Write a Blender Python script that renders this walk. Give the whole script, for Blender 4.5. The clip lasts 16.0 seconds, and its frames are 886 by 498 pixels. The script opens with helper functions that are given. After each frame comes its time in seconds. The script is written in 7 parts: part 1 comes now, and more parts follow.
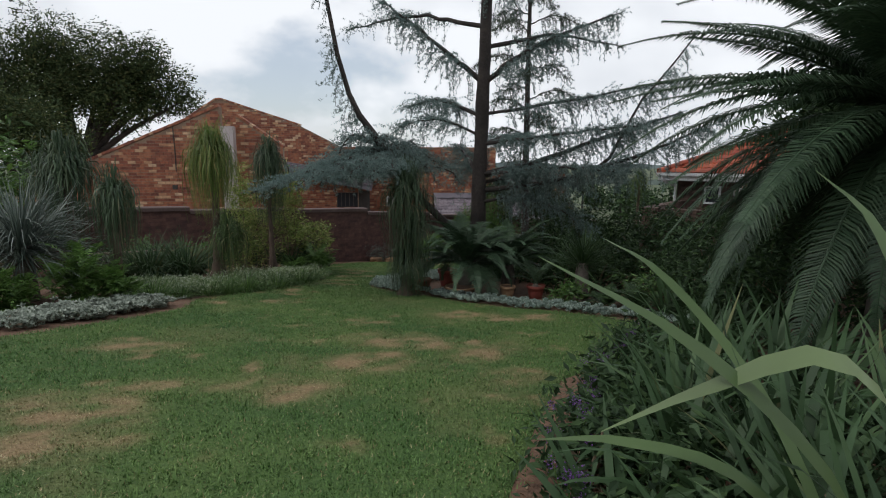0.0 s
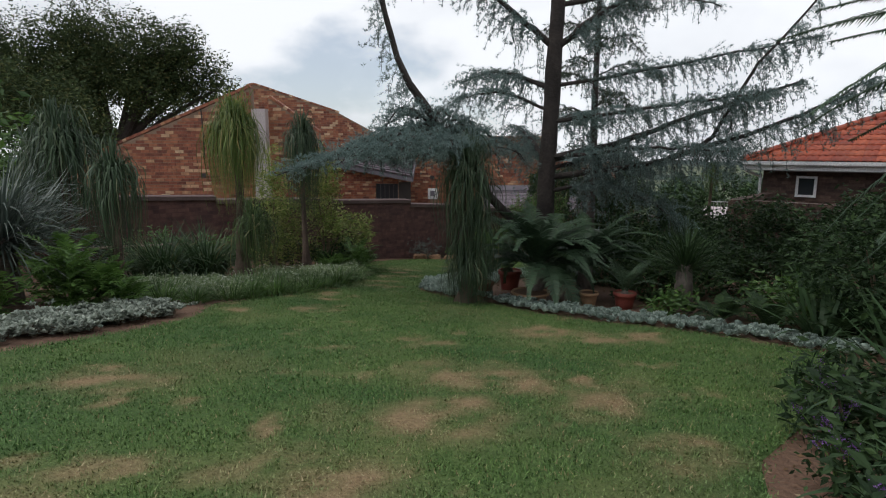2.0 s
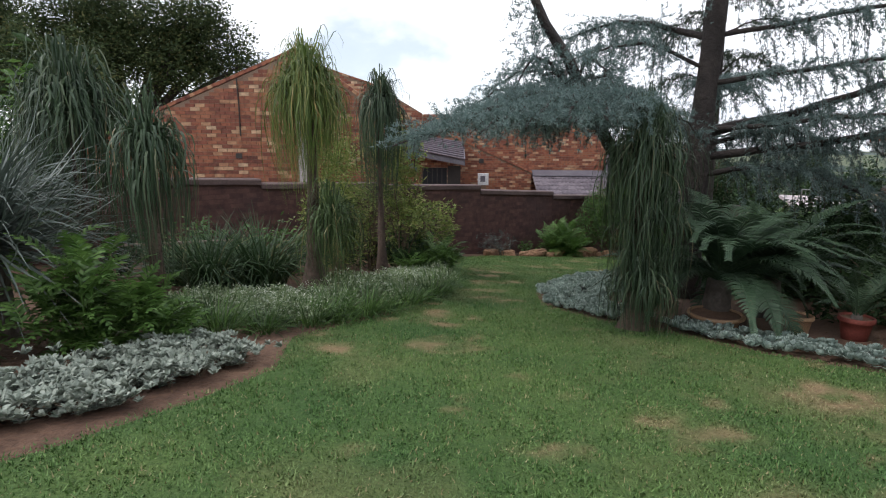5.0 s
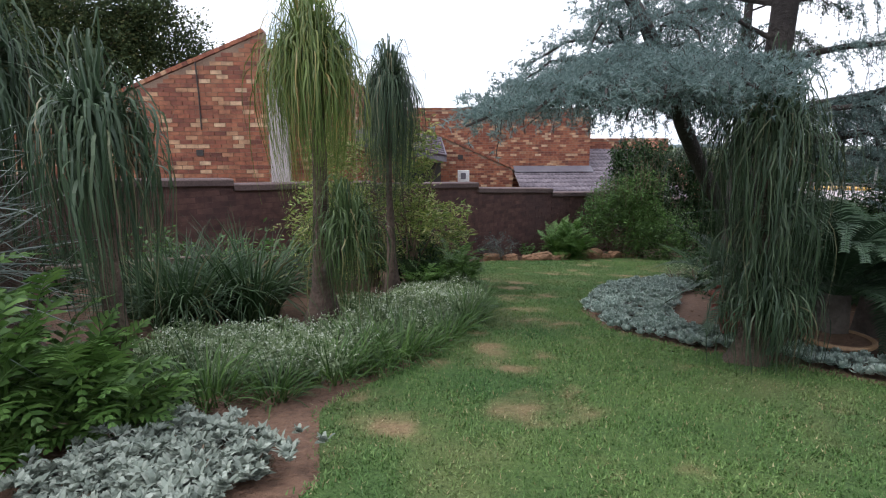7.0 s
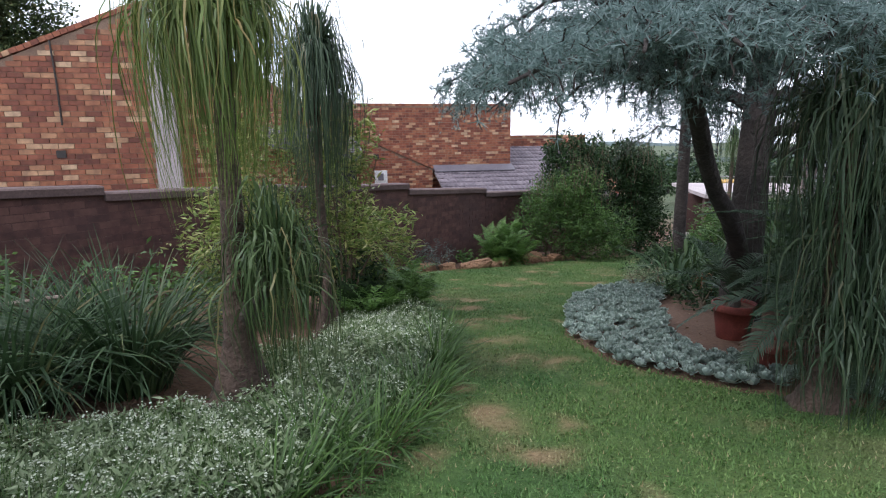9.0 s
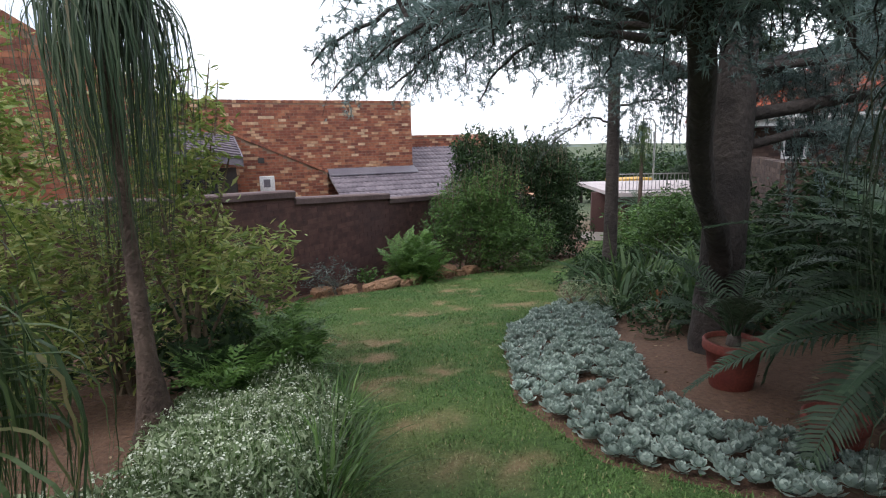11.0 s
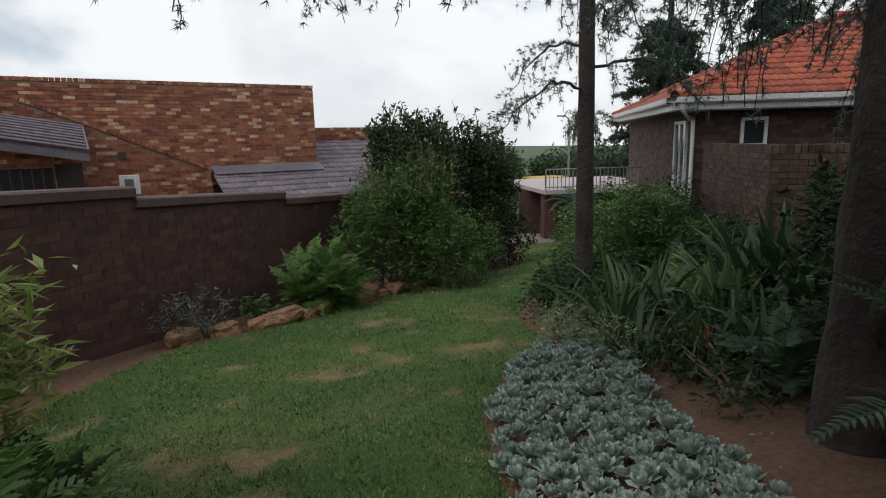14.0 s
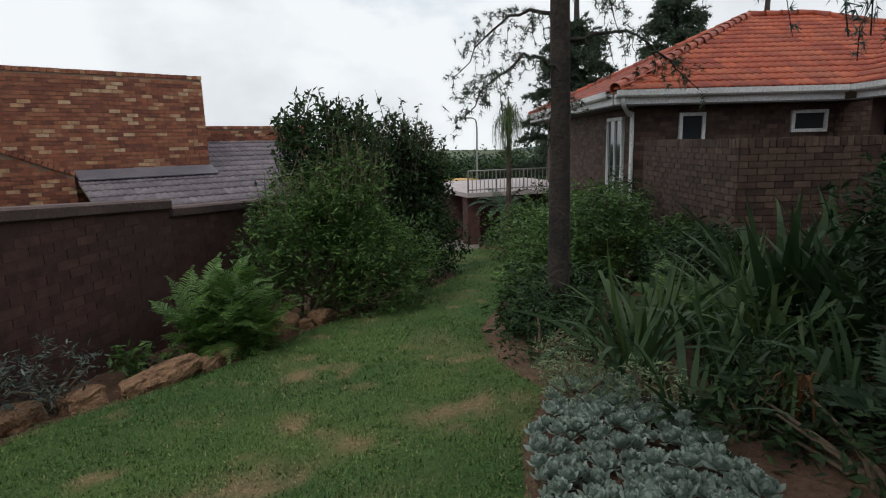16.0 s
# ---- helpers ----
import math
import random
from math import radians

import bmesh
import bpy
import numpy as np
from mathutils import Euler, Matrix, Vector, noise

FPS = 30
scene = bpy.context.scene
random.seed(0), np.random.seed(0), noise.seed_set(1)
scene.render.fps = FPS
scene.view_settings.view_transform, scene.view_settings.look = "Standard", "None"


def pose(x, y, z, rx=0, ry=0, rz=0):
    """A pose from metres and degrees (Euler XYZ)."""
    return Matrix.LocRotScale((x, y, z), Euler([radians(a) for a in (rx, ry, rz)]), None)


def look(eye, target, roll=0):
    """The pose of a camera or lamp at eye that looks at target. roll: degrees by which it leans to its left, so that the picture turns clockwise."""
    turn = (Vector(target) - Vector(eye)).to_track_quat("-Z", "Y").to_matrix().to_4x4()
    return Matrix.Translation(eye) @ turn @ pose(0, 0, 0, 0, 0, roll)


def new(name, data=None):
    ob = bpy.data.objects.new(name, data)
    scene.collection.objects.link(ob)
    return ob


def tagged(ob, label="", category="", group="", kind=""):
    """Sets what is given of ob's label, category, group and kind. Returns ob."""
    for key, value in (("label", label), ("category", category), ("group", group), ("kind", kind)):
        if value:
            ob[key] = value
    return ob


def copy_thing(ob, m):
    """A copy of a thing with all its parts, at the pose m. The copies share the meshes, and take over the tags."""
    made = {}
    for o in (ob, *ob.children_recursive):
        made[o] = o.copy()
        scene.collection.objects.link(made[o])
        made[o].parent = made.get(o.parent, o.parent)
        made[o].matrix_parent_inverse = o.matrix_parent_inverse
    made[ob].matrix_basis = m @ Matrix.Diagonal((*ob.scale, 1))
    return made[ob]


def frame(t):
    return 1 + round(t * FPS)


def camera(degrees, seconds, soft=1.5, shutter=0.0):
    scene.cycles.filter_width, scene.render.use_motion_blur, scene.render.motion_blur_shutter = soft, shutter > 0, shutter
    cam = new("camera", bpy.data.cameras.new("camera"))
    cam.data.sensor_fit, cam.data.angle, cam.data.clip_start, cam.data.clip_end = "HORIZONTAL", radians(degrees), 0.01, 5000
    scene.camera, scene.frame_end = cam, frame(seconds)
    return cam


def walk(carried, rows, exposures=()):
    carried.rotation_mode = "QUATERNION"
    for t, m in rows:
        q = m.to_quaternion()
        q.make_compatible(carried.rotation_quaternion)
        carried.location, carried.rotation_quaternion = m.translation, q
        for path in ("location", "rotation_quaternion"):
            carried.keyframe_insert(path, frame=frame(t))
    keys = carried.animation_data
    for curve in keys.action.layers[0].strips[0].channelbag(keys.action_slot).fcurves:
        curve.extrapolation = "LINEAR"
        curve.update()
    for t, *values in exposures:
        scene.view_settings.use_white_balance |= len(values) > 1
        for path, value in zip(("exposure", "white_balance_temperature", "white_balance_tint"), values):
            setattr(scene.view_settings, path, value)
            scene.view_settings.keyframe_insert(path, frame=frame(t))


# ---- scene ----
cam = camera(76.1, 16.0, soft=1.1)
METRES, EYE, TILT, LEAN, TURN = 13.3, 1.45, -9.3, -0.2, 0.0
ROWS = [
    (0.0, 0.0, 0.0, 0.0, -0.0, 0.0, 0.0),
    (0.5, -0.0051, 0.0323, -0.0036, 0.39, -0.12, -0.03),
    (1.0, -0.0111, 0.0649, -0.0041, 0.99, -0.2, -0.09),
    (1.5, -0.0202, 0.0988, -0.0015, 2.05, -0.29, -0.28),
    (2.0, -0.0353, 0.1311, 0.0007, 3.44, -0.43, -0.59),
    (2.5, -0.054, 0.1616, 0.0022, 4.88, -0.54, -0.85),
    (3.0, -0.0747, 0.1898, 0.0044, 5.69, -0.83, -1.03),
    (3.5, -0.0946, 0.2163, 0.0064, 5.84, -1.48, -1.12),
    (4.0, -0.1152, 0.2413, 0.0078, 5.76, -1.74, -1.14),
    (4.5, -0.1354, 0.267, 0.0089, 5.47, -1.84, -1.12),
    (5.0, -0.1553, 0.2922, 0.0116, 4.65, -1.81, -1.0),
    (7.5, -0.2354, 0.4205, 0.0216, -1.67, -2.01, 0.65),
    (8.0, -0.245, 0.4457, 0.0245, -4.15, -2.04, 1.17),
    (8.5, -0.2505, 0.4724, 0.027, -6.83, -2.05, 1.76),
    (9.0, -0.2523, 0.502, 0.0288, -9.19, -2.07, 2.27),
    (9.5, -0.2504, 0.5318, 0.0311, -12.3, -2.11, 2.95),
    (10.0, -0.2449, 0.5649, 0.0341, -15.27, -2.18, 3.6),
    (12.5, -0.1939, 0.7127, 0.0439, -23.4, -2.5, 5.39),
    (13.0, -0.1863, 0.7414, 0.0427, -25.36, -2.59, 5.7),
    (13.5, -0.179, 0.7708, 0.0422, -26.9, -2.7, 5.9),
    (14.0, -0.1728, 0.8024, 0.0435, -28.29, -2.83, 5.97),
    (14.5, -0.1652, 0.831, 0.0453, -29.96, -2.93, 6.17),
    (15.0, -0.1587, 0.8595, 0.0474, -32.27, -3.08, 6.51),
    (15.5, -0.1521, 0.8867, 0.0491, -35.0, -3.29, 6.86),
    (16.0, -0.1461, 0.9117, 0.0518, -38.31, -3.55, 7.39),
]
walk(cam, [(t, pose(0, 0, EYE, TILT, LEAN, TURN) @ pose(METRES * x, METRES * y, METRES * z, 90 + pitch, roll, yaw)) for t, x, y, z, yaw, pitch, roll in ROWS],
     exposures=[(0.0, -0.46, 6350, 9), (3.0, -0.33, 6350, 10), (5.0, 0.12, 6250, 12), (9.0, 0.5, 5900, 14), (10.2, 0.48, 5950, 14), (12.5, 0.15, 6450, 9), (14.0, -0.45, 6450, 8), (16.0, -0.5, 6400, 7)])

# ---- world, sun ----
SUN_ELEVATION, SUN_AZIMUTH = 52.0, 250.0   # degrees; the azimuth runs clockwise from +y
world = bpy.data.worlds.new("sky")
scene.world = world
world.use_nodes = True
nt = world.node_tree
nt.nodes.clear()
n_out = nt.nodes.new("ShaderNodeOutputWorld")
n_bg = nt.nodes.new("ShaderNodeBackground")
n_sky = nt.nodes.new("ShaderNodeTexSky")
n_sky.sky_type = 'NISHITA'
n_sky.sun_disc = False
n_sky.sun_elevation = radians(SUN_ELEVATION)
n_sky.sun_rotation = radians(SUN_AZIMUTH)
n_scale = nt.nodes.new("ShaderNodeVectorMath")
n_scale.operation = 'SCALE'
n_scale.inputs["Scale"].default_value = 0.15
nt.links.new(n_sky.outputs[0], n_scale.inputs[0])
n_co = nt.nodes.new("ShaderNodeTexCoord")
n_map = nt.nodes.new("ShaderNodeMapping")
n_map.inputs["Scale"].default_value = (1.0, 1.0, 1.7)
n_map.inputs["Location"].default_value = (0.35, 0.2, 0.0)
n_cloud = nt.nodes.new("ShaderNodeTexNoise")
n_cloud.inputs["Scale"].default_value = 1.7
n_cloud.inputs["Detail"].default_value = 7.0
n_cloud.inputs["Roughness"].default_value = 0.55
n_cover = nt.nodes.new("ShaderNodeValToRGB")
n_cover.color_ramp.elements[0].color = (0.5, 0.5, 0.5, 1)
n_cover.color_ramp.elements[0].position, n_cover.color_ramp.elements[1].position = 0.39, 0.47
n_grey = nt.nodes.new("ShaderNodeTexNoise")
n_grey.inputs["Scale"].default_value = 3.4
n_grey.inputs["Detail"].default_value = 5.0
n_tone = nt.nodes.new("ShaderNodeValToRGB")
n_tone.color_ramp.elements[0].position, n_tone.color_ramp.elements[1].position = 0.38, 0.56
n_tone.color_ramp.elements[0].color = (1.02, 1.05, 1.11, 1)
n_tone.color_ramp.elements[1].color = (1.3, 1.32, 1.36, 1)
n_mix = nt.nodes.new("ShaderNodeMix")
n_mix.data_type = 'RGBA'
nt.links.new(n_co.outputs["Generated"], n_map.inputs["Vector"])
nt.links.new(n_map.outputs[0], n_cloud.inputs["Vector"])
nt.links.new(n_map.outputs[0], n_grey.inputs["Vector"])
nt.links.new(n_cloud.outputs["Fac"], n_cover.inputs[0])
nt.links.new(n_grey.outputs["Fac"], n_tone.inputs[0])
nt.links.new(n_cover.outputs[0], n_mix.inputs["Factor"])
nt.links.new(n_scale.outputs[0], n_mix.inputs["A"])
nt.links.new(n_tone.outputs[0], n_mix.inputs["B"])
nt.links.new(n_mix.outputs["Result"], n_bg.inputs["Color"])
n_bg.inputs["Strength"].default_value = 1.0
nt.links.new(n_bg.outputs[0], n_out.inputs[0])

sun = new("sun", bpy.data.lights.new("sun", 'SUN'))
sun.data.energy, sun.data.angle, sun.data.color = 1.3, radians(14), (1.0, 0.96, 0.9)
_el, _az = radians(SUN_ELEVATION), radians(SUN_AZIMUTH)
sun.matrix_world = look((math.sin(_az) * math.cos(_el) * 60, math.cos(_az) * math.cos(_el) * 60, math.sin(_el) * 60), (0, 0, 0))

# ---- geometry helpers ----
RNG = np.random.default_rng(11)


def ground_z(x, y):
    """Height of the falling garden; past the neighbourhood the land falls on gently."""
    x, y = np.asarray(x, float), np.asarray(y, float)
    xc, yc = np.clip(x, -14, 18), np.clip(y, -8, 27)
    out = np.hypot(x - xc, y - yc)
    return 0.142 - 0.0284 * xc - 0.1132 * yc - np.minimum(0.03 * out, 12.0)


class Geo:
    """Vertices and faces (triangles or quads) gathered into one mesh."""

    def __init__(self):
        self.v, self.f, self.n, self.a = [], [], 0, []

    def add(self, v, f, a=None):
        v = np.asarray(v, float).reshape(-1, 3)
        self.v.append(v)
        for q in (f if isinstance(f, list) else [f]):
            self.f.append(np.asarray(q, int) + self.n)
        self.n += len(v)
        if a is not None:
            self.a.append(np.asarray(a, float).reshape(-1))
        return self

    def mesh(self, name, material, smooth=False):
        me = bpy.data.meshes.new(name)
        v = np.concatenate(self.v)
        faces = [q for q in self.f if len(q)]
        loops = np.concatenate([q.reshape(-1) for q in faces])
        totals = np.concatenate([np.full(len(q), q.shape[1]) for q in faces])
        me.vertices.add(len(v))
        me.vertices.foreach_set("co", v.reshape(-1))
        me.loops.add(len(loops))
        me.loops.foreach_set("vertex_index", loops)
        me.polygons.add(len(totals))
        me.polygons.foreach_set("loop_start", np.concatenate([[0], np.cumsum(totals)[:-1]]))
        me.polygons.foreach_set("loop_total", totals)
        me.polygons.foreach_set("use_smooth", np.full(len(totals), bool(smooth)))
        if self.a:
            at = me.attributes.new("dry", 'FLOAT', 'POINT')
            at.data.foreach_set("value", np.concatenate(self.a))
        me.update(calc_edges=True)
        me.validate()
        me.materials.append(material)
        return me


def part(name, geo, material, parent=None, label="", smooth=False):
    ob = new(name, geo.mesh(name, material, smooth))
    ob.parent = parent
    return tagged(ob, label)


def thing(name, at, label, category, group="", kind="", turn=0.0):
    ob = new(name)
    ob.empty_display_size = 0.1
    ob.matrix_basis = pose(at[0], at[1], at[2], 0, 0, turn)
    return tagged(ob, label, category, group, kind)


def on_ground(x, y, dz=0.0):
    return (x, y, float(ground_z(x, y)) + dz)


def strips(centre, width, side):
    """Ribbons: centre (n, k, 3), width (n, k), side (n, k, 3) or (n, 1, 3)."""
    n, k = centre.shape[:2]
    s = np.broadcast_to(side, centre.shape) * (width[..., None] * 0.5)
    v = np.stack([centre - s, centre + s], 2)
    i = (np.arange(n)[:, None] * k + np.arange(k - 1)[None]) * 2
    f = np.stack([i, i + 1, i + 3, i + 2], -1).reshape(-1, 4)
    return v.reshape(-1, 3), f


def arcs(base, azimuth, length, start, end, k, power=1.0):
    """Centre lines that leave base at elevation start and bend to elevation end (radians)."""
    s = np.linspace(0, 1, k - 1) ** power
    el = start[:, None] + (end - start)[:, None] * s[None]
    step = (length / (k - 1))[:, None]
    d = np.stack([np.cos(el) * np.cos(azimuth)[:, None], np.cos(el) * np.sin(azimuth)[:, None], np.sin(el)], -1) * step[..., None]
    return base[:, None] + np.concatenate([np.zeros((len(base), 1, 3)), np.cumsum(d, 1)], 1)


def blade_clump(n, length, start, end, width, spread, k=6, power=1.0, fold=0.0):
    """Strap leaves from one root: (low, high) ranges; angles in degrees."""
    az = RNG.uniform(0, 2 * math.pi, n)
    r = spread * np.sqrt(RNG.uniform(0, 1, n))
    base = np.stack([r * np.cos(az), r * np.sin(az), np.zeros(n)], -1)
    a2 = az + RNG.normal(0, 0.35, n)
    lg = RNG.uniform(*length, n)
    c = arcs(base, a2, lg, np.radians(RNG.uniform(*start, n)), np.radians(RNG.uniform(*end, n)), k, power)
    t = np.linspace(0, 1, k)
    w = RNG.uniform(*width, n)[:, None] * (np.clip(1.25 - np.abs(t - 0.4) * 0.5, 0, 1) * np.minimum(1, (1.02 - t) * 2.2))[None]
    tw = RNG.normal(0, 0.35, n)
    side = np.stack([-np.sin(a2) * np.cos(tw), np.cos(a2) * np.cos(tw), np.sin(tw)], -1)[:, None]
    return strips(c, w, side)


def tube(points, radii, sides=10, wobble=0.0):
    p = np.asarray(points, float)
    r = np.asarray(radii, float)
    d = np.gradient(p, axis=0)
    d /= np.linalg.norm(d, axis=1)[:, None] + 1e-9
    ref = np.where(np.abs(d[:, 2:3]) > 0.9, np.array([[1.0, 0, 0]]), np.array([[0, 0, 1.0]]))
    a = np.cross(d, ref)
    a /= np.linalg.norm(a, axis=1)[:, None]
    for i in range(1, len(a)):
        if a[i] @ a[i - 1] < 0:
            a[i] = -a[i]
    b = np.cross(d, a)
    th = np.linspace(0, 2 * math.pi, sides, endpoint=False)
    rr = r[:, None] * (1 + wobble * RNG.normal(0, 1, (len(p), sides)))
    v = p[:, None] + rr[..., None] * (np.cos(th)[None, :, None] * a[:, None] + np.sin(th)[None, :, None] * b[:, None])
    k = len(p)
    i = np.arange(k - 1)[:, None] * sides + np.arange(sides)[None]
    j = np.arange(k - 1)[:, None] * sides + (np.arange(sides) + 1)[None] % sides
    f = np.stack([i, j, j + sides, i + sides], -1).reshape(-1, 4)
    top = np.array([[(k - 1) * sides + q, (k - 1) * sides + q + 1, (k - 1) * sides + sides - 1] for q in range(sides - 2)])
    return v.reshape(-1, 3), [f, top]


def bend(points, n):
    """A smooth line of n points through a few (Catmull-Rom)."""
    p = np.asarray(points, float)
    p = np.concatenate([2 * p[:1] - p[1:2], p, 2 * p[-1:] - p[-2:-1]])
    u = np.linspace(0, len(p) - 3 - 1e-6, n)
    i = u.astype(int)
    t = (u - i)[:, None]
    a, b, c, d = p[i], p[i + 1], p[i + 2], p[i + 3]
    return 0.5 * (2 * b + (c - a) * t + (2 * a - 5 * b + 4 * c - d) * t * t + (3 * b - a - 3 * c + d) * t ** 3)


def leaf_quads(points, size, flat=0.4, aspect=0.45):
    """Pointed leaves, each two triangles folded a little on the midrib."""
    n = len(points)
    d = RNG.normal(0, 1, (n, 3))
    d[:, 2] *= flat
    d /= np.linalg.norm(d, axis=1)[:, None]
    s = np.cross(d, RNG.normal(0, 1, (n, 3)) * np.array([0.5, 0.5, 1.0]) + np.array([0, 0, 0.6]))
    s /= np.linalg.norm(s, axis=1)[:, None] + 1e-9
    u = np.cross(s, d)
    lg = (size * RNG.uniform(0.6, 1.3, n))[:, None]
    a, c = points, points + d * lg
    b = points + d * lg * 0.45 + s * lg * aspect * 0.5 + u * lg * 0.06
    e = points + d * lg * 0.45 - s * lg * aspect * 0.5 + u * lg * 0.06
    v = np.stack([a, b, c, e], 1)
    i = np.arange(n)[:, None] * 4
    return v.reshape(-1, 3), np.concatenate([i + np.array([[0, 1, 2]]), i + np.array([[0, 2, 3]])])


def boxes(centre, half, u, n):
    """Boxes along the unit vectors u, z and n: centre (m, 3), half (m, 3)."""
    u, n, z = np.asarray(u, float), np.asarray(n, float), np.array([0, 0, 1.0])
    sg = np.array([[x, y, w] for x in (-1, 1) for y in (-1, 1) for w in (-1, 1)], float)
    o = sg[None] * np.asarray(half, float)[:, None]
    v = np.asarray(centre, float)[:, None] + o[..., 0:1] * u + o[..., 1:2] * n + o[..., 2:3] * z
    q = np.array([[0, 1, 3, 2], [4, 6, 7, 5], [0, 4, 5, 1], [2, 3, 7, 6], [1, 5, 7, 3], [0, 2, 6, 4]])
    i = np.arange(len(v))[:, None, None] * 8
    return v.reshape(-1, 3), (i + q[None]).reshape(-1, 4)


def box(lo, hi):
    lo, hi = np.asarray(lo, float), np.asarray(hi, float)
    return boxes([(lo + hi) / 2], [(hi - lo) / 2], (1, 0, 0), (0, 1, 0))


def prism(outline, z0, z1):
    """An upright prism over a plan outline."""
    p = np.asarray(outline, float)
    m = len(p)
    z0, z1 = np.broadcast_to(z0, m), np.broadcast_to(z1, m)
    v = np.concatenate([np.c_[p, z0], np.c_[p, z1]])
    side = np.array([[i, (i + 1) % m, m + (i + 1) % m, m + i] for i in range(m)])
    fan = np.array([[m, m + i, m + i + 1] for i in range(1, m - 1)])
    return v, [side, fan, fan[:, ::-1] - m]


def slab(outline3, normal, thick):
    """A flat outline in space pushed back along -normal by thick."""
    p, nn = np.asarray(outline3, float), np.asarray(normal, float)
    m = len(p)
    v = np.concatenate([p, p - nn * thick])
    side = np.array([[i, (i + 1) % m, m + (i + 1) % m, m + i] for i in range(m)])
    fan = np.array([[0, i, i + 1] for i in range(1, m - 1)])
    return v, [side, fan, fan[:, ::-1] + m]


def inside(x, y, outline):
    p = np.asarray(outline, float)
    q = np.roll(p, -1, 0)
    hit = np.zeros(np.shape(x), bool)
    for (x0, y0), (x1, y1) in zip(p, q):
        if y0 != y1:
            hit ^= ((y0 > y) != (y1 > y)) & (x < (x1 - x0) * (y - y0) / (y1 - y0) + x0)
    return hit


# ---- materials ----
def base_mat(name):
    m = bpy.data.materials.new(name)
    m.use_nodes = True
    return m, m.node_tree, m.node_tree.nodes["Principled BSDF"]


def ramp_node(t, stops):
    r = t.nodes.new("ShaderNodeValToRGB")
    e = r.color_ramp.elements
    while len(e) < len(stops):
        e.new(0.5)
    for i, (at, c) in enumerate(stops):
        e[i].position, e[i].color = at, (*c, 1)
    return r


def noise_node(t, scale, detail=4.0, rough=0.55):
    g = t.nodes.new("ShaderNodeNewGeometry")
    x = t.nodes.new("ShaderNodeTexNoise")
    x.inputs["Scale"].default_value, x.inputs["Detail"].default_value, x.inputs["Roughness"].default_value = scale, detail, rough
    t.links.new(g.outputs["Position"], x.inputs["Vector"])
    return x


def mixed(t, a, b, fac, mode='MIX'):
    x = t.nodes.new("ShaderNodeMix")
    x.data_type, x.blend_type = 'RGBA', mode
    for key, val in (("A", a), ("B", b), ("Factor", fac)):
        if isinstance(val, (int, float)):
            x.inputs[key].default_value = val
        elif isinstance(val, tuple):
            x.inputs[key].default_value = (*val, 1)
        else:
            t.links.new(val, x.inputs[key])
    return x.outputs["Result"]


def bumped(t, p, height, strength, dist=0.01):
    b = t.nodes.new("ShaderNodeBump")
    b.inputs["Strength"].default_value, b.inputs["Distance"].default_value = strength, dist
    t.links.new(height, b.inputs["Height"])
    t.links.new(b.outputs[0], p.inputs["Normal"])


def surface(name, c1, c2, big=0.8, fine=30.0, rough=0.8, bump=0.4, metal=0.0, c3=None, dist=0.01):
    """Two colours mixed at a large and a small scale, with fine relief."""
    m, t, p = base_mat(name)
    a, b = noise_node(t, big, 5), noise_node(t, fine, 4)
    r = ramp_node(t, [(0.3, c1), (0.7, c2)] if c3 is None else [(0.28, c1), (0.5, c2), (0.74, c3)])
    t.links.new(a.outputs["Fac"], r.inputs[0])
    g = ramp_node(t, [(0.25, (0.7, 0.7, 0.7)), (0.75, (1.25, 1.25, 1.25))])
    t.links.new(b.outputs["Fac"], g.inputs[0])
    t.links.new(mixed(t, r.outputs[0], g.outputs[0], 1.0, 'MULTIPLY'), p.inputs["Base Color"])
    p.inputs["Roughness"].default_value, p.inputs["Metallic"].default_value = rough, metal
    if bump:
        bumped(t, p, b.outputs["Fac"], bump, dist)
    return m


def leaf(name, stops, rough=0.5, glow=0.25, gloss=0.4):
    """Foliage: the colour varies from leaf to leaf; light passes through."""
    m, t, p = base_mat(name)
    g = t.nodes.new("ShaderNodeNewGeometry")
    r = ramp_node(t, stops)
    t.links.new(g.outputs["Random Per Island"], r.inputs[0])
    x = noise_node(t, 1.7, 3)
    v = ramp_node(t, [(0.3, (0.72, 0.74, 0.7)), (0.7, (1.2, 1.2, 1.15))])
    t.links.new(x.outputs["Fac"], v.inputs[0])
    c = mixed(t, r.outputs[0], v.outputs[0], 1.0, 'MULTIPLY')
    t.links.new(c, p.inputs["Base Color"])
    p.inputs["Roughness"].default_value = rough
    p.inputs["Specular IOR Level"].default_value = gloss
    tr = t.nodes.new("ShaderNodeBsdfTranslucent")
    t.links.new(c, tr.inputs["Color"])
    ms = t.nodes.new("ShaderNodeMixShader")
    ms.inputs[0].default_value = glow
    t.links.new(p.outputs[0], ms.inputs[1])
    t.links.new(tr.outputs[0], ms.inputs[2])
    t.links.new(ms.outputs[0], t.nodes["Material Output"].inputs[0])
    return m


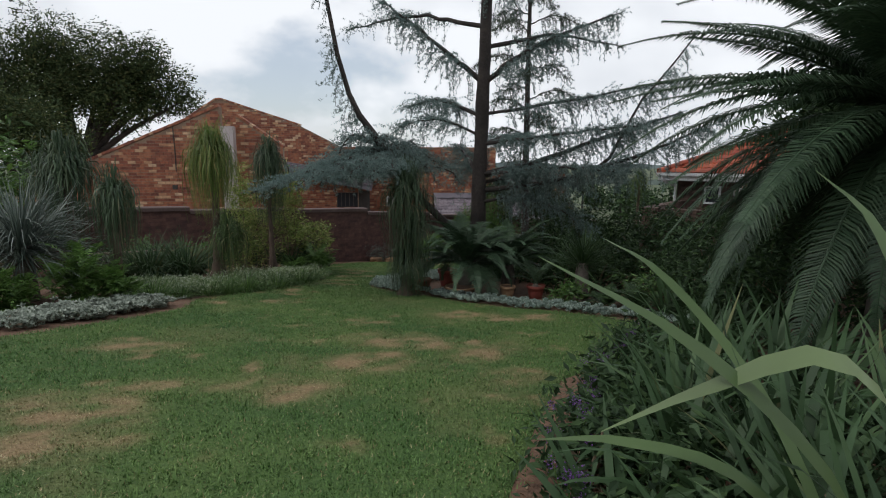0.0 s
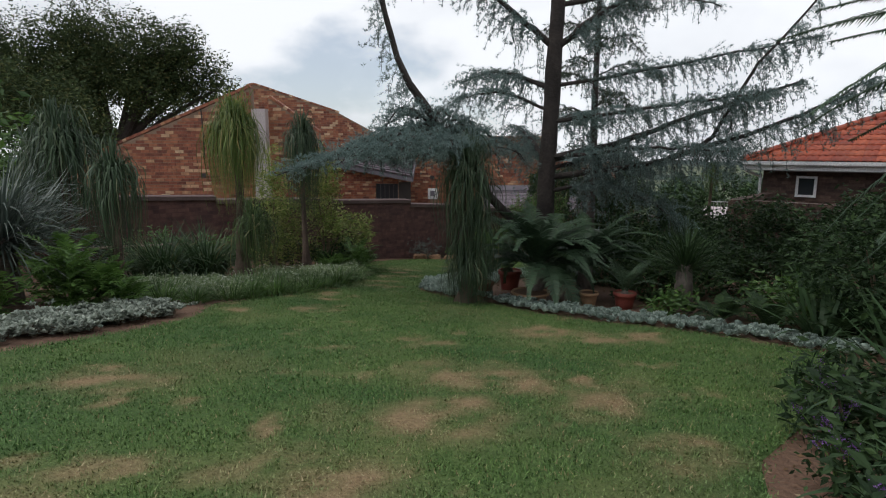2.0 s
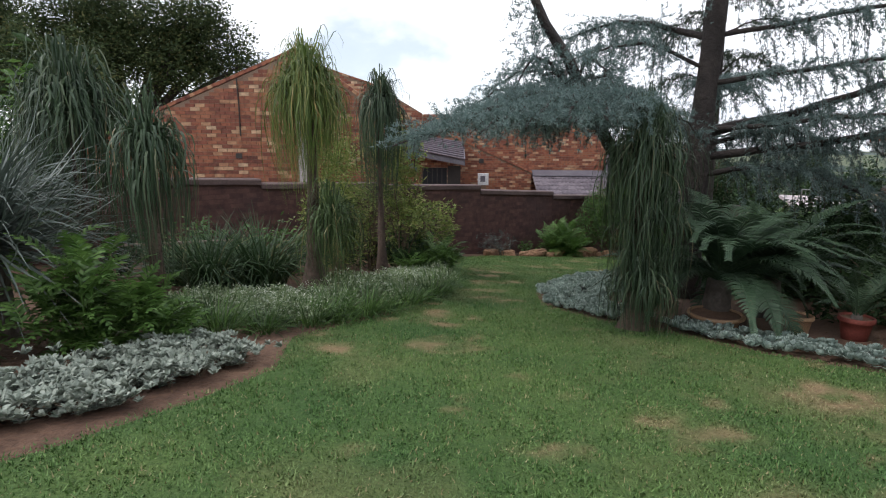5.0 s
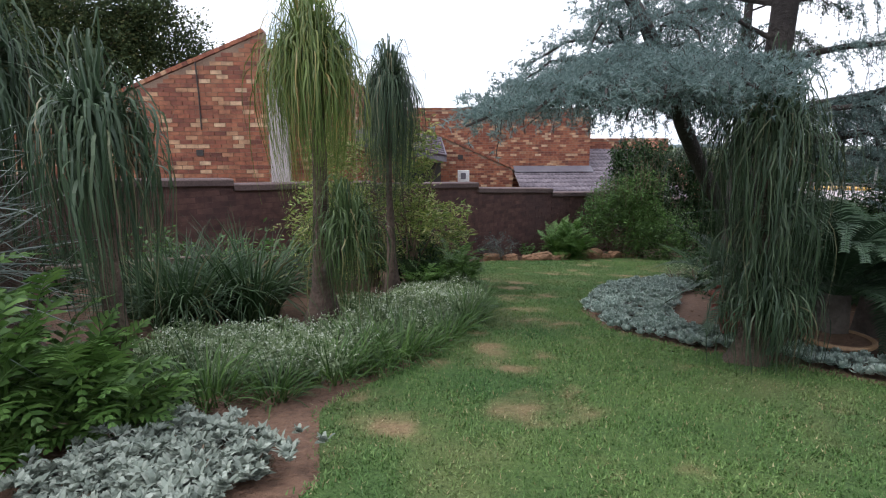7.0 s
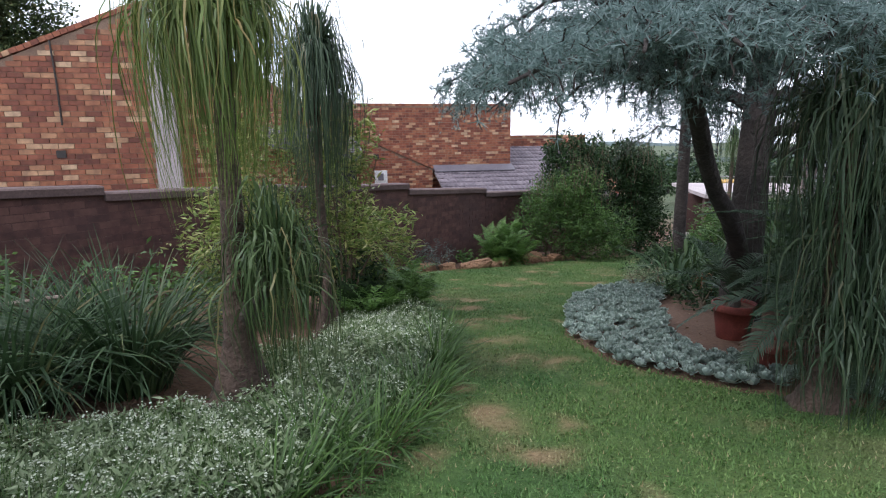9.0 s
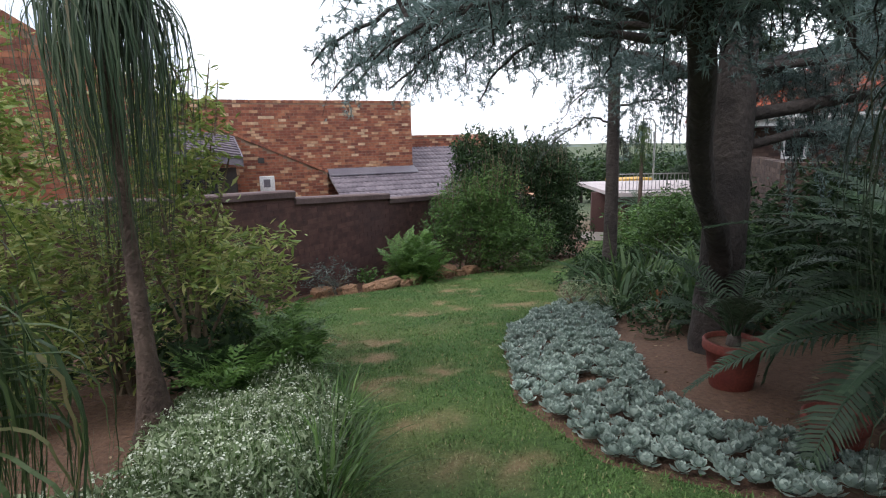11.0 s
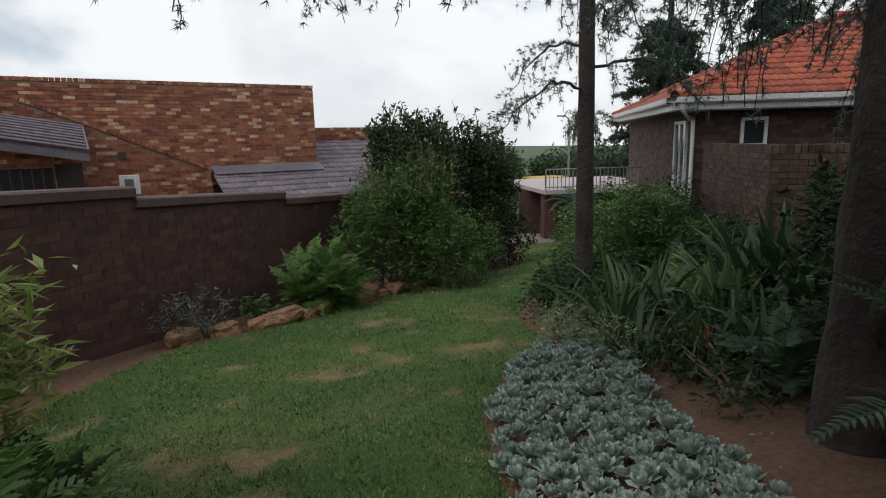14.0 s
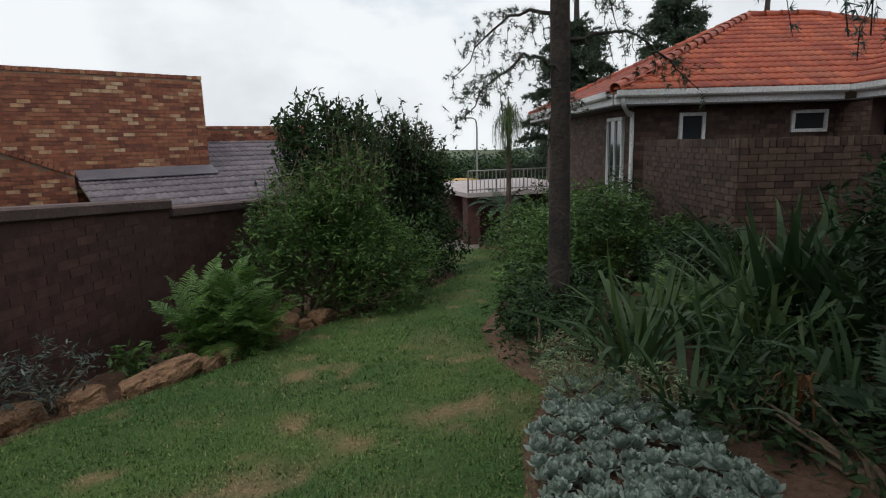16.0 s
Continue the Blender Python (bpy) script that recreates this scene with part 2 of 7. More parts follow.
def pieces(name, stops, single, rough=0.85, fine=60.0, bump=0.5, wash=None):
    """Bricks and tiles: single pieces vary by object, joined ones by island."""
    m, t, p = base_mat(name)
    if single:
        g = t.nodes.new("ShaderNodeObjectInfo").outputs["Random"]
    else:
        g = t.nodes.new("ShaderNodeNewGeometry").outputs["Random Per Island"]
    r = ramp_node(t, stops)
    t.links.new(g, r.inputs[0])
    a, b = noise_node(t, 9.0, 5), noise_node(t, fine, 4)
    v = ramp_node(t, [(0.3, (0.62, 0.6, 0.6)), (0.68, (1.22, 1.2, 1.15))])
    t.links.new(a.outputs["Fac"], v.inputs[0])
    c = mixed(t, r.outputs[0], v.outputs[0], 1.0, 'MULTIPLY')
    if wash:
        w = noise_node(t, 0.9, 6)
        k = ramp_node(t, [(0.5, (0, 0, 0)), (0.72, (0.7, 0.7, 0.7))])
        t.links.new(w.outputs["Fac"], k.inputs[0])
        c = mixed(t, c, wash, k.outputs[0])
    t.links.new(c, p.inputs["Base Color"])
    p.inputs["Roughness"].default_value = rough
    bumped(t, p, b.outputs["Fac"], bump, 0.004)
    return m


BRICK = [(0.0, (0.15, 0.055, 0.038)), (0.3, (0.24, 0.085, 0.053)), (0.55, (0.33, 0.14, 0.077)), (0.78, (0.29, 0.1, 0.057)), (0.88, (0.46, 0.27, 0.155)), (1.0, (0.57, 0.41, 0.27))]
DARK_BRICK = [(0.0, (0.07, 0.033, 0.03)), (0.5, (0.095, 0.045, 0.04)), (1.0, (0.125, 0.062, 0.052))]
FACE_BRICK = [(0.0, (0.055, 0.033, 0.027)), (0.5, (0.09, 0.055, 0.043)), (1.0, (0.13, 0.085, 0.066))]
RED_TILE = [(0.0, (0.22, 0.034, 0.015)), (0.5, (0.31, 0.055, 0.021)), (1.0, (0.39, 0.085, 0.032))]
GREY_TILE = [(0.0, (0.115, 0.095, 0.115)), (0.5, (0.155, 0.13, 0.155)), (1.0, (0.2, 0.17, 0.195))]
M_BRICK_1, M_BRICK = pieces("facing_brick_single", BRICK, True), pieces("facing_brick", BRICK, False)
M_DARK_1, M_DARK = pieces("painted_brick_single", DARK_BRICK, True, 0.8, wash=(0.06, 0.034, 0.034)), pieces("painted_brick", DARK_BRICK, False, 0.8, wash=(0.06, 0.034, 0.034))
M_FACE_1, M_FACE = pieces("brown_brick_single", FACE_BRICK, True), pieces("brown_brick", FACE_BRICK, False)
M_RED_1, M_RED = pieces("red_tile_single", RED_TILE, True, 0.55, 40, 0.3, wash=(0.3, 0.09, 0.045)), pieces("red_tile", RED_TILE, False, 0.55, 40, 0.3, wash=(0.3, 0.09, 0.045))
M_GREY_1, M_GREY = pieces("grey_tile_single", GREY_TILE, True, 0.6, 40, 0.3), pieces("grey_tile", GREY_TILE, False, 0.6, 40, 0.3)
M_MORTAR = surface("mortar", (0.2, 0.13, 0.09), (0.3, 0.21, 0.15), 1.5, 60, 0.95, 0.3)
M_MORTAR_DARK = surface("dark_mortar", (0.072, 0.038, 0.034), (0.1, 0.053, 0.047), 1.2, 60, 0.95, 0.3)
M_COPING = surface("weathered_coping", (0.08, 0.052, 0.05), (0.14, 0.095, 0.088), 2.0, 40, 0.9, 0.5)
M_PLASTER = surface("pale_plaster", (0.42, 0.36, 0.36), (0.52, 0.46, 0.45), 2.0, 50, 0.9, 0.2)
M_WHITE = surface("white_paint", (0.62, 0.62, 0.62), (0.78, 0.78, 0.77), 1.5, 30, 0.5, 0.08)
# Boards under the roofs: the shade there is put into their dark colour
M_SOFFIT = surface("shade_darkened_board", (0.10, 0.09, 0.085), (0.14, 0.125, 0.115), 2.0, 30, 0.8, 0.1)
M_FLASH = surface("grey_flashing", (0.11, 0.1, 0.12), (0.16, 0.15, 0.17), 2.0, 30, 0.55, 0.1)
M_METAL = surface("grey_metal", (0.3, 0.29, 0.28), (0.42, 0.41, 0.4), 4.0, 60, 0.45, 0.1, 0.7)
M_RUST = surface("rusty_rail", (0.2, 0.14, 0.11), (0.34, 0.26, 0.22), 6.0, 60, 0.7, 0.2, 0.3)
M_SOIL = surface("red_soil", (0.105, 0.055, 0.034), (0.2, 0.115, 0.072), 0.7, 26, 0.95, 0.9, c3=(0.15, 0.085, 0.052), dist=0.03)
M_STONE = surface("orange_stone", (0.12, 0.062, 0.038), (0.33, 0.19, 0.11), 4.0, 30, 0.95, 1.0, c3=(0.2, 0.105, 0.06), dist=0.04)
M_TERRA = surface("terracotta", (0.15, 0.03, 0.022), (0.24, 0.058, 0.038), 4.0, 60, 0.75, 0.2)
M_TANPOT = surface("tan_clay", (0.32, 0.19, 0.1), (0.42, 0.27, 0.16), 4.0, 60, 0.8, 0.2)
M_BARK = surface("cedar_bark", (0.026, 0.021, 0.019), (0.062, 0.049, 0.043), 3.0, 22, 0.95, 1.0, dist=0.03)
M_BARK_2 = surface("grey_bark", (0.08, 0.065, 0.055), (0.16, 0.135, 0.115), 4.0, 26, 0.95, 0.9, dist=0.02)
M_GLASS, _t, _p = base_mat("window_glass")
_p.inputs["Base Color"].default_value = (0.03, 0.035, 0.04, 1)
_p.inputs["Roughness"].default_value = 0.06
_p.inputs["Specular IOR Level"].default_value = 0.8
M_DARKFRAME = surface("dark_frame", (0.03, 0.026, 0.024), (0.05, 0.045, 0.04), 4.0, 40, 0.6, 0.1)
M_CEDAR = leaf("cedar_needles", [(0.0, (0.085, 0.135, 0.125)), (0.5, (0.17, 0.24, 0.232)), (1.0, (0.3, 0.385, 0.385))], 0.5, 0.5)
M_PINE = leaf("pine_needles", [(0.0, (0.03, 0.052, 0.034)), (0.6, (0.055, 0.085, 0.052)), (1.0, (0.08, 0.11, 0.07))], 0.55, 0.15)
M_PONY = leaf("ponytail_leaf", [(0.0, (0.035, 0.065, 0.025)), (0.5, (0.07, 0.115, 0.042)), (0.9, (0.13, 0.18, 0.075)), (1.0, (0.26, 0.21, 0.1))], 0.45, 0.25)
M_PONY_DARK = leaf("dark_ponytail_leaf", [(0.0, (0.03, 0.055, 0.03)), (0.7, (0.06, 0.095, 0.05)), (0.95, (0.1, 0.13, 0.075)), (1.0, (0.2, 0.17, 0.1))], 0.45, 0.2)
M_PONY_GOLD = leaf("golden_ponytail_leaf", [(0.0, (0.08, 0.13, 0.03)), (0.6, (0.15, 0.2, 0.05)), (0.9, (0.24, 0.26, 0.08)), (1.0, (0.34, 0.24, 0.09))], 0.45, 0.3)
M_GRASS = leaf("strappy_leaf", [(0.0, (0.035, 0.065, 0.022)), (0.6, (0.075, 0.125, 0.04)), (0.92, (0.12, 0.17, 0.06)), (1.0, (0.22, 0.19, 0.09))], 0.45, 0.25)
M_GREEN = leaf("green_leaf", [(0.0, (0.035, 0.075, 0.02)), (0.6, (0.078, 0.15, 0.038)), (1.0, (0.14, 0.24, 0.06))], 0.45, 0.3)
M_BRIGHT = leaf("bright_leaf", [(0.0, (0.055, 0.115, 0.025)), (0.6, (0.1, 0.19, 0.045)), (1.0, (0.16, 0.27, 0.07))], 0.45, 0.3)
M_DEEP = leaf("deep_green_leaf", [(0.0, (0.018, 0.036, 0.016)), (0.6, (0.038, 0.07, 0.028)), (1.0, (0.065, 0.11, 0.04))], 0.6, 0.2, 0.2)
M_YELLOW = leaf("variegated_leaf", [(0.0, (0.11, 0.17, 0.035)), (0.5, (0.22, 0.29, 0.07)), (0.8, (0.36, 0.39, 0.12)), (1.0, (0.46, 0.44, 0.2))], 0.45, 0.3)
M_SILVER = leaf("silver_leaf", [(0.0, (0.17, 0.2, 0.17)), (0.5, (0.27, 0.305, 0.265)), (1.0, (0.4, 0.43, 0.38))], 0.75, 0.15, 0.2)
M_SUCC = leaf("grey_succulent", [(0.0, (0.185, 0.24, 0.215)), (0.5, (0.325, 0.395, 0.36)), (1.0, (0.5, 0.57, 0.525))], 0.55, 0.1, 0.35)
M_YUCCA = leaf("grey_spike", [(0.0, (0.06, 0.08, 0.07)), (0.6, (0.13, 0.16, 0.145)), (1.0, (0.26, 0.29, 0.27))], 0.5, 0.12)
M_FLOWER = leaf("white_flower", [(0.0, (0.5, 0.55, 0.42)), (1.0, (0.75, 0.78, 0.7))], 0.7, 0.3, 0.2)
M_PURPLE = leaf("purple_flower", [(0.0, (0.12, 0.05, 0.2)), (0.6, (0.22, 0.1, 0.36)), (1.0, (0.3, 0.18, 0.42))], 0.6, 0.3, 0.2)
M_STEM = surface("dry_stem", (0.1, 0.07, 0.045), (0.2, 0.15, 0.1), 6.0, 40, 0.9, 0.3)
M_FROND = leaf("cycad_leaf", [(0.0, (0.026, 0.052, 0.027)), (0.6, (0.046, 0.082, 0.044)), (1.0, (0.075, 0.115, 0.066))], 0.5, 0.15, 0.35)
M_STRAP = leaf("dark_strap_leaf", [(0.0, (0.026, 0.052, 0.022)), (0.6, (0.05, 0.092, 0.04)), (0.93, (0.085, 0.135, 0.06)), (1.0, (0.2, 0.17, 0.08))], 0.5, 0.2, 0.25)
M_PALE = leaf("pale_strap_leaf", [(0.0, (0.13, 0.19, 0.08)), (1.0, (0.19, 0.25, 0.11))], 0.4, 0.3, 0.45)
M_TREE = leaf("tree_leaf", [(0.0, (0.03, 0.048, 0.022)), (0.6, (0.06, 0.085, 0.035)), (0.9, (0.095, 0.115, 0.045)), (1.0, (0.15, 0.14, 0.06))], 0.75, 0.25, 0.15)
M_WITHERED = leaf("withered_leaf", [(0.0, (0.12, 0.045, 0.025)), (0.6, (0.22, 0.1, 0.05)), (1.0, (0.34, 0.2, 0.1))], 0.85, 0.2, 0.1)
M_LITTER = leaf("leaf_litter", [(0.0, (0.09, 0.05, 0.03)), (0.6, (0.22, 0.14, 0.08)), (1.0, (0.42, 0.32, 0.22))], 0.9, 0.1, 0.1)


def turf(name, blades):
    m, t, p = base_mat(name)
    at = t.nodes.new("ShaderNodeAttribute")
    at.attribute_name = "dry"
    g = ramp_node(t, [(0.0, (0.038, 0.092, 0.021)), (0.6, (0.076, 0.157, 0.039)), (1.0, (0.138, 0.232, 0.074))] if blades else [(0.3, (0.047, 0.095, 0.026)), (0.7, (0.085, 0.15, 0.043))])
    y = ramp_node(t, [(0.0, (0.2, 0.15, 0.07)), (0.6, (0.32, 0.25, 0.13)), (1.0, (0.42, 0.35, 0.2))] if blades else [(0.3, (0.2, 0.13, 0.07)), (0.7, (0.33, 0.235, 0.13))])
    if blades:
        k = t.nodes.new("ShaderNodeNewGeometry").outputs["Random Per Island"]
    else:
        k = noise_node(t, 35, 5).outputs["Fac"]
    t.links.new(k, g.inputs[0])
    t.links.new(k, y.inputs[0])
    w = noise_node(t, 0.9, 4)
    v = ramp_node(t, [(0.32, (0.66, 0.82, 0.7)), (0.68, (1.28, 1.14, 1.05))])
    t.links.new(w.outputs["Fac"], v.inputs[0])
    c = mixed(t, mixed(t, g.outputs[0], v.outputs[0], 1.0, 'MULTIPLY'), y.outputs[0], at.outputs["Fac"])
    t.links.new(c, p.inputs["Base Color"])
    p.inputs["Roughness"].default_value = 0.6 if blades else 0.95
    p.inputs["Specular IOR Level"].default_value = 0.3
    if not blades:
        bumped(t, p, noise_node(t, 55, 4).outputs["Fac"], 0.9, 0.03)
    return m


M_TURF, M_BLADES = turf("turf", False), turf("grass_blades", True)

def land_cover():
    """Red garden soil that gives way to dull green veld beyond the plots."""
    m, t, p = base_mat("garden_soil_and_veld")
    a, b = noise_node(t, 0.7, 5), noise_node(t, 26, 4)
    soil = ramp_node(t, [(0.28, (0.085, 0.044, 0.028)), (0.5, (0.16, 0.09, 0.056)), (0.74, (0.12, 0.068, 0.042))])
    veld = ramp_node(t, [(0.3, (0.045, 0.07, 0.03)), (0.7, (0.1, 0.115, 0.055))])
    for q in (soil, veld):
        t.links.new(a.outputs["Fac"], q.inputs[0])
    g = t.nodes.new("ShaderNodeNewGeometry")
    d = t.nodes.new("ShaderNodeVectorMath")
    d.operation = 'DISTANCE'
    d.inputs[1].default_value = (0.0, 10.0, 0.0)
    t.links.new(g.outputs["Position"], d.inputs[0])
    k = t.nodes.new("ShaderNodeMapRange")
    k.inputs["From Min"].default_value, k.inputs["From Max"].default_value = 20.0, 30.0
    t.links.new(d.outputs["Value"], k.inputs["Value"])
    f = ramp_node(t, [(0.25, (0.65, 0.65, 0.65)), (0.75, (1.3, 1.3, 1.3))])
    t.links.new(b.outputs["Fac"], f.inputs[0])
    c = mixed(t, mixed(t, soil.outputs[0], f.outputs[0], 1.0, 'MULTIPLY'), veld.outputs[0], k.outputs[0])
    t.links.new(c, p.inputs["Base Color"])
    p.inputs["Roughness"].default_value = 0.95
    bumped(t, p, b.outputs["Fac"], 0.9, 0.03)
    return m


M_LAND = land_cover()

# ---- ground and lawn ----
LAWN = [(-9, -5), (-9, 3.6), (-6, 4.6), (-4.4, 5.4), (-4.0, 6.1), (-3.72, 6.7), (-3.5, 7.4), (-3.68, 8.2), (-3.4, 8.8), (-3.05, 9.4), (-2.75, 10.4), (-2.5, 11.3),
        (-2.5, 12.8), (-3.0, 13.6), (-3.1, 14.4), (-3.0, 15.2), (-2.5, 16.0), (-1.9, 16.6), (-1.1, 16.8), (-0.1, 17.3), (0.8, 17.9), (2.8, 18.7), (4.3, 19.6), (6.0, 21.8), (7.8, 24.3), (8.3, 24.0), (8.2, 21.7),
        (6.3, 19.8), (4.4, 18.0), (2.9, 17.0), (1.8, 16.2), (1.1, 15.2), (0.85, 14.5), (0.1, 14.0), (-0.6, 13.3), (-0.95, 12.6), (-1.4, 11.5), (-1.4, 10.5), (-0.85, 9.75),
        (-0.4, 9.5), (0.3, 8.75), (1.0, 8.35), (1.75, 8.12), (2.4, 7.72), (2.95, 7.25), (2.9, 6.6), (2.2, 5.8), (1.0, 4.5), (0.6, 3.4), (0.3, 2.4), (0.25, 1.2), (0.6, -0.5), (1.0, -5)]
WORN = [(-2.9, 5.1, .38), (.4, 7.5, .45), (-.4, 5.75, .5), (.4, 5.4, .45), (-.9, 6.8, .25), (-2.6, 9.5, .24), (-2.45, 9.1, .2), (-2.1, 11.3, .22), (-2.0, 10.7, .22), (-1.9, 13.5, .2),
        (-2.1, 13.0, .17), (-1.6, 12.4, .17), (-2.0, 12.1, .25), (0, 16.1, .2), (1.1, 15.5, .25), (.25, 14.6, .35), (-.6, 15.2, .2), (-.6, 14.8, .2), (-1.1, 14.7, .25), (-2.4, 3.4, .45),
        (-2.2, 2.8, .4), (-1.2, 4.0, .35), (-2.35, 8.25, .25), (.85, 7.3, .3), (-2.0, 3.9, .3), (-.7, 4.8, .5), (.45, 14.0, .25), (-3.3, 7.9, .28), (1.3, 7.6, .35), (.6, 4.4, .3)]


def fractal(x, y, s, seed):
    v = np.zeros(np.shape(x))
    r = np.random.default_rng(seed)
    for o in range(5):
        f = s * 1.9 ** o
        for _ in range(3):
            a, ph = r.uniform(0, 6.28), r.uniform(0, 6.28)
            v = v + np.sin((x * math.cos(a) + y * math.sin(a)) * f + ph + 1.3 * np.sin((y * math.cos(a) - x * math.sin(a)) * f * 0.7)) * 0.6 ** o
    return v / 4.0


def dryness(x, y):
    w = np.zeros(np.shape(x))
    wx, wy = x + 0.2 * fractal(x, y, 5.0, 5), y + 0.2 * fractal(x, y, 5.0, 6)
    for cx, cy, r in WORN:
        w = np.maximum(w, np.exp(-(((wx - cx) / (r * 1.0)) ** 2 + ((wy - cy) / (r * 0.76)) ** 2) ** 1.5) * 0.9)
    n = fractal(x, y, 2.2, 9)
    return np.clip(w * np.clip(0.75 + 0.9 * fractal(x, y, 11.0, 4), 0.1, 1.2) + np.clip(n - 0.2, 0, 1) * 0.3 + np.clip(fractal(x, y, 7.0, 12) - 0.55, 0, 1) * 1.3 + 0.03, 0, 0.95)


gx = np.concatenate([[-700, -400, -220, -120, -70, -40, -25], np.arange(-14, 18.1, 2), [25, 40, 70, 120, 220, 400, 700]])
gy = np.concatenate([[-300, -120, -50, -20], np.arange(-8, 27.1, 2.5), [32, 45, 70, 120, 220, 400, 700, 1000]])
X, Y = np.meshgrid(gx, gy)
i = np.arange(len(gy) - 1)[:, None] * len(gx) + np.arange(len(gx) - 1)[None]
g = Geo().add(np.stack([X, Y, ground_z(X, Y)], -1), np.stack([i, i + 1, i + 1 + len(gx), i + len(gx)], -1).reshape(-1, 4))
tagged(part("ground", g, M_LAND), "bare reddish garden soil sloping gently downhill", "ground", kind="structure")

c = 0.08
ax, ay = np.arange(-9, 8.6, c), np.arange(-5, 24.6, c)
X, Y = np.meshgrid(ax, ay)
keep = inside(X[:-1, :-1] + c / 2, Y[:-1, :-1] + c / 2, LAWN)
i = (np.arange(len(ay) - 1)[:, None] * len(ax) + np.arange(len(ax) - 1)[None])[keep]
q = np.stack([i, i + 1, i + 1 + len(ax), i + len(ax)], -1)
used, q = np.unique(q, return_inverse=True)
vx, vy = X.reshape(-1)[used].copy(), Y.reshape(-1)[used].copy()
rim = np.bincount(q.reshape(-1), minlength=len(used)) < 4
pa = np.array(LAWN, float)
pb = np.roll(pa, -1, 0) - pa
rel = np.stack([vx[rim], vy[rim]], -1)[:, None] - pa[None]
foot = pa[None] + pb[None] * np.clip((rel * pb).sum(-1) / (pb * pb).sum(-1), 0, 1)[..., None]
gap = np.linalg.norm(np.stack([vx[rim], vy[rim]], -1)[:, None] - foot, axis=-1)
near_ = foot[np.arange(len(foot)), gap.argmin(1)]
ok = gap.min(1) < 0.12
vx[rim], vy[rim] = np.where(ok, near_[:, 0], vx[rim]), np.where(ok, near_[:, 1], vy[rim])
g = Geo().add(np.stack([vx, vy, ground_z(vx, vy) + 0.018 + 0.006 * fractal(vx, vy, 9.0, 3) - 0.016 * rim], -1), q.reshape(-1, 4), dryness(vx, vy))
lawn = tagged(part("lawn", g, M_TURF, smooth=True), "mown green lawn with worn straw-coloured patches", "lawn", kind="structure")


def lawn_blades(n, x0, x1, y0, y1, tall, wide):
    x, y = RNG.uniform(x0, x1, n), RNG.uniform(y0, y1, n)
    jx, jy = x + RNG.normal(0, 0.035, n), y + RNG.normal(0, 0.035, n)
    d = dryness(x, y)
    ok = inside(jx, jy, LAWN) & (RNG.uniform(0, 1, n) > d * 0.45)
    x, y, d = x[ok], y[ok], d[ok]
    n = len(x)
    tuft = np.clip(0.9 + 0.45 * fractal(x, y, 26.0, 21), 0.55, 1.4)
    h = RNG.uniform(0.45, 1.0, n) * tall * (1 - 0.5 * d) * tuft
    a, tilt = RNG.uniform(0, 6.283, n), np.clip(np.abs(RNG.normal(0.8, 0.4, n)), 0, 1.4)
    dv = np.stack([np.cos(a) * np.sin(tilt), np.sin(a) * np.sin(tilt), np.cos(tilt)], -1)
    sv = np.stack([-np.sin(a), np.cos(a), np.zeros(n)], -1) * (wide * RNG.uniform(0.6, 1.2, n))[:, None]
    b = np.stack([x, y, ground_z(x, y) + 0.016], -1)
    v = np.stack([b - sv, b + sv, b + dv * h[:, None]], 1)
    dd = np.clip(d + (RNG.uniform(0, 1, n) < 0.07) * 0.6, 0, 1)
    return v.reshape(-1, 3), np.arange(n * 3).reshape(-1, 3), np.repeat(dd, 3)


g = Geo()
g.add(*lawn_blades(440000, -5.5, 3.0, 1.0, 9.5, 0.034, 0.0046))
g.add(*lawn_blades(290000, -4.0, 2.0, 9.5, 17.0, 0.034, 0.0046))
g.add(*lawn_blades(45000, -9.0, 1.2, -2.0, 1.0, 0.045, 0.006))
g.add(*lawn_blades(45000, -0.5, 8.5, 15.5, 24.5, 0.05, 0.008))
tagged(part("grass", g, M_BLADES), "short mown green grass blades, straw-dry in patches", "grass", kind="stuff")
#MORE
# ---- brickwork, roofs ----
def unit(v):
    v = np.asarray(v, float)
    return v / np.linalg.norm(v)


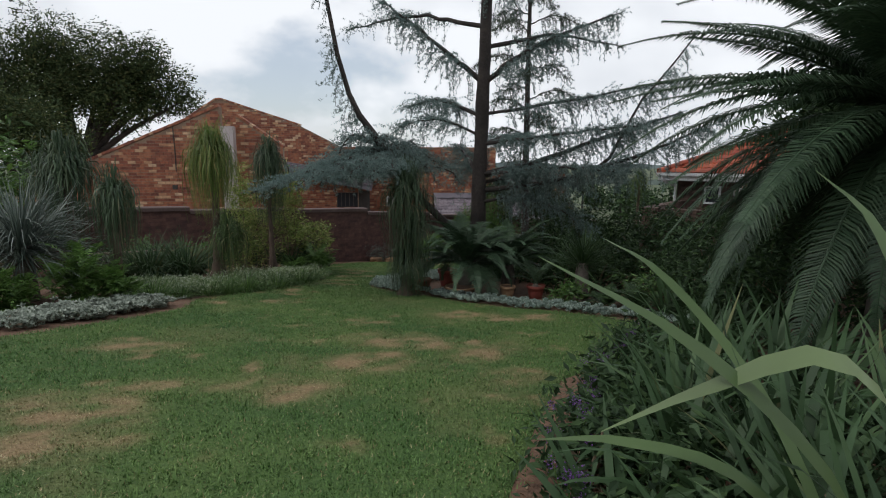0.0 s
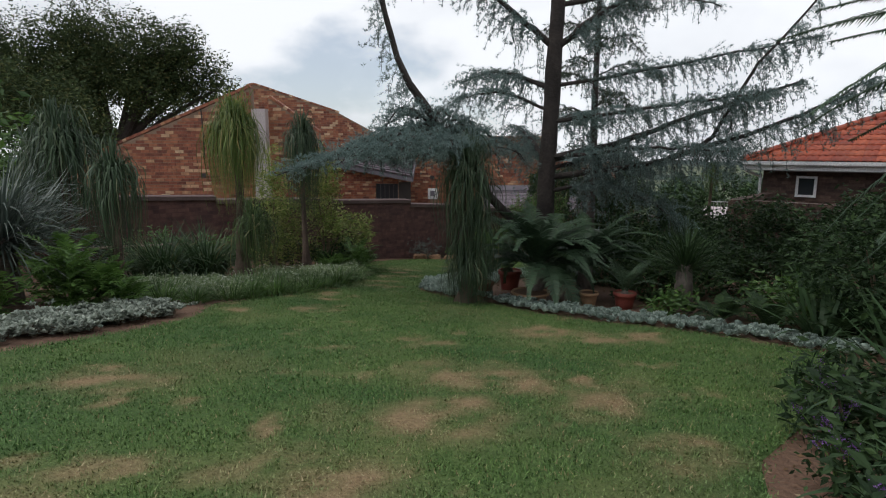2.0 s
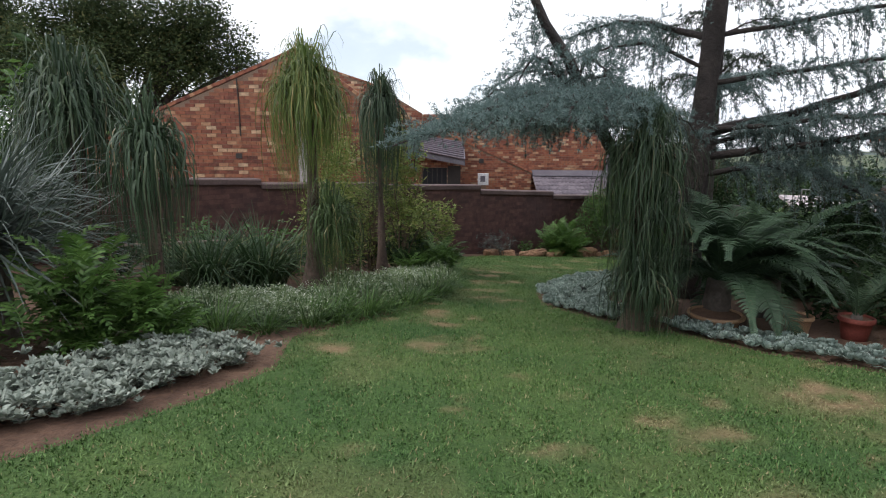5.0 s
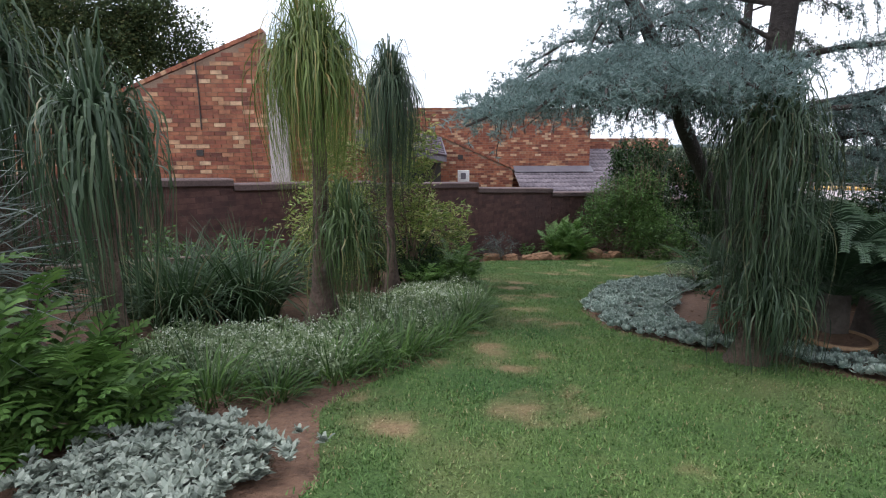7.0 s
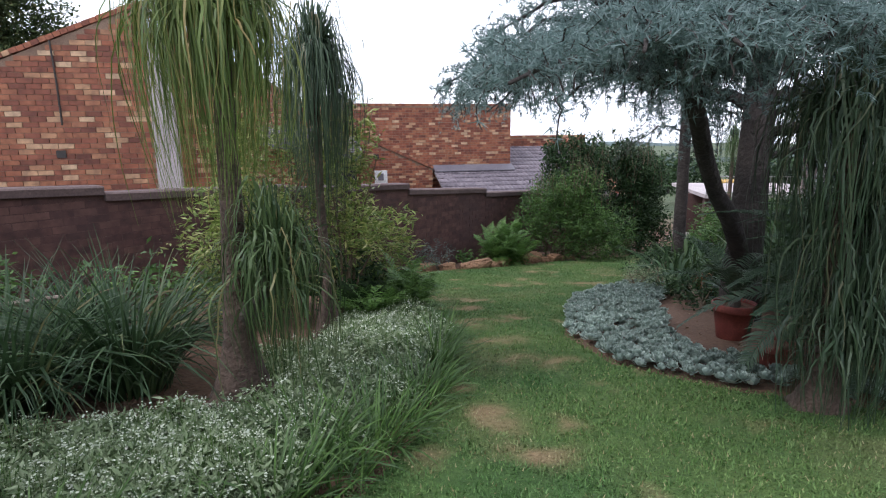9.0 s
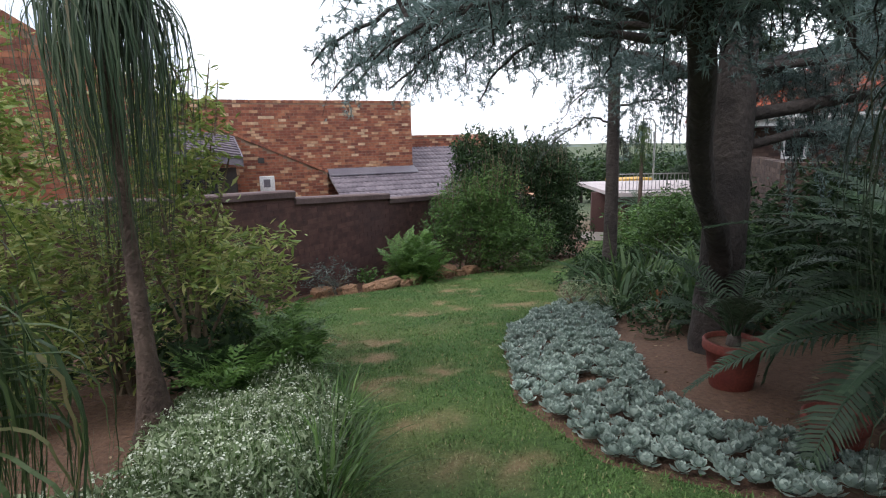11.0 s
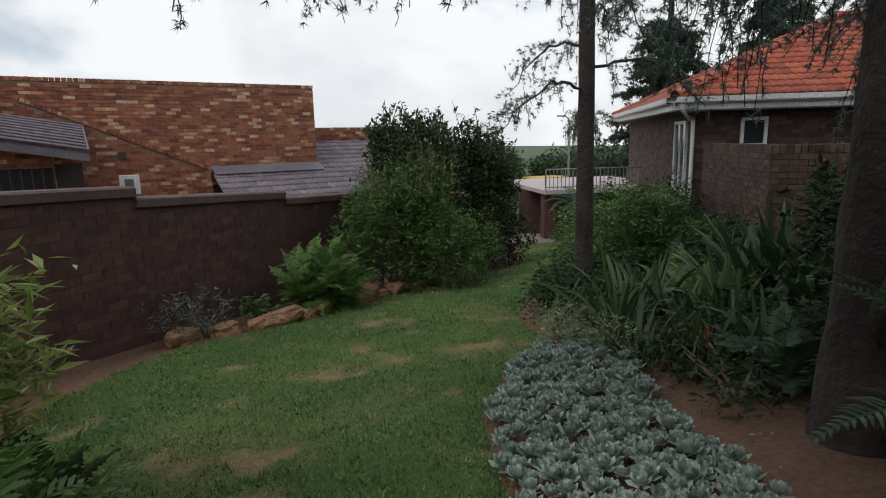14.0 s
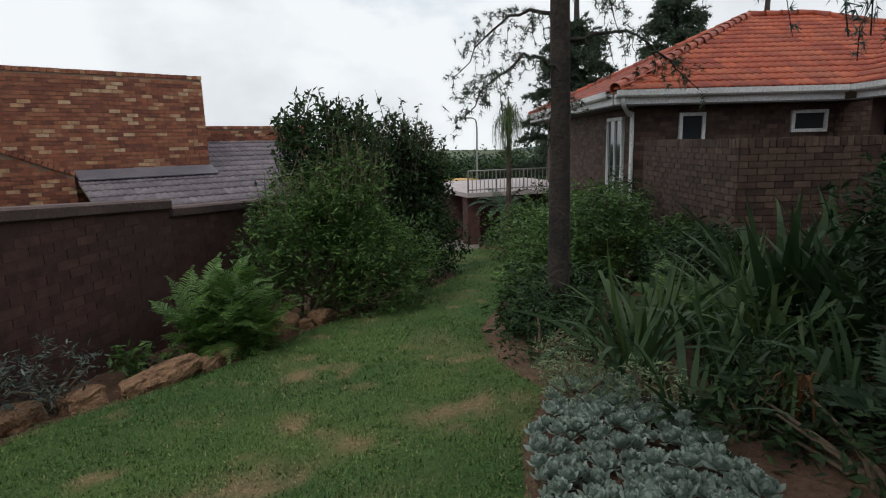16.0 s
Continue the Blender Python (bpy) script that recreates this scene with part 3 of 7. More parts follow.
def brick_face(parent, origin, along, length, z0, top, single, joined, singles=300, pitch=0.232, course=0.085, proud=0.012, depth=0.03, near=0.0, floor=None):
    """Stretcher-bond bricks on the face that starts at origin and runs along the unit vector; top(s) is the outline's height,
    floor(s) an optional lower edge. The bricks closest to s = near become parts, the rest one joined part."""
    u = np.array([along[0], along[1], 0.0])
    n = np.array([u[1], -u[0], 0.0])
    rows = []
    for k in range(int((max(top(0), top(length), top(length / 2)) - z0) / course) + 1):
        z = z0 + (k + 0.5) * course
        for s in np.arange(-0.5 * pitch * (k % 2), length, pitch):
            a, b = max(s, 0.0), min(s + pitch - 0.011, length)
            if b - a < 0.04:
                continue
            m = (a + b) / 2
            if z + course * 0.42 > min(top(a), top(b)) or (floor is not None and z - course / 2 < max(floor(a), floor(b))):
                continue
            rows.append((a, b, z, k))
    rows = np.array(rows)
    full = np.abs(rows[:, 1] - rows[:, 0] - (pitch - 0.011)) < 1e-6
    order = np.argsort(np.abs((rows[:, 0] + rows[:, 1]) / 2 - near) + (~full) * 1e3)
    lone = np.zeros(len(rows), bool)
    lone[order[:singles]] = True
    lone &= full
    o = np.array([origin[0], origin[1], 0.0])
    h = course / 2 - 0.0055
    me = Geo().add(*boxes([(0, 0, 0)], [((pitch - 0.011) / 2, depth / 2, h)], (1, 0, 0), (0, 1, 0))).mesh("brick", single)
    turn = math.degrees(math.atan2(u[1], u[0]))
    for a, b, z, k in rows[lone]:
        p = o + u * (a + b) / 2 + n * (proud - depth / 2 + RNG.uniform(-0.002, 0.002))
        ob = new("brick", me)
        ob.parent = parent
        ob.matrix_basis = parent.matrix_basis.inverted() @ pose(p[0], p[1], z, 0, 0, turn)
    r = rows[~lone]
    if len(r):
        mid = o + u * ((r[:, 0] + r[:, 1]) / 2)[:, None] + n * (proud - depth / 2 + RNG.uniform(-0.003, 0.003, len(r)))[:, None]
        mid[:, 2] = r[:, 2]
        hs = np.stack([(r[:, 1] - r[:, 0]) / 2, np.full(len(r), depth / 2), np.full(len(r), h)], -1)
        v, f = boxes(mid, hs, u, n)
        tagged(part("brickwork", Geo().add(v, f), joined, parent), kind="stuff")


def wall_body(origin, along, length, z0, top, thick, material, steps=1):
    """The core of a wall behind its bricks, as an upright slab with a sloping or broken top."""
    u = np.array([along[0], along[1], 0.0])
    n = np.array([u[1], -u[0], 0.0])
    ss = np.linspace(0, length, steps + 1)
    o = np.array([origin[0], origin[1], 0.0])
    pts = [o + u * s + np.array([0, 0, z0]) for s in (0, length)] + [o + u * s + np.array([0, 0, top(s)]) for s in ss[::-1]]
    return slab(pts, n, thick)


def coping_run(parent, origin, along, s0, s1, z0, z1, depth, height, each, over, material):
    """Bricks on edge along a level or sloping top, from (s0, z0) to (s1, z1), each a part."""
    u = np.array([along[0], along[1], 0.0])
    n = np.array([u[1], -u[0], 0.0])
    length = math.hypot(s1 - s0, z1 - z0)
    d = unit(u * (s1 - s0) + np.array([0, 0, z1 - z0]))
    w = np.cross(d, -n)
    m = max(1, int(length / each))
    o = np.array([origin[0], origin[1], 0.0]) + u * s0 + np.array([0, 0, z0])
    me = Geo().add(*boxes([(0, 0, 0)], [(length / m / 2 - 0.005, depth / 2, height / 2)], (1, 0, 0), (0, 1, 0))).mesh("coping_brick", material)
    for k in range(m):
        p = o + d * (k + 0.5) * length / m + w * (height / 2 + RNG.uniform(-0.004, 0.004)) - n * (depth / 2 - over)
        ob = new("coping_brick", me)
        ob.parent = parent
        ob.matrix_basis = Matrix(((d[0], -n[0], w[0], p[0]), (d[1], -n[1], w[1], p[1]), (d[2], -n[2], w[2], p[2]), (0, 0, 0, 1)))


def tile_shape(width=0.3, step=0.34):
    """One double-roll roof tile: x across, y up the slope, z out of it."""
    xs = np.linspace(0, width, 9)
    zs = 0.022 * (0.5 - 0.5 * np.cos(xs / width * 4 * math.pi)) ** 0.7
    v = [(x, 0.0, z + 0.03) for x, z in zip(xs, zs)] + [(x, step + 0.03, z + 0.004) for x, z in zip(xs, zs)] + [(x, 0.0, z + 0.008) for x, z in zip(xs, zs)]
    f = [(k, k + 1, k + 10, k + 9) for k in range(8)] + [(k + 18, k + 19, k + 1, k) for k in range(8)]
    return np.array(v), np.array(f)


def tiled_slope(parent, corner, along, up, rise_dir, length, run, pitch, fits, single, joined, near, singles=300, step=0.34, width=0.3):
    """Tiles on a roof plane: corner at the eave, along the eave, up the slope (plan direction up, pitch in radians).
    fits(s, r): whether the tile at s along and r up the slope belongs to the roof."""
    u = np.array([along[0], along[1], 0.0])
    w = np.array([up[0] * math.cos(pitch), up[1] * math.cos(pitch), math.sin(pitch)])
    n = np.cross(u, w)
    if n[2] < 0:
        n = -n
    rows = [(s, r) for r in np.arange(0, run, step) for s in np.arange(0, length, width) if fits(s + width / 2, r + step / 2)]
    rows = np.array(rows)
    o = np.array(corner, float)
    pos = o + u * rows[:, :1] + w * rows[:, 1:]
    order = np.argsort(np.hypot(pos[:, 0] - near[0], pos[:, 1] - near[1]))
    tv, tf = tile_shape(width, step)
    flip = np.cross(u, w)[2] < 0
    me = Geo().add(tv, tf[:, ::-1] if flip else tf).mesh("roof_tile", single, True)
    for k in order[:singles]:
        p = pos[k]
        m = Matrix(((u[0], w[0], n[0], p[0]), (u[1], w[1], n[1], p[1]), (u[2], w[2], n[2], p[2]), (0, 0, 0, 1)))
        ob = new("roof_tile", me)
        ob.parent = parent
        ob.matrix_basis = parent.matrix_basis.inverted() @ m
    rest = pos[order[singles:]]
    if len(rest):
        v = rest[:, None] + tv[None, :, 0:1] * u + tv[None, :, 1:2] * w + tv[None, :, 2:3] * n
        f = (np.arange(len(rest))[:, None, None] * len(tv) + tf[None]).reshape(-1, 4)
        tagged(part("tiles", Geo().add(v, f), joined, parent, smooth=True), kind="stuff")


def root(name, label, category, group="", kind=""):
    """A thing whose parts are given in world coordinates."""
    return thing(name, (0, 0, 0), label, category, group, kind)


# ---- boundary wall: stepped panels that fall with the garden ----
WALL_AT, WALL_ALONG = np.array([-2.27, 17.04]), unit((5.71, 5.03))
PANELS = [(-14.6, -12.1, 0.72, 0.64), (-12.1, -9.6, 0.58, 0.49), (-9.6, -7.3, 0.43, 0.36), (-7.3, -5.1, 0.32, 0.23), (-5.1, -2.55, 0.155, 0.06), (-2.55, 0.0, 0.02, -0.09),
          (0.0, 2.45, -0.2, -0.36), (2.45, 4.9, -0.45, -0.6), (4.9, 7.4, -0.7, -0.84), (7.4, 9.9, -0.95, -1.1), (9.9, 12.4, -1.2, -1.35)]
garden_wall = root("wall_garden", "dark maroon painted brick boundary wall, coping stepped downhill", "wall", kind="structure")
for s0, s1, z0, z1 in PANELS:
    o = WALL_AT + WALL_ALONG * s0
    low = float(ground_z(*(WALL_AT + WALL_ALONG * s1))) - 0.3
    L_ = s1 - s0
    part("panel", Geo().add(*wall_body(o, WALL_ALONG, L_, low, lambda s: z0 - 0.1 + (z1 - z0) * s / L_, 0.22, M_MORTAR_DARK)), M_MORTAR_DARK, garden_wall)
    n_ = np.array([WALL_ALONG[1], -WALL_ALONG[0], 0])
    pts = []
    for s, z in ((-0.03, z0), (L_ - 0.035, z1)):
        b = np.array([*(o + WALL_ALONG * s), 0])
        pts.append((b, z))
    prof = [(0.05, -0.1), (0.055, -0.02), (0.03, 0.0), (-0.25, 0.0), (-0.275, -0.02), (-0.27, -0.1)]
    v = np.array([b + n_ * y + np.array([0, 0, z + h]) for b, z in pts for y, h in prof])
    f = [np.array([[k, (k + 1) % 6, 6 + (k + 1) % 6, 6 + k] for k in range(6)]), np.array([[0, 5, 4], [0, 4, 3], [0, 3, 2], [0, 2, 1], [6, 7, 8], [6, 8, 9], [6, 9, 10], [6, 10, 11]])]
    part("coping", Geo().add(v, f), M_COPING, garden_wall, "weathered concrete coping")
for s0, s1, z0, z1 in PANELS[2:9]:
    L_ = s1 - s0
    brick_face(garden_wall, WALL_AT + WALL_ALONG * s0, WALL_ALONG, L_, float(ground_z(*(WALL_AT + WALL_ALONG * s1))) - 0.05, lambda s: z0 - 0.095 + (z1 - z0) * s / L_,
               M_DARK_1, M_DARK, 75 if -3 < s0 < 5 else 0, proud=0.004, near=1.2)

# ---- neighbour's brick house ----
TURN_N = radians(4)
NU = np.array([math.cos(TURN_N), math.sin(TURN_N)])
NN = np.array([math.sin(TURN_N), -math.cos(TURN_N)])       # towards the garden
house = root("brick_house", "neighbouring face-brick house with gables, parapets and grey tiled roof", "house")


def house_wall(origin, length, z0, top, thick=0.24, steps=1, near=0.0, along=NU, singles=300, floor=None, extra=True):
    part("wall", Geo().add(*wall_body(origin, along, length, z0, top, thick, M_MORTAR, steps)), M_MORTAR, house)
    brick_face(house, origin, along, length, z0, top, M_BRICK_1, M_BRICK, singles, near=near, floor=floor)


def broken(points):
    xs, zs = [p[0] for p in points], [p[1] for p in points]
    return lambda s: float(np.interp(s, xs, zs))


# front gable: a long left slope up to the ridge
A0 = np.array([-7.9, 16.9]) - NU * 4.6
GA = broken([(0, 0.38), (4.6, 2.28), (5.95, 2.86)])
house_wall(A0, 5.95, -2.2, GA, steps=12, near=4.0, singles=120)
coping_run(house, A0, NU, 0, 5.95, GA(0), GA(5.95), 0.3, 0.075, 0.115, 0.03, M_BRICK_1)
# plastered pier at the gable's end, and the recessed half beyond it
P0 = A0 + NU * 5.95
part("pier", Geo().add(*wall_body(P0 + NN * 0.02, NU, 0.36, -2.2, lambda s: 2.3, 0.3, M_PLASTER)), M_PLASTER, house, "pale plastered pier")
R0 = P0 + NU * 0.36 - NN * 0.35
GR = broken([(0, 2.62), (1.35, 1.68)])
house_wall(R0, 1.35, -2.4, GR, steps=8, near=0.5, singles=40)
coping_run(house, R0, NU, 0, 1.35, GR(0), GR(1.35), 0.3, 0.075, 0.115, 0.03, M_BRICK_1)
# high sloping parapet behind the gable, with its return
Q0 = np.array([-6.05, 24.5]) - NU * 5.2
GQ = broken([(0, 2.6), (1.75, 3.74), (1.95, 3.76), (5.2, 2.7)])
house_wall(Q0, 5.2, -2.6, GQ, steps=26, near=4.0, singles=60)
for a_, b_ in ((0, 1.75), (1.75, 1.95), (1.95, 5.2)):
    coping_run(house, Q0, NU, a_, b_, GQ(a_), GQ(b_), 0.3, 0.07, 0.115, 0.03, M_BRICK_1)
RT = unit(np.array([-4.75, 26.3]) - (Q0 + NU * 5.2))
part("wall", Geo().add(*wall_body(Q0 + NU * 5.2, RT, 2.2, -2.6, lambda s: 2.7 - 0.36 * s, 0.24, M_MORTAR)), M_MORTAR, house)
brick_face(house, Q0 + NU * 5.2, RT, 2.2, -2.6, lambda s: 2.7 - 0.36 * s, M_BRICK_1, M_BRICK, 0)
# long parapet block
B1 = np.array([2.45, 26.8])
B0 = B1 - NU * 7.4
house_wall(B0, 7.4, -2.6, lambda s: 1.78, near=5.5, singles=300)
part("wall", Geo().add(*wall_body(B1, np.array([-NN[0], -NN[1]]), 3.0, -2.6, lambda s: 1.78, 0.24, M_MORTAR)), M_MORTAR, house)
brick_face(house, B1, -NN, 3.0, -2.6, lambda s: 1.78, M_BRICK_1, M_BRICK, 0)
coping_run(house, B0, NU, 0, 7.42, 1.78, 1.78, 0.28, 0.085, 0.115, 0.02, M_BRICK_1)
# lean-to side wall with a raking brick-on-edge coping
C0 = B0 + NU * 0.6 + NN * 0.35
GC = broken([(0, 1.36), (3.85, -0.34)])
house_wall(C0, 3.85, -2.6, GC, steps=6, near=3.0, singles=120)
coping_run(house, C0, NU, 0, 3.85, GC(0), GC(3.85), 0.3, 0.08, 0.1, 0.05, M_BRICK_1)
# low parapet further back
D0 = np.array([2.2, 28.6])
house_wall(D0, 4.0, -2.6, lambda s: 0.68, near=1.0, singles=60)
coping_run(house, D0, NU, 0, 4.0, 0.68, 0.68, 0.28, 0.08, 0.115, 0.03, M_BRICK_1)
E0_ = D0 + NU * 3.25
part("wall", Geo().add(*wall_body(E0_ + NN * 4.6, np.array([-NN[0], -NN[1]]), 4.6, -2.8, lambda s: -1.3 + 0.43 * s, 0.24, M_MORTAR)), M_MORTAR, house)
coping_run(house, E0_ + NN * 4.6, np.array([-NN[0], -NN[1]]), 0, 4.6, -1.25, 0.68, 0.3, 0.08, 0.115, 0.03, M_BRICK_1)
# grey tiled roof in front of the block, and its higher part beside it
PITCH_N = radians(20)
rc = B0 + NU * 4.5 + NN * 4.4
z_eave = -0.36 - 4.4 * math.tan(PITCH_N)
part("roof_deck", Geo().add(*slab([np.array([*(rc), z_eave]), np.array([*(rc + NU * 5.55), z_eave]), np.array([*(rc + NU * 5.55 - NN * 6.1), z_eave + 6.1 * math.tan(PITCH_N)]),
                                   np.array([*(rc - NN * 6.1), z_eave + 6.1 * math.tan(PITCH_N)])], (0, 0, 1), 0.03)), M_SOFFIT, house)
tiled_slope(house, (*rc, z_eave + 0.01), NU, -NN, None, 5.55, 6.1 / math.cos(PITCH_N), PITCH_N,
            lambda s, r: s > 2.85 or r * math.cos(PITCH_N) < 4.25, M_GREY_1, M_GREY, (2.5, 25.0), 300)
fl = rc - NN * 4.22
part("flashing", Geo().add(*slab([np.array([*(fl + NN * 0.3), -0.43]), np.array([*(fl + NU * 2.95 + NN * 0.3), -0.43]), np.array([*(fl + NU * 2.95 - NN * 0.14), -0.24]), np.array([*(fl - NN * 0.14), -0.24])], (0, 0, 1), 0.02)), M_FLASH, house, "grey metal flashing")
# porch with a small tiled roof, window and door opening
PR = np.array([-2.92, 23.38])
PW = lambda s: 0.1 + 0.175 * (4.2 - s)
part("wall", Geo().add(*wall_body(PR - NU * 4.2 - NN * 0.5, NU, 3.6, -2.6, PW, 0.22, M_MORTAR)), M_MORTAR, house)
brick_face(house, PR - NU * 4.2 - NN * 0.5, NU, 3.6, -2.6, PW, M_BRICK_1, M_BRICK, 40, near=3.0)
pr = [np.array([*(PR), 0.24]), np.array([*(PR - NN * 2.6), 0.75]), np.array([*(PR - NU * 4.4 - NN * 2.6), 1.5]), np.array([*(PR - NU * 4.4), 1.06])]
part("porch_roof", Geo().add(*slab(pr, (0, 0, 1), 0.05)), M_GREY, house, "grey tiled porch roof")
for k in range(9):
    e0, e1 = pr[0] + (pr[1] - pr[0]) * k / 8, pr[3] + (pr[2] - pr[3]) * k / 8
    part("roof_ridge", Geo().add(*tube([e0 + np.array([0, 0, 0.03]), e1 + np.array([0, 0, 0.03])], [0.035, 0.035], 6)), M_GREY, house)
part("fascia", Geo().add(*slab([pr[0] + np.array([0, 0, 0.06]), pr[3] + np.array([0, 0, 0.06]), pr[3] - np.array([0, 0, 0.2]), pr[0] - np.array([0, 0, 0.2])], (NN[0], NN[1], 0), 0.03)), M_FLASH, house)
part("fascia", Geo().add(*slab([pr[0] + np.array([0, 0, 0.06]), pr[1] + np.array([0, 0, 0.06]), pr[1] - np.array([0, 0, 0.16]), pr[0] - np.array([0, 0, 0.16])], (NU[0], NU[1], 0), 0.03)), M_FLASH, house)
wq = PR - NU * 1.05 - NN * 0.5 + NN * 0.03
win = part("window", Geo().add(*boxes([(*wq, -0.36)], [(0.42, 0.02, 0.3)], (*NU, 0), (*NN, 0))), M_GLASS, house, "dark window with bars")
for k in range(6):
    b = wq + NU * (-0.42 + k * 0.168) + NN * 0.04
    part("bar", Geo().add(*boxes([(*b, -0.36)], [(0.014, 0.014, 0.31)], (*NU, 0), (*NN, 0))), M_DARKFRAME, win)
part("door", Geo().add(*boxes([(*(PR - NU * 0.42 - NN * 0.75), -1.3)], [(0.28, 0.03, 1.3)], (*NU, 0), (*NN, 0))), M_DARKFRAME, house, "dark recessed door")
# wall vents, conduit
for s_, z_, w_, h_ in ((4.55, 0.52, 0.07, 0.06), (1.9, -0.1, 0.09, 0.08)):
    b = (A0 if s_ > 4 else C0) + NU * s_ + NN * 0.02
    part("vent", Geo().add(*boxes([(*b, z_ if s_ > 4 else 0.1)], [(w_, 0.012, h_)], (*NU, 0), (*NN, 0))), M_DARKFRAME, house, "dark air vent")
b = A0 + NU * 4.62 + NN * 0.03
part("conduit", Geo().add(*tube([(*b, 0.98), (*b, 1.7), (*(b - NU * 0.02), 2.28)], [0.014] * 3, 6)), M_DARKFRAME, house, "thin dark conduit down the gable")

# white box on the roof edge behind the wall
ac = thing("meter_box", (-2.32, 25.3, -0.75), "small white box with a grey vent on brickwork", "box")
part("body", Geo().add(*box((-0.2, -0.14, 0), (0.2, 0.14, 0.42))), M_WHITE, ac)
part("vent", Geo().add(*box((-0.1, -0.15, 0.12), (0.08, -0.138, 0.34))), M_FLASH, ac, "grey vent")
part("stand", Geo().add(*box((-0.12, -0.1, -2.2), (0.12, 0.1, 0.0))), M_MORTAR, ac)

# ---- own house with the red roof ----
HA, HB = unit((0.783, -0.623)), unit((0.623, 0.783))
E0 = np.array([6.85, 18.15])
ZE, HALF, PITCH_R = 0.95, 4.7, math.atan2(2.08, 4.7)
villa = root("red_roofed_house", "dark brick house with red tiled hip roof and white gutters", "house")
# walls
wc = E0 + HA * 0.5 + HB * 0.42
def villa_wall(origin, along, length, top=0.72, near=0.0, singles=0):
    part("wall", Geo().add(*wall_body(origin, along, length, -3.4, lambda s: top, 0.24, M_MORTAR_DARK)), M_MORTAR_DARK, villa)
    brick_face(villa, origin, along, length, -3.06, lambda s: top, M_FACE_1, M_FACE, singles, near=near)
villa_wall(wc, HA, 3.7, near=0.5, singles=60)
villa_wall(wc + HB * 8.4, -HB, 8.4, near=8.0, singles=60)
villa_wall(wc + HA * 3.7, -HB, 0.9)
wing = wc + HA * 4.2 - HB * 0.45
villa_wall(wing + HB * 0.5, -HB, 7.0)
# roof planes: left slope (faces the lawn), front slope, wing slope
zr = ZE + HALF * math.tan(PITCH_R)
def lift(p, z):
    return np.array([p[0], p[1], z])
deck = Geo()
ridge0 = E0 + HA * HALF + HB * HALF
deck.add(*slab([lift(E0, ZE), lift(E0 + HB * 2 * HALF, ZE), lift(ridge0, zr)], (0, 0, 1), 0.04))
deck.add(*slab([lift(E0, ZE), lift(ridge0, zr), lift(ridge0 + HA * 1.6, zr), lift(E0 + HA * 11.0, ZE)], (0, 0, 1), 0.04))
deck.add(*slab([lift(E0 + HB * 2 * HALF, ZE), lift(E0 + HB * 2 * HALF + HA * 11.0, ZE), lift(ridge0 + HA * 1.6, zr), lift(ridge0, zr)], (0, 0, 1), 0.04))
deck.add(*slab([lift(E0 + HA * 11.0, ZE), lift(ridge0 + HA * 1.6, zr), lift(E0 + HB * 2 * HALF + HA * 11.0, ZE)], (0, 0, 1), 0.04))
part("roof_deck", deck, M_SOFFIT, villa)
tp = math.tan(PITCH_R)
run = HALF / math.cos(PITCH_R)
cosr = math.cos(PITCH_R)
tiled_slope(villa, lift(E0, ZE + 0.02), HA, HB, None, 11.0, run, PITCH_R, lambda s, r: r * cosr - 0.05 < s < 11.0 - r * cosr + 0.05, M_RED_1, M_RED, (7.5, 17.5), 300)
tiled_slope(villa, lift(E0, ZE + 0.02), HB, HA, None, 9.4, run, PITCH_R, lambda s, r: r * cosr - 0.05 < s < 9.4 - r * cosr + 0.05, M_RED_1, M_RED, (7.5, 17.5), 0)
for p0, p1 in ((lift(E0, ZE + 0.05), lift(ridge0, zr + 0.06)), (lift(ridge0, zr + 0.06), lift(ridge0 + HA * 1.6, zr + 0.06)), (lift(E0 + HA * 11.0, ZE + 0.05), lift(ridge0 + HA * 1.6, zr + 0.06)), (lift(E0 + HB * 2 * HALF, ZE + 0.05), lift(ridge0, zr + 0.06))):
    m_ = int(np.linalg.norm(p1 - p0) / 0.38)
    for k in range(m_):
        a_, b_ = p0 + (p1 - p0) * k / m_, p0 + (p1 - p0) * (k + 1.12) / m_
        part("ridge_tile", Geo().add(*tube([a_, a_ + (b_ - a_) * 0.1, b_], [0.105, 0.1, 0.08], 10)), M_RED_1, villa, smooth=True)
# wing roof
wc0 = E0 + HA * 4.15
W1 = wc0 - HB * 9
part("roof_deck", Geo().add(*slab([lift(wc0 + HB * 2, ZE), lift(W1, ZE), lift(W1 + HA * 1.9, ZE + 1.9 * tp), lift(wc0 + HA * 1.9 + HB * 2, ZE + 1.9 * tp)], (0, 0, 1), 0.04)), M_SOFFIT, villa)
part("roof_deck", Geo().add(*slab([lift(W1 + HA * 1.9, ZE + 1.9 * tp), lift(W1 + HA * 3.8, ZE), lift(wc0 + HA * 3.8 + HB * 2, ZE), lift(wc0 + HA * 1.9 + HB * 2, ZE + 1.9 * tp)], (0, 0, 1), 0.04)), M_RED, villa)
tiled_slope(villa, lift(W1, ZE + 0.02), HB, HA, None, 11.0, 1.9 / cosr, PITCH_R, lambda s, r: s < 9.0 + r * cosr, M_RED_1, M_RED, (10, 15.6), 0)
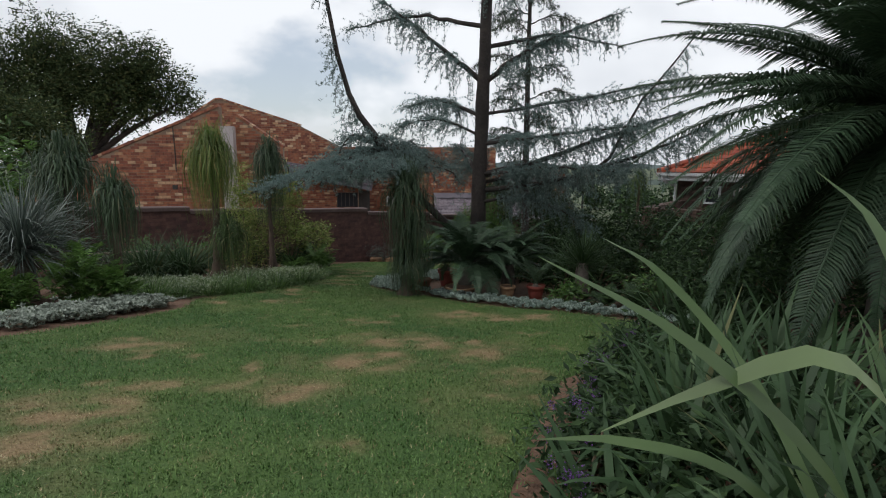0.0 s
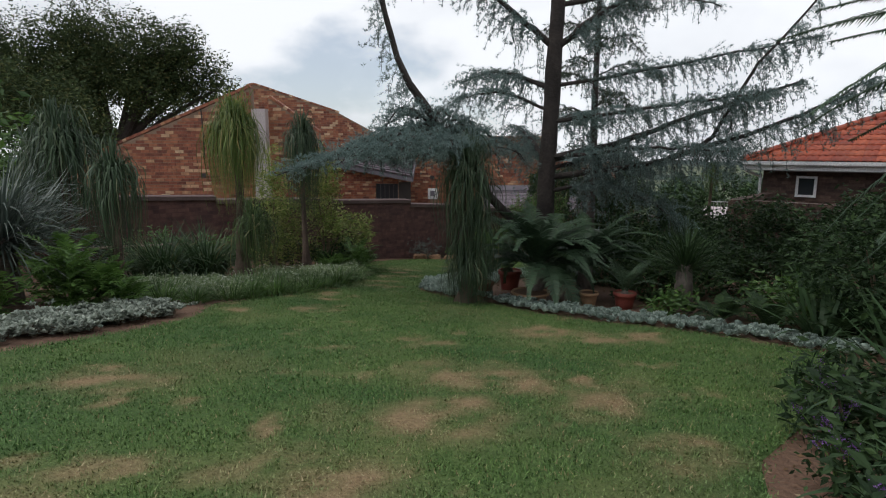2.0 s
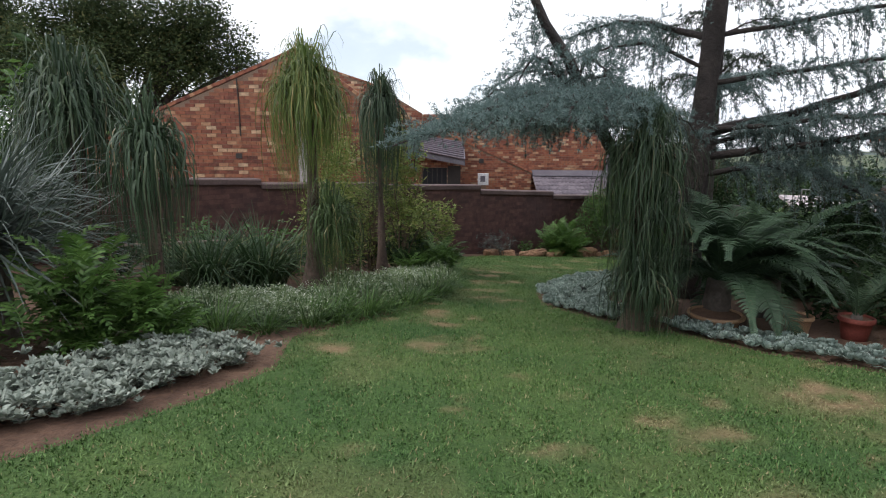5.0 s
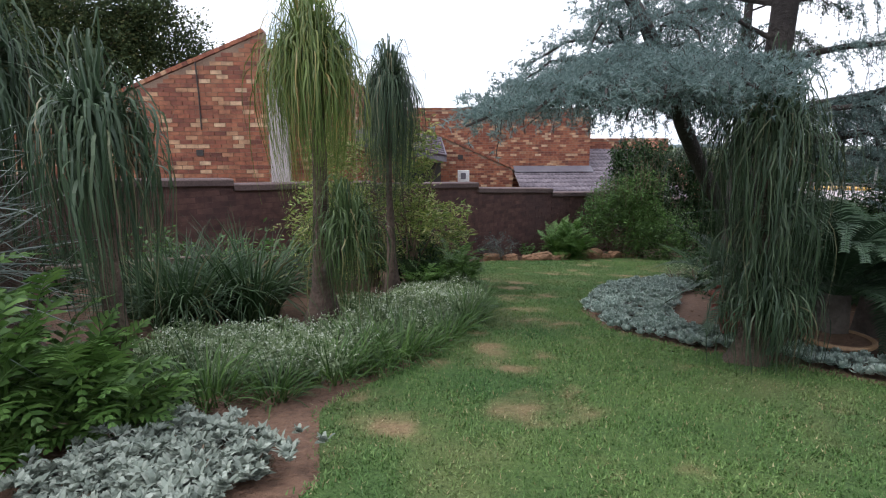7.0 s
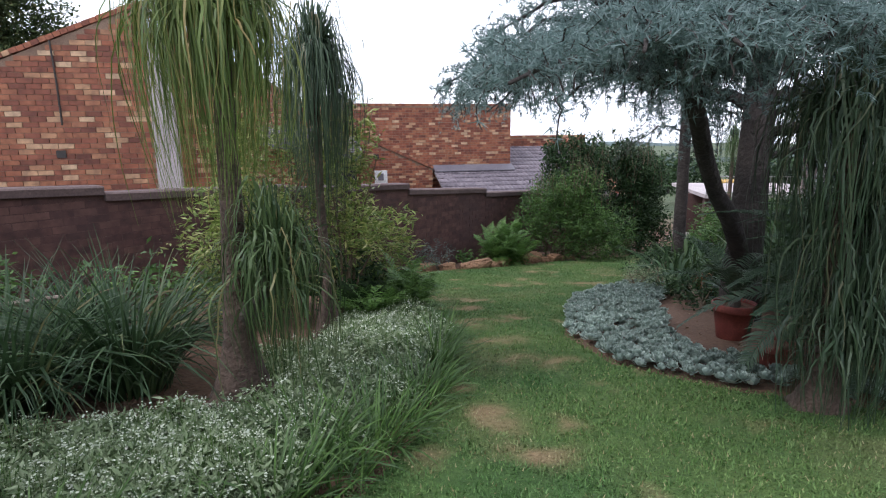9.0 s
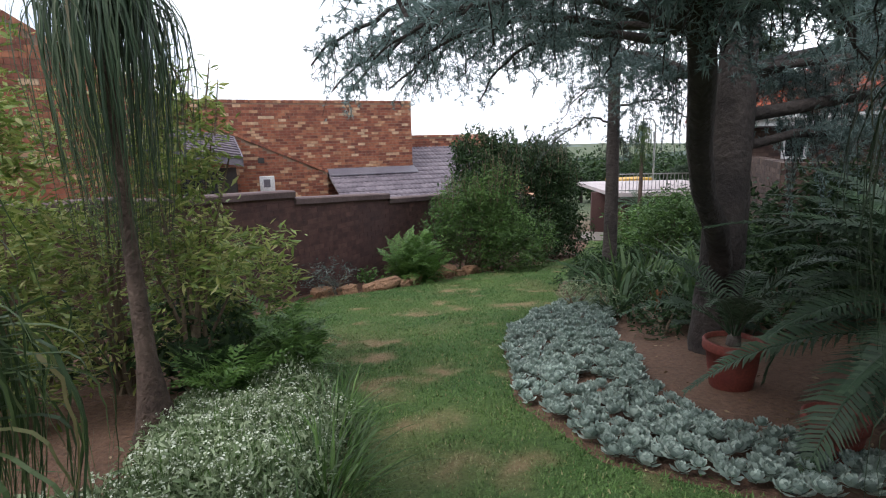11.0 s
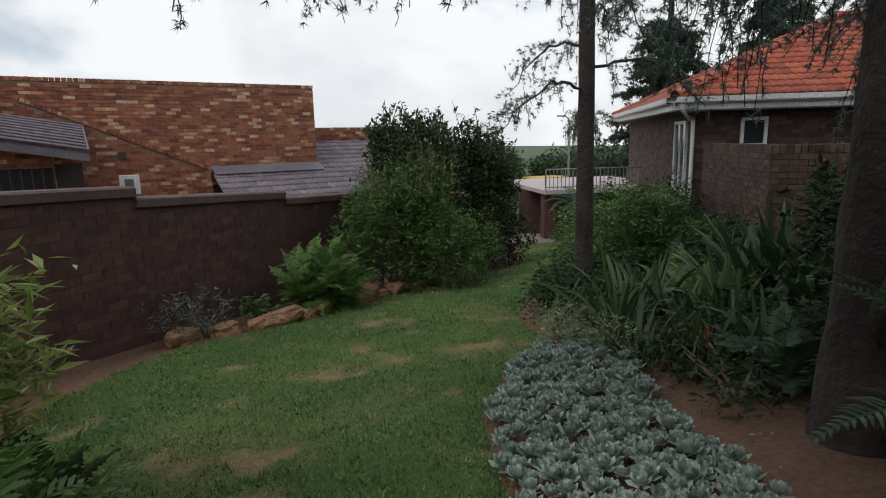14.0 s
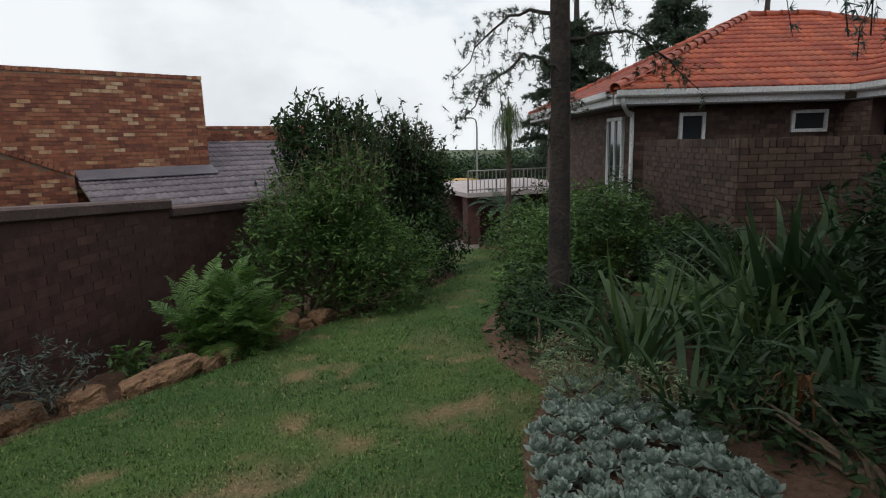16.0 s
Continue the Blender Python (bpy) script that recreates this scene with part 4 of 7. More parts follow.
# gutters, fascias, soffits, downpipe
def gutter(p0, p1, name="gutter"):
    d = unit(p1 - p0)
    n = np.array([d[1], -d[0]])
    prof = [(0.0, -0.10), (0.09, -0.10), (0.12, -0.07), (0.13, 0.02), (0.115, 0.02), (0.1, -0.06), (0.0, -0.07)]
    v = np.array([[*(p + n * y), ZE + h] for p in (p0, p1) for y, h in prof])
    f = [np.array([[k, (k + 1) % 7, 7 + (k + 1) % 7, 7 + k] for k in range(7)]), np.array([[0, 6, 5, 1], [1, 5, 4, 2], [2, 4, 3, 2], [7, 8, 12, 13]])[:2]]
    part(name, Geo().add(v, f), M_WHITE, villa, "white gutter")
    part("fascia", Geo().add(*boxes([(*((p0 + p1) / 2 - n * 0.012), ZE - 0.13)], [(np.linalg.norm(p1 - p0) / 2, 0.011, 0.11)], (*d, 0), (*n, 0))), M_WHITE, villa, "white fascia board")
gutter(E0, E0 + HA * 4.05)
gutter(E0 + HB * 9.4, E0 + HB * 0.14)
gutter(wc0 - HB * 0.14, W1)
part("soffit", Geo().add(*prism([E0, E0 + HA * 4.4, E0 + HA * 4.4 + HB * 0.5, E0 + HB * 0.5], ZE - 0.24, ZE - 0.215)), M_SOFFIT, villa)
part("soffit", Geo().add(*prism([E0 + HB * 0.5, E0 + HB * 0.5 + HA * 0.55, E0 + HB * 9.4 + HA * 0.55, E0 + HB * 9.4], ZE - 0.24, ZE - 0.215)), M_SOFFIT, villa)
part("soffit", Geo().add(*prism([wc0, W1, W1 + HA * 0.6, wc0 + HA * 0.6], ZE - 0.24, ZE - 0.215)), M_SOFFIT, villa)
dp = wc - HB * 0.06 - HA * 0.06
part("downpipe", Geo().add(*tube(bend([(*(E0 + HA * 0.12 - HB * 0.05), ZE - 0.1), (*(E0 + HA * 0.16 + HB * 0.0), ZE - 0.24), (*(dp - HA * 0.05), ZE - 0.4), (*dp, ZE - 0.55), (*dp, -2.3)], 14), [0.038] * 14, 10)), M_WHITE, villa, "white downpipe", True)
# corner window on the lawn side, small front windows
def villa_window(at, along, w, h, z, bars=0, name="window"):
    n = np.array([along[1], -along[0]])
    c_ = at + n * 0.02
    wn = part(name, Geo().add(*boxes([(*c_, z)], [(w / 2, 0.012, h / 2)], (*along, 0), (*n, 0))), M_GLASS, villa)
    fr = Geo()
    fr.add(*boxes([(*(c_ + n * 0.02), z + h / 2), (*(c_ + n * 0.02), z - h / 2)], [(w / 2 + 0.03, 0.03, 0.03)] * 2, (*along, 0), (*n, 0)))
    fr.add(*boxes([(*(c_ + n * 0.02 + along * (w / 2)), z), (*(c_ + n * 0.02 - along * (w / 2)), z)], [(0.03, 0.03, h / 2 - 0.031)] * 2, (*along, 0), (*n, 0)))
    part("window_frame", fr, M_WHITE, wn, "white painted frame")
    for k in range(bars):
        part("mullion", Geo().add(*boxes([(*(c_ + n * 0.022 + along * (w * ((k + 1) / (bars + 1) - 0.5))), z)], [(0.018, 0.02, h / 2 - 0.031)], (*along, 0), (*n, 0))), M_WHITE, wn)
    return wn
villa_window(wc + HB * 1.0, -HB, 0.95, 1.45, -0.2, 1)
villa_window(wc + HA * 1.05, HA, 0.42, 0.5, 0.3, 0)
villa_window(wc + HA * 3.2, HA, 0.6, 0.34, 0.38, 0)
villa_window(wing - HB * 1.2, -HB, 0.6, 0.35, 0.38, 0)

# yard wall in front of it
yard = root("wall_yard", "low dark brown brick yard wall with brick-on-edge coping", "wall", kind="structure")
YC, YL = np.array([5.39, 15.31]), np.array([7.44, 17.9])
yu = unit(YL - YC)
ylen = np.linalg.norm(YL - YC)
def yard_wall(o, along, length, near, singles):
    part("panel", Geo().add(*wall_body(o, along, length, -2.6, lambda s: 0.0, 0.22, M_MORTAR_DARK)), M_MORTAR_DARK, yard)
    brick_face(yard, o, along, length, -2.21, lambda s: 0.0, M_FACE_1, M_FACE, singles, near=near)
    coping_run(yard, o, along, 0, length, 0.0, 0.0, 0.24, 0.11, 0.086, 0.02, M_FACE_1)
yard_wall(YL, -yu, ylen, 2.0, 150)
yard_wall(YC, HA, 5.5, 0.0, 140)

# carport deck and railing at the end of the lawn
deck_ = root("raised_deck", "white concrete deck slab with metal railing and dark pillar", "deck")
part("slab", Geo().add(*prism([(8.3, 23.77), (12.4, 22.2), (14.0, 27.0), (9.95, 28.5)], -1.36, -1.24)), M_PLASTER, deck_)
part("pillar", Geo().add(*prism([(8.45, 23.95), (8.8, 23.82), (8.93, 24.17), (8.58, 24.3)], -3.2, -1.36)), M_DARK, deck_, "dark maroon pillar")
part("back_wall", Geo().add(*prism([(8.6, 25.4), (13.0, 23.8), (13.1, 24.0), (8.7, 25.6)], -3.4, -1.36)), M_MORTAR_DARK, deck_)
r0, r1 = np.array([8.38, 23.82]), np.array([12.3, 22.32])
for k in range(36):
    p = r0 + (r1 - r0) * k / 35
    part("baluster", Geo().add(*tube([(*p, -1.25), (*p, -0.64)], [0.011 if k % 7 else 0.024] * 2, 6)), M_METAL, deck_)
for z in (-0.64, -1.16):
    part("rail", Geo().add(*tube([(*r0, z), (*r1, z)], [0.02, 0.02], 6)), M_METAL, deck_)
tagged(part("paving", Geo().add(*prism([(7.2, 24.2), (8.2, 23.2), (9.3, 24.4), (8.3, 25.4)], -3.3, -2.72)), surface("pale_paving", (0.16, 0.14, 0.12), (0.24, 0.21, 0.18), 2, 40, 0.9, 0.3)), "pale paved step at the lawn's end", "paving", kind="structure")
# low metal rail in the left bed
rail = root("low_railing", "low rusty metal railing among the shrubs", "railing")
for a_, b_ in (((-6.9, 10.6), (-5.5, 11.2)),):
    a_, b_ = np.array(a_), np.array(b_)
    zt = -0.42
    for k in range(5):
        p = a_ + (b_ - a_) * k / 4
        part("post", Geo().add(*tube([on_ground(*p, -0.02), (*p, zt)], [0.016, 0.016], 6)), M_RUST, rail)
    for z in (zt, zt - 0.42):
        part("bar", Geo().add(*tube([(*a_, z), (*b_, z)], [0.018, 0.018], 6)), M_RUST, rail)
# ---- plants: makers ----
M_FOOT = surface("brown_fibrous_bark", (0.055, 0.036, 0.028), (0.13, 0.09, 0.068), 5.0, 30, 0.95, 1.0, dist=0.03)

def ponytail(at, crown_z, hang_z, width, leaves, material, base_r, label, heads=(), thin=0.016):
    """A ponytail palm: swollen foot, bare stem, and one or more heads of long hanging leaves."""
    z0 = float(ground_z(*at)) - 0.03
    th_ = thing("ponytail_palm", (*at, z0), label, "palm", "ponytail palms")
    h = crown_z - z0
    zs = np.array([0, 0.04, 0.11, 0.2, 0.5, 0.8, 1.0]) * h
    rs = np.array([1.5, 1.22, 0.8, 0.52, 0.38, 0.32, 0.26]) * base_r
    pts = np.c_[RNG.normal(0, 0.012, 7).cumsum() * 0.6, RNG.normal(0, 0.012, 7).cumsum() * 0.6, zs]
    part("trunk", Geo().add(*tube(pts, rs, 14, 0.05)), M_FOOT, th_, smooth=True)
    for k, (dx, dy, cz, hz, wd, n) in enumerate([(0, 0, crown_z, hang_z, width, leaves), *heads]):
        cz, hz = cz - z0, hz - z0
        if k:
            part("side_stem", Geo().add(*tube(bend([(0, 0, max(0.1, cz - 0.55)), (dx * 0.7, dy * 0.7, cz - 0.3), (dx, dy, cz)], 6), np.linspace(base_r * 0.4, base_r * 0.2, 6), 8)), M_BARK_2, th_, smooth=True)
        az = RNG.uniform(0, 6.283, n)
        K = 14
        q = np.linspace(0, 1, K)[None]
        young = RNG.random(n) < 0.2
        reach = wd * np.clip(RNG.normal(0.74, 0.24, n), 0.15, 1.2)
        drop = (cz - hz) * (0.18 + 0.87 * RNG.uniform(0, 1, n) ** 0.85)
        rise = (1.15 * wd - 0.85 * reach) * RNG.uniform(0.5, 1.0, n)
        reach = np.where(young, wd * RNG.uniform(0.08, 0.7, n), reach)
        drop = np.where(young, RNG.uniform(-0.1, 0.35, n), drop)
        rise = np.where(young, wd * RNG.uniform(0.55, 1.05, n), rise)
        tuck = np.where(young, 0.0, RNG.uniform(0.2, 0.65, n))
        rad = reach[:, None] * (1 - np.exp(-3.6 * q)) * (1 - tuck[:, None] * q ** 1.5)
        hop = np.clip(q / 0.42, 0, 1)
        zz = rise[:, None] * np.sin(hop * math.pi * 0.5) - drop[:, None] * q ** 1.75 - rise[:, None] * np.clip(q - 0.3, 0, 1) * 0.8
        a = az[:, None] + RNG.normal(0, 0.022, (n, K)).cumsum(1) + RNG.normal(0, 0.3, n)[:, None] * q
        b = np.tile([[dx, dy, cz]], (n, 1)) + RNG.normal(0, 0.02, (n, 3)) - np.array([0, 0, 1.0]) * RNG.uniform(0, 0.3, (n, 1))
        c = b[:, None] + np.stack([rad * np.cos(a), rad * np.sin(a), zz], -1)
        c[:, 2:, :2] += RNG.normal(0, 0.0045, (n, K - 2, 2)).cumsum(1)
        c[..., 2] = np.maximum(c[..., 2], 0.05 + RNG.uniform(0, 0.06, n)[:, None])
        w = (thin * RNG.uniform(0.55, 1.4, n))[:, None] * np.clip(1.12 - q, 0.08, 0.85)
        tw = RNG.uniform(0, 6.28, n)[:, None] + np.linspace(0, 1.2, K)[None]
        sd = np.stack([-np.sin(az)[:, None] * np.cos(tw * 0.2) + 0.35 * np.cos(tw), np.cos(az)[:, None] * np.cos(tw * 0.2) + 0.35 * np.sin(tw), 0.2 * np.sin(tw)], -1)
        sd /= np.linalg.norm(sd, axis=-1, keepdims=True)
        part("leaf_head", Geo().add(*strips(c, w, sd)), M_PONY if k and material is M_PONY_GOLD else material, th_)
    return th_


def frond_geo(geo, base, az, length, start, end, pinnae, leaf_len, leaf_w, rachis, angle=60.0, vee=0.25, droop=0.2, K=12):
    """One feather leaf: a bent rachis and two rows of leaflets."""
    c = arcs(np.array([base], float), np.array([az]), np.array([length]), np.radians([start]), np.radians([end]), K)[0]
    geo_r, geo_l = geo
    geo_r.add(*tube(c, np.linspace(rachis, rachis * 0.25, K), 5))
    u = np.linspace(0.12, 0.99, pinnae)
    i = np.minimum((u * (K - 1)).astype(int), K - 2)
    f = (u * (K - 1) - i)[:, None]
    p = c[i] * (1 - f) + c[i + 1] * f
    tg = c[i + 1] - c[i]
    tg /= np.linalg.norm(tg, axis=1)[:, None]
    sd = np.array([-math.sin(az), math.cos(az), 0.0])
    up = np.cross(tg, sd)
    up *= np.sign(up[:, 2:3] + 1e-6)
    ll = leaf_len * (np.sin(np.clip(u * 1.12 + 0.06, 0, 1.05) * math.pi * 0.93) * 0.9 + 0.12)
    an = radians(angle)
    for sg in (-1, 1):
        d = tg * math.cos(an) + sd * sg * math.sin(an) + up * vee + RNG.normal(0, 0.05, tg.shape)
        d /= np.linalg.norm(d, axis=1)[:, None]
        m = p + d * (ll * 0.55)[:, None]
        e = p + d * ll[:, None] + np.array([0, 0, -1.0]) * (ll * droop)[:, None]
        cc = np.stack([p, m, e], 1)
        w = leaf_w * np.array([[0.75, 1.0, 0.1]]) * np.ones((pinnae, 1))
        geo_l.add(*strips(cc, w, tg[:, None]))


def feather_plant(name, at, z, n, length, start, end, pinnae, leaf_len, leaf_w, material, label, category, group="", stem=0.0, stem_r=0.08, rachis=0.012, angle=60.0, vee=0.25, droop=0.2, base=None, turn=0.0, arc=6.283):
    th_ = thing(name, (*at, z), label, category, group)
    if stem > 0:
        part("trunk", Geo().add(*tube([(0, 0, -0.05), (0, 0, stem * 0.5), (0, 0, stem)], [stem_r * 1.15, stem_r, stem_r * 0.8], 12, 0.08)), M_BARK_2, th_, smooth=True)
    for k in range(n):
        r = Geo()
        az = turn + arc * (k + RNG.uniform(-0.35, 0.35)) / n
        s_ = RNG.uniform(*start)
        frond_geo((r, r), (0.03 * math.cos(az), 0.03 * math.sin(az), stem), az, RNG.uniform(*length), s_, s_ - RNG.uniform(*end), pinnae, leaf_len, leaf_w, rachis, angle, vee, droop)
        part("frond", r, material, th_)
    return th_


def strap_plant(name, at, n, length, start, end, width, spread, material, label, category, group="", dz=0.0, k=6, kinks=0.0):
    th_ = thing(name, on_ground(*at, dz - 0.02), label, category, group)
    v, f = blade_clump(n, length, start, end, width, spread, k)
    if kinks > 0:
        v = v.reshape(n, k, 2, 3)
        for q in np.nonzero(RNG.random(n) < kinks)[0]:
            m = RNG.integers(k // 2, k - 2)
            hinge = v[q, m].mean(0)
            out = v[q, m + 1:] - hinge
            size = np.linalg.norm(out.mean(1), axis=-1)[:, None, None]
            fall = np.array([*(out[-1].mean(0)[:2] * 0.6), -0.75 * abs(size[-1, 0, 0])])
            fall /= np.linalg.norm(fall) + 1e-9
            v[q, m + 1:] = hinge + fall * size + (out - out.mean(1, keepdims=True))
        v = v.reshape(-1, 3)
    if k < 7:
        tagged(part("foliage", Geo().add(v, f), material, th_), kind="stuff")
    else:
        v = v.reshape(n, k * 2, 3)
        for q in range(n):
            part("leaf", Geo().add(v[q], f[: k - 1]), material, th_)
    return th_


def lobes(parts_, n, shell=0.65):
    """Points spread over a few uneven ellipsoids: rows of (x, y, z, rx, ry, rz)."""
    vol = np.array([p[3] * p[4] * p[5] for p in parts_]) ** 0.7
    pick = RNG.choice(len(parts_), n, p=vol / vol.sum())
    q = np.array(parts_)[pick]
    d = RNG.normal(0, 1, (n, 3))
    d /= np.linalg.norm(d, axis=1)[:, None]
    r = 1 - (1 - shell) * RNG.uniform(0, 1, n) ** 1.5
    bump = 0.97 + 0.24 * np.sin(d[:, 0] * 7 + pick) * np.sin(d[:, 1] * 6 + 2 * pick) + 0.17 * np.sin(d[:, 2] * 9 + d[:, 0] * 5)
    return q[:, :3] + d * (r * bump)[:, None] * q[:, 3:]


def bush(name, at, z, parts_, n, size, material, label, category="shrub", group="", stems=6, flat=0.5, aspect=0.4, sprig=0, stem_mat=None, clump=6, shell=0.6, shoots=0, shoot_len=0.4):
    """A shrub: branching stems and leaves in small sprays."""
    th_ = thing(name, (*at, z), label, category, group)
    pts = lobes(parts_, max(8, n // clump), shell)
    st = Geo()
    for k in range(stems):
        e = pts[RNG.integers(len(pts))] * 0.9
        st.add(*tube(bend([(RNG.normal(0, 0.05), RNG.normal(0, 0.05), -0.03), e * np.array([0.35, 0.35, 0.5]), e], 6), np.linspace(0.022, 0.006, 6), 6))
    q = np.repeat(pts, clump, 0) + RNG.normal(0, size * 0.55, (len(pts) * clump, 3))
    if shoots:
        high = pts[np.argsort(-pts[:, 2] - RNG.uniform(0, 0.6, len(pts)))][: shoots * 3]
        for e in high[RNG.choice(len(high), min(shoots, len(high)), replace=False)]:
            lean = np.array([*RNG.normal(0, 0.22, 2), 1.0])
            tip = e + lean * shoot_len * RNG.uniform(0.5, 1.2)
            st.add(*tube([e - lean * 0.1, (e + tip) / 2, tip], [0.007, 0.005, 0.003], 5))
            m = int(16 * shoot_len / 0.4)
            q = np.concatenate([q, e + (tip - e) * RNG.uniform(0, 1, (m, 1)) + RNG.normal(0, 0.012, (m, 3))])
    tagged(part("branching", st, stem_mat or M_STEM, th_), kind="stuff")
    tagged(part("foliage", Geo().add(*leaf_quads(q, np.full(len(q), size), flat, aspect)), material, th_), kind="stuff")
    return th_


def pinnate_shrub(name, at, h, w, stems, material, label, category="shrub", group="", leaf_len=0.3, leaflet=0.085, leaflet_w=0.02, pairs=9, low=0.25):
    """Leaning stems, each with feathered leaves along its upper part."""
    th_ = thing(name, on_ground(*at, -0.02), label, category, group)
    for k in range(stems):
        a = k * 2.39996 + RNG.uniform(-0.3, 0.3)
        r = w * 0.5 * math.sqrt((k + 0.5) / stems)
        top = np.array([r * math.cos(a), r * math.sin(a), h * RNG.uniform(0.6, 1.0) * (1 - 0.3 * (r / (w * 0.5)) ** 2) - leaf_len * 0.45])
        ln = bend([(top[0] * 0.15, top[1] * 0.15, 0), top * np.array([0.6, 0.6, 0.55]), top], 8)
        g_ = Geo().add(*tube(ln, np.linspace(0.011, 0.004, 8), 5))
        m = 9
        for q in range(m):
            u = low + (1 - low) * q / (m - 1)
            p = ln[min(7, int(u * 7))]
            el = 78 - 60 * (1 - u) - RNG.uniform(0, 25)
            frond_geo((g_, g_), p, a + q * 2.2 + RNG.uniform(-0.4, 0.4), leaf_len * RNG.uniform(0.7, 1.15), el, el - RNG.uniform(25, 75), pairs, leaflet, leaflet_w, 0.0035, 58, 0.12, 0.2, 7)
        part("stem", g_, material, th_)
    return th_


def needle_tufts(p, axis, n, length, width):
    m = len(p)
    d = RNG.normal(0, 1, (m, n, 3)) + axis[:, None] * 0.9
    d[..., 2] += 0.25
    d /= np.linalg.norm(d, axis=-1, keepdims=True)
    s = np.cross(d, RNG.normal(0, 1, (m, n, 3)))
    s *= width / (np.linalg.norm(s, axis=-1, keepdims=True) + 1e-9)
    b = np.broadcast_to(p[:, None], d.shape)
    v = np.stack([b - s, b + s, b + d * length * RNG.uniform(0.7, 1.2, (m, n, 1))], 2)
    return v.reshape(-1, 3), np.arange(m * n * 3).reshape(-1, 3)


def limb_foliage(line, m, reach, droop, first, gap, needles, nl, nw, lift=8.0, hang=0.0):
    """Side twigs of a conifer limb with their needle tufts: (twig geometry, needle geometry)."""
    K = len(line)
    u = np.sort(RNG.uniform(first, 1.0, m))
    i = np.minimum((u * (K - 1)).astype(int), K - 2)
    f = (u * (K - 1) - i)[:, None]
    b = line[i] * (1 - f) + line[i + 1] * f
    tg = line[i + 1] - line[i]
    az = np.arctan2(tg[:, 1], tg[:, 0]) + np.where(RNG.uniform(0, 1, m) < 0.5, 1, -1) * np.radians(RNG.uniform(25, 80, m))
    lg = reach * RNG.uniform(0.4, 1.15, m) * np.clip(1.25 - u * 0.75, 0.3, 1)
    st = np.radians(RNG.normal(lift, 12, m))
    en = st - np.radians(droop * RNG.uniform(0.5, 1.5, m))
    hangs = RNG.uniform(0, 1, m) < hang
    st, en = np.where(hangs, np.radians(-35), st), np.where(hangs, np.radians(-88), en)
    k = 7
    c = arcs(b, az, lg, st, en, k)
    c[:, 1:] += RNG.normal(0, 0.012, c[:, 1:].shape)
    sd = np.stack([-np.sin(az), np.cos(az), np.zeros(m)], -1)[:, None]
    tw = strips(c, np.full((m, k), 0.006), sd)
    tot = np.maximum(3, (lg / gap).astype(int))
    src = np.repeat(np.arange(m), tot)
    pos = RNG.uniform(0.08, 1.0, len(src)) * (k - 1)
    j = np.minimum(pos.astype(int), k - 2)
    ff = (pos - j)[:, None]
    p = c[src, j] * (1 - ff) + c[src, j + 1] * ff + RNG.normal(0, 0.012, (len(src), 3))
    ax_ = c[src, j + 1] - c[src, j]
    ax_ /= np.linalg.norm(ax_, axis=1)[:, None] + 1e-9
    return tw, needle_tufts(p, ax_, needles, nl, nw)


def conifer(name, at, trunk, radii, limbs, material, label, nl=0.05, nw=0.0028, needles=9, gap=0.04):
    """A conifer: trunk line, and limbs as (points, radius, twigs, reach, droop, first, hanging share)."""
    th_ = thing(name, on_ground(*at, -0.05), label, "tree")
    o = np.array(on_ground(*at, -0.05))
    tl = bend(np.array(trunk, float) - o, 26)
    part("trunk", Geo().add(*tube(tl, np.interp(np.linspace(0, 1, 26), np.linspace(0, 1, len(radii)), radii), 16, 0.045)), M_BARK, th_, smooth=True)
    tw, nd = Geo(), Geo()
    for pts, r, m, reach, droop, first, hang in limbs:
        ln = bend(np.array(pts, float) - o, 14)
        ln[2:] += RNG.normal(0, 0.015, ln[2:].shape)
        part("branch", Geo().add(*tube(ln, np.linspace(r, r * 0.22, 14), 8, 0.06)), M_BARK, th_, smooth=True)
        if m:
            a, b = limb_foliage(ln, m, reach, droop, first, gap, needles, nl, nw, hang=hang)
            tw.add(*a)
            nd.add(*b)
    tagged(part("branchlet_mass", tw, M_BARK, th_), kind="stuff")
    tagged(part("needles", nd, material, th_), kind="stuff")
    return th_


def far_tree(at, trunk_h, parts_, n, size, material, label, r=0.3, name="far_tree", category="tree"):
    th_ = thing(name, (at[0], at[1], float(ground_z(*at))), label, category)
    st = Geo().add(*tube(bend([(0, 0, -0.3), (0.1, 0, trunk_h * 0.5), (0, 0, trunk_h)], 8), np.linspace(r, r * 0.6, 8), 10, 0.05))
    for p in parts_:
        st.add(*tube(bend([(0, 0, trunk_h * 0.7), (p[0] * 0.5, p[1] * 0.5, (trunk_h * 0.8 + p[2]) * 0.5), (p[0], p[1], p[2])], 8), np.linspace(r * 0.5, r * 0.12, 8), 7))
    part("trunk", st, M_BARK, th_, smooth=True)
    pts = lobes(parts_, n // 7, 0.35)
    q = np.repeat(pts, 7, 0) + RNG.normal(0, size * 0.8, (len(pts) * 7, 3))
    part("crown", Geo().add(*leaf_quads(q, np.full(len(q), size), 0.6, 0.5)), material, th_)
    return th_


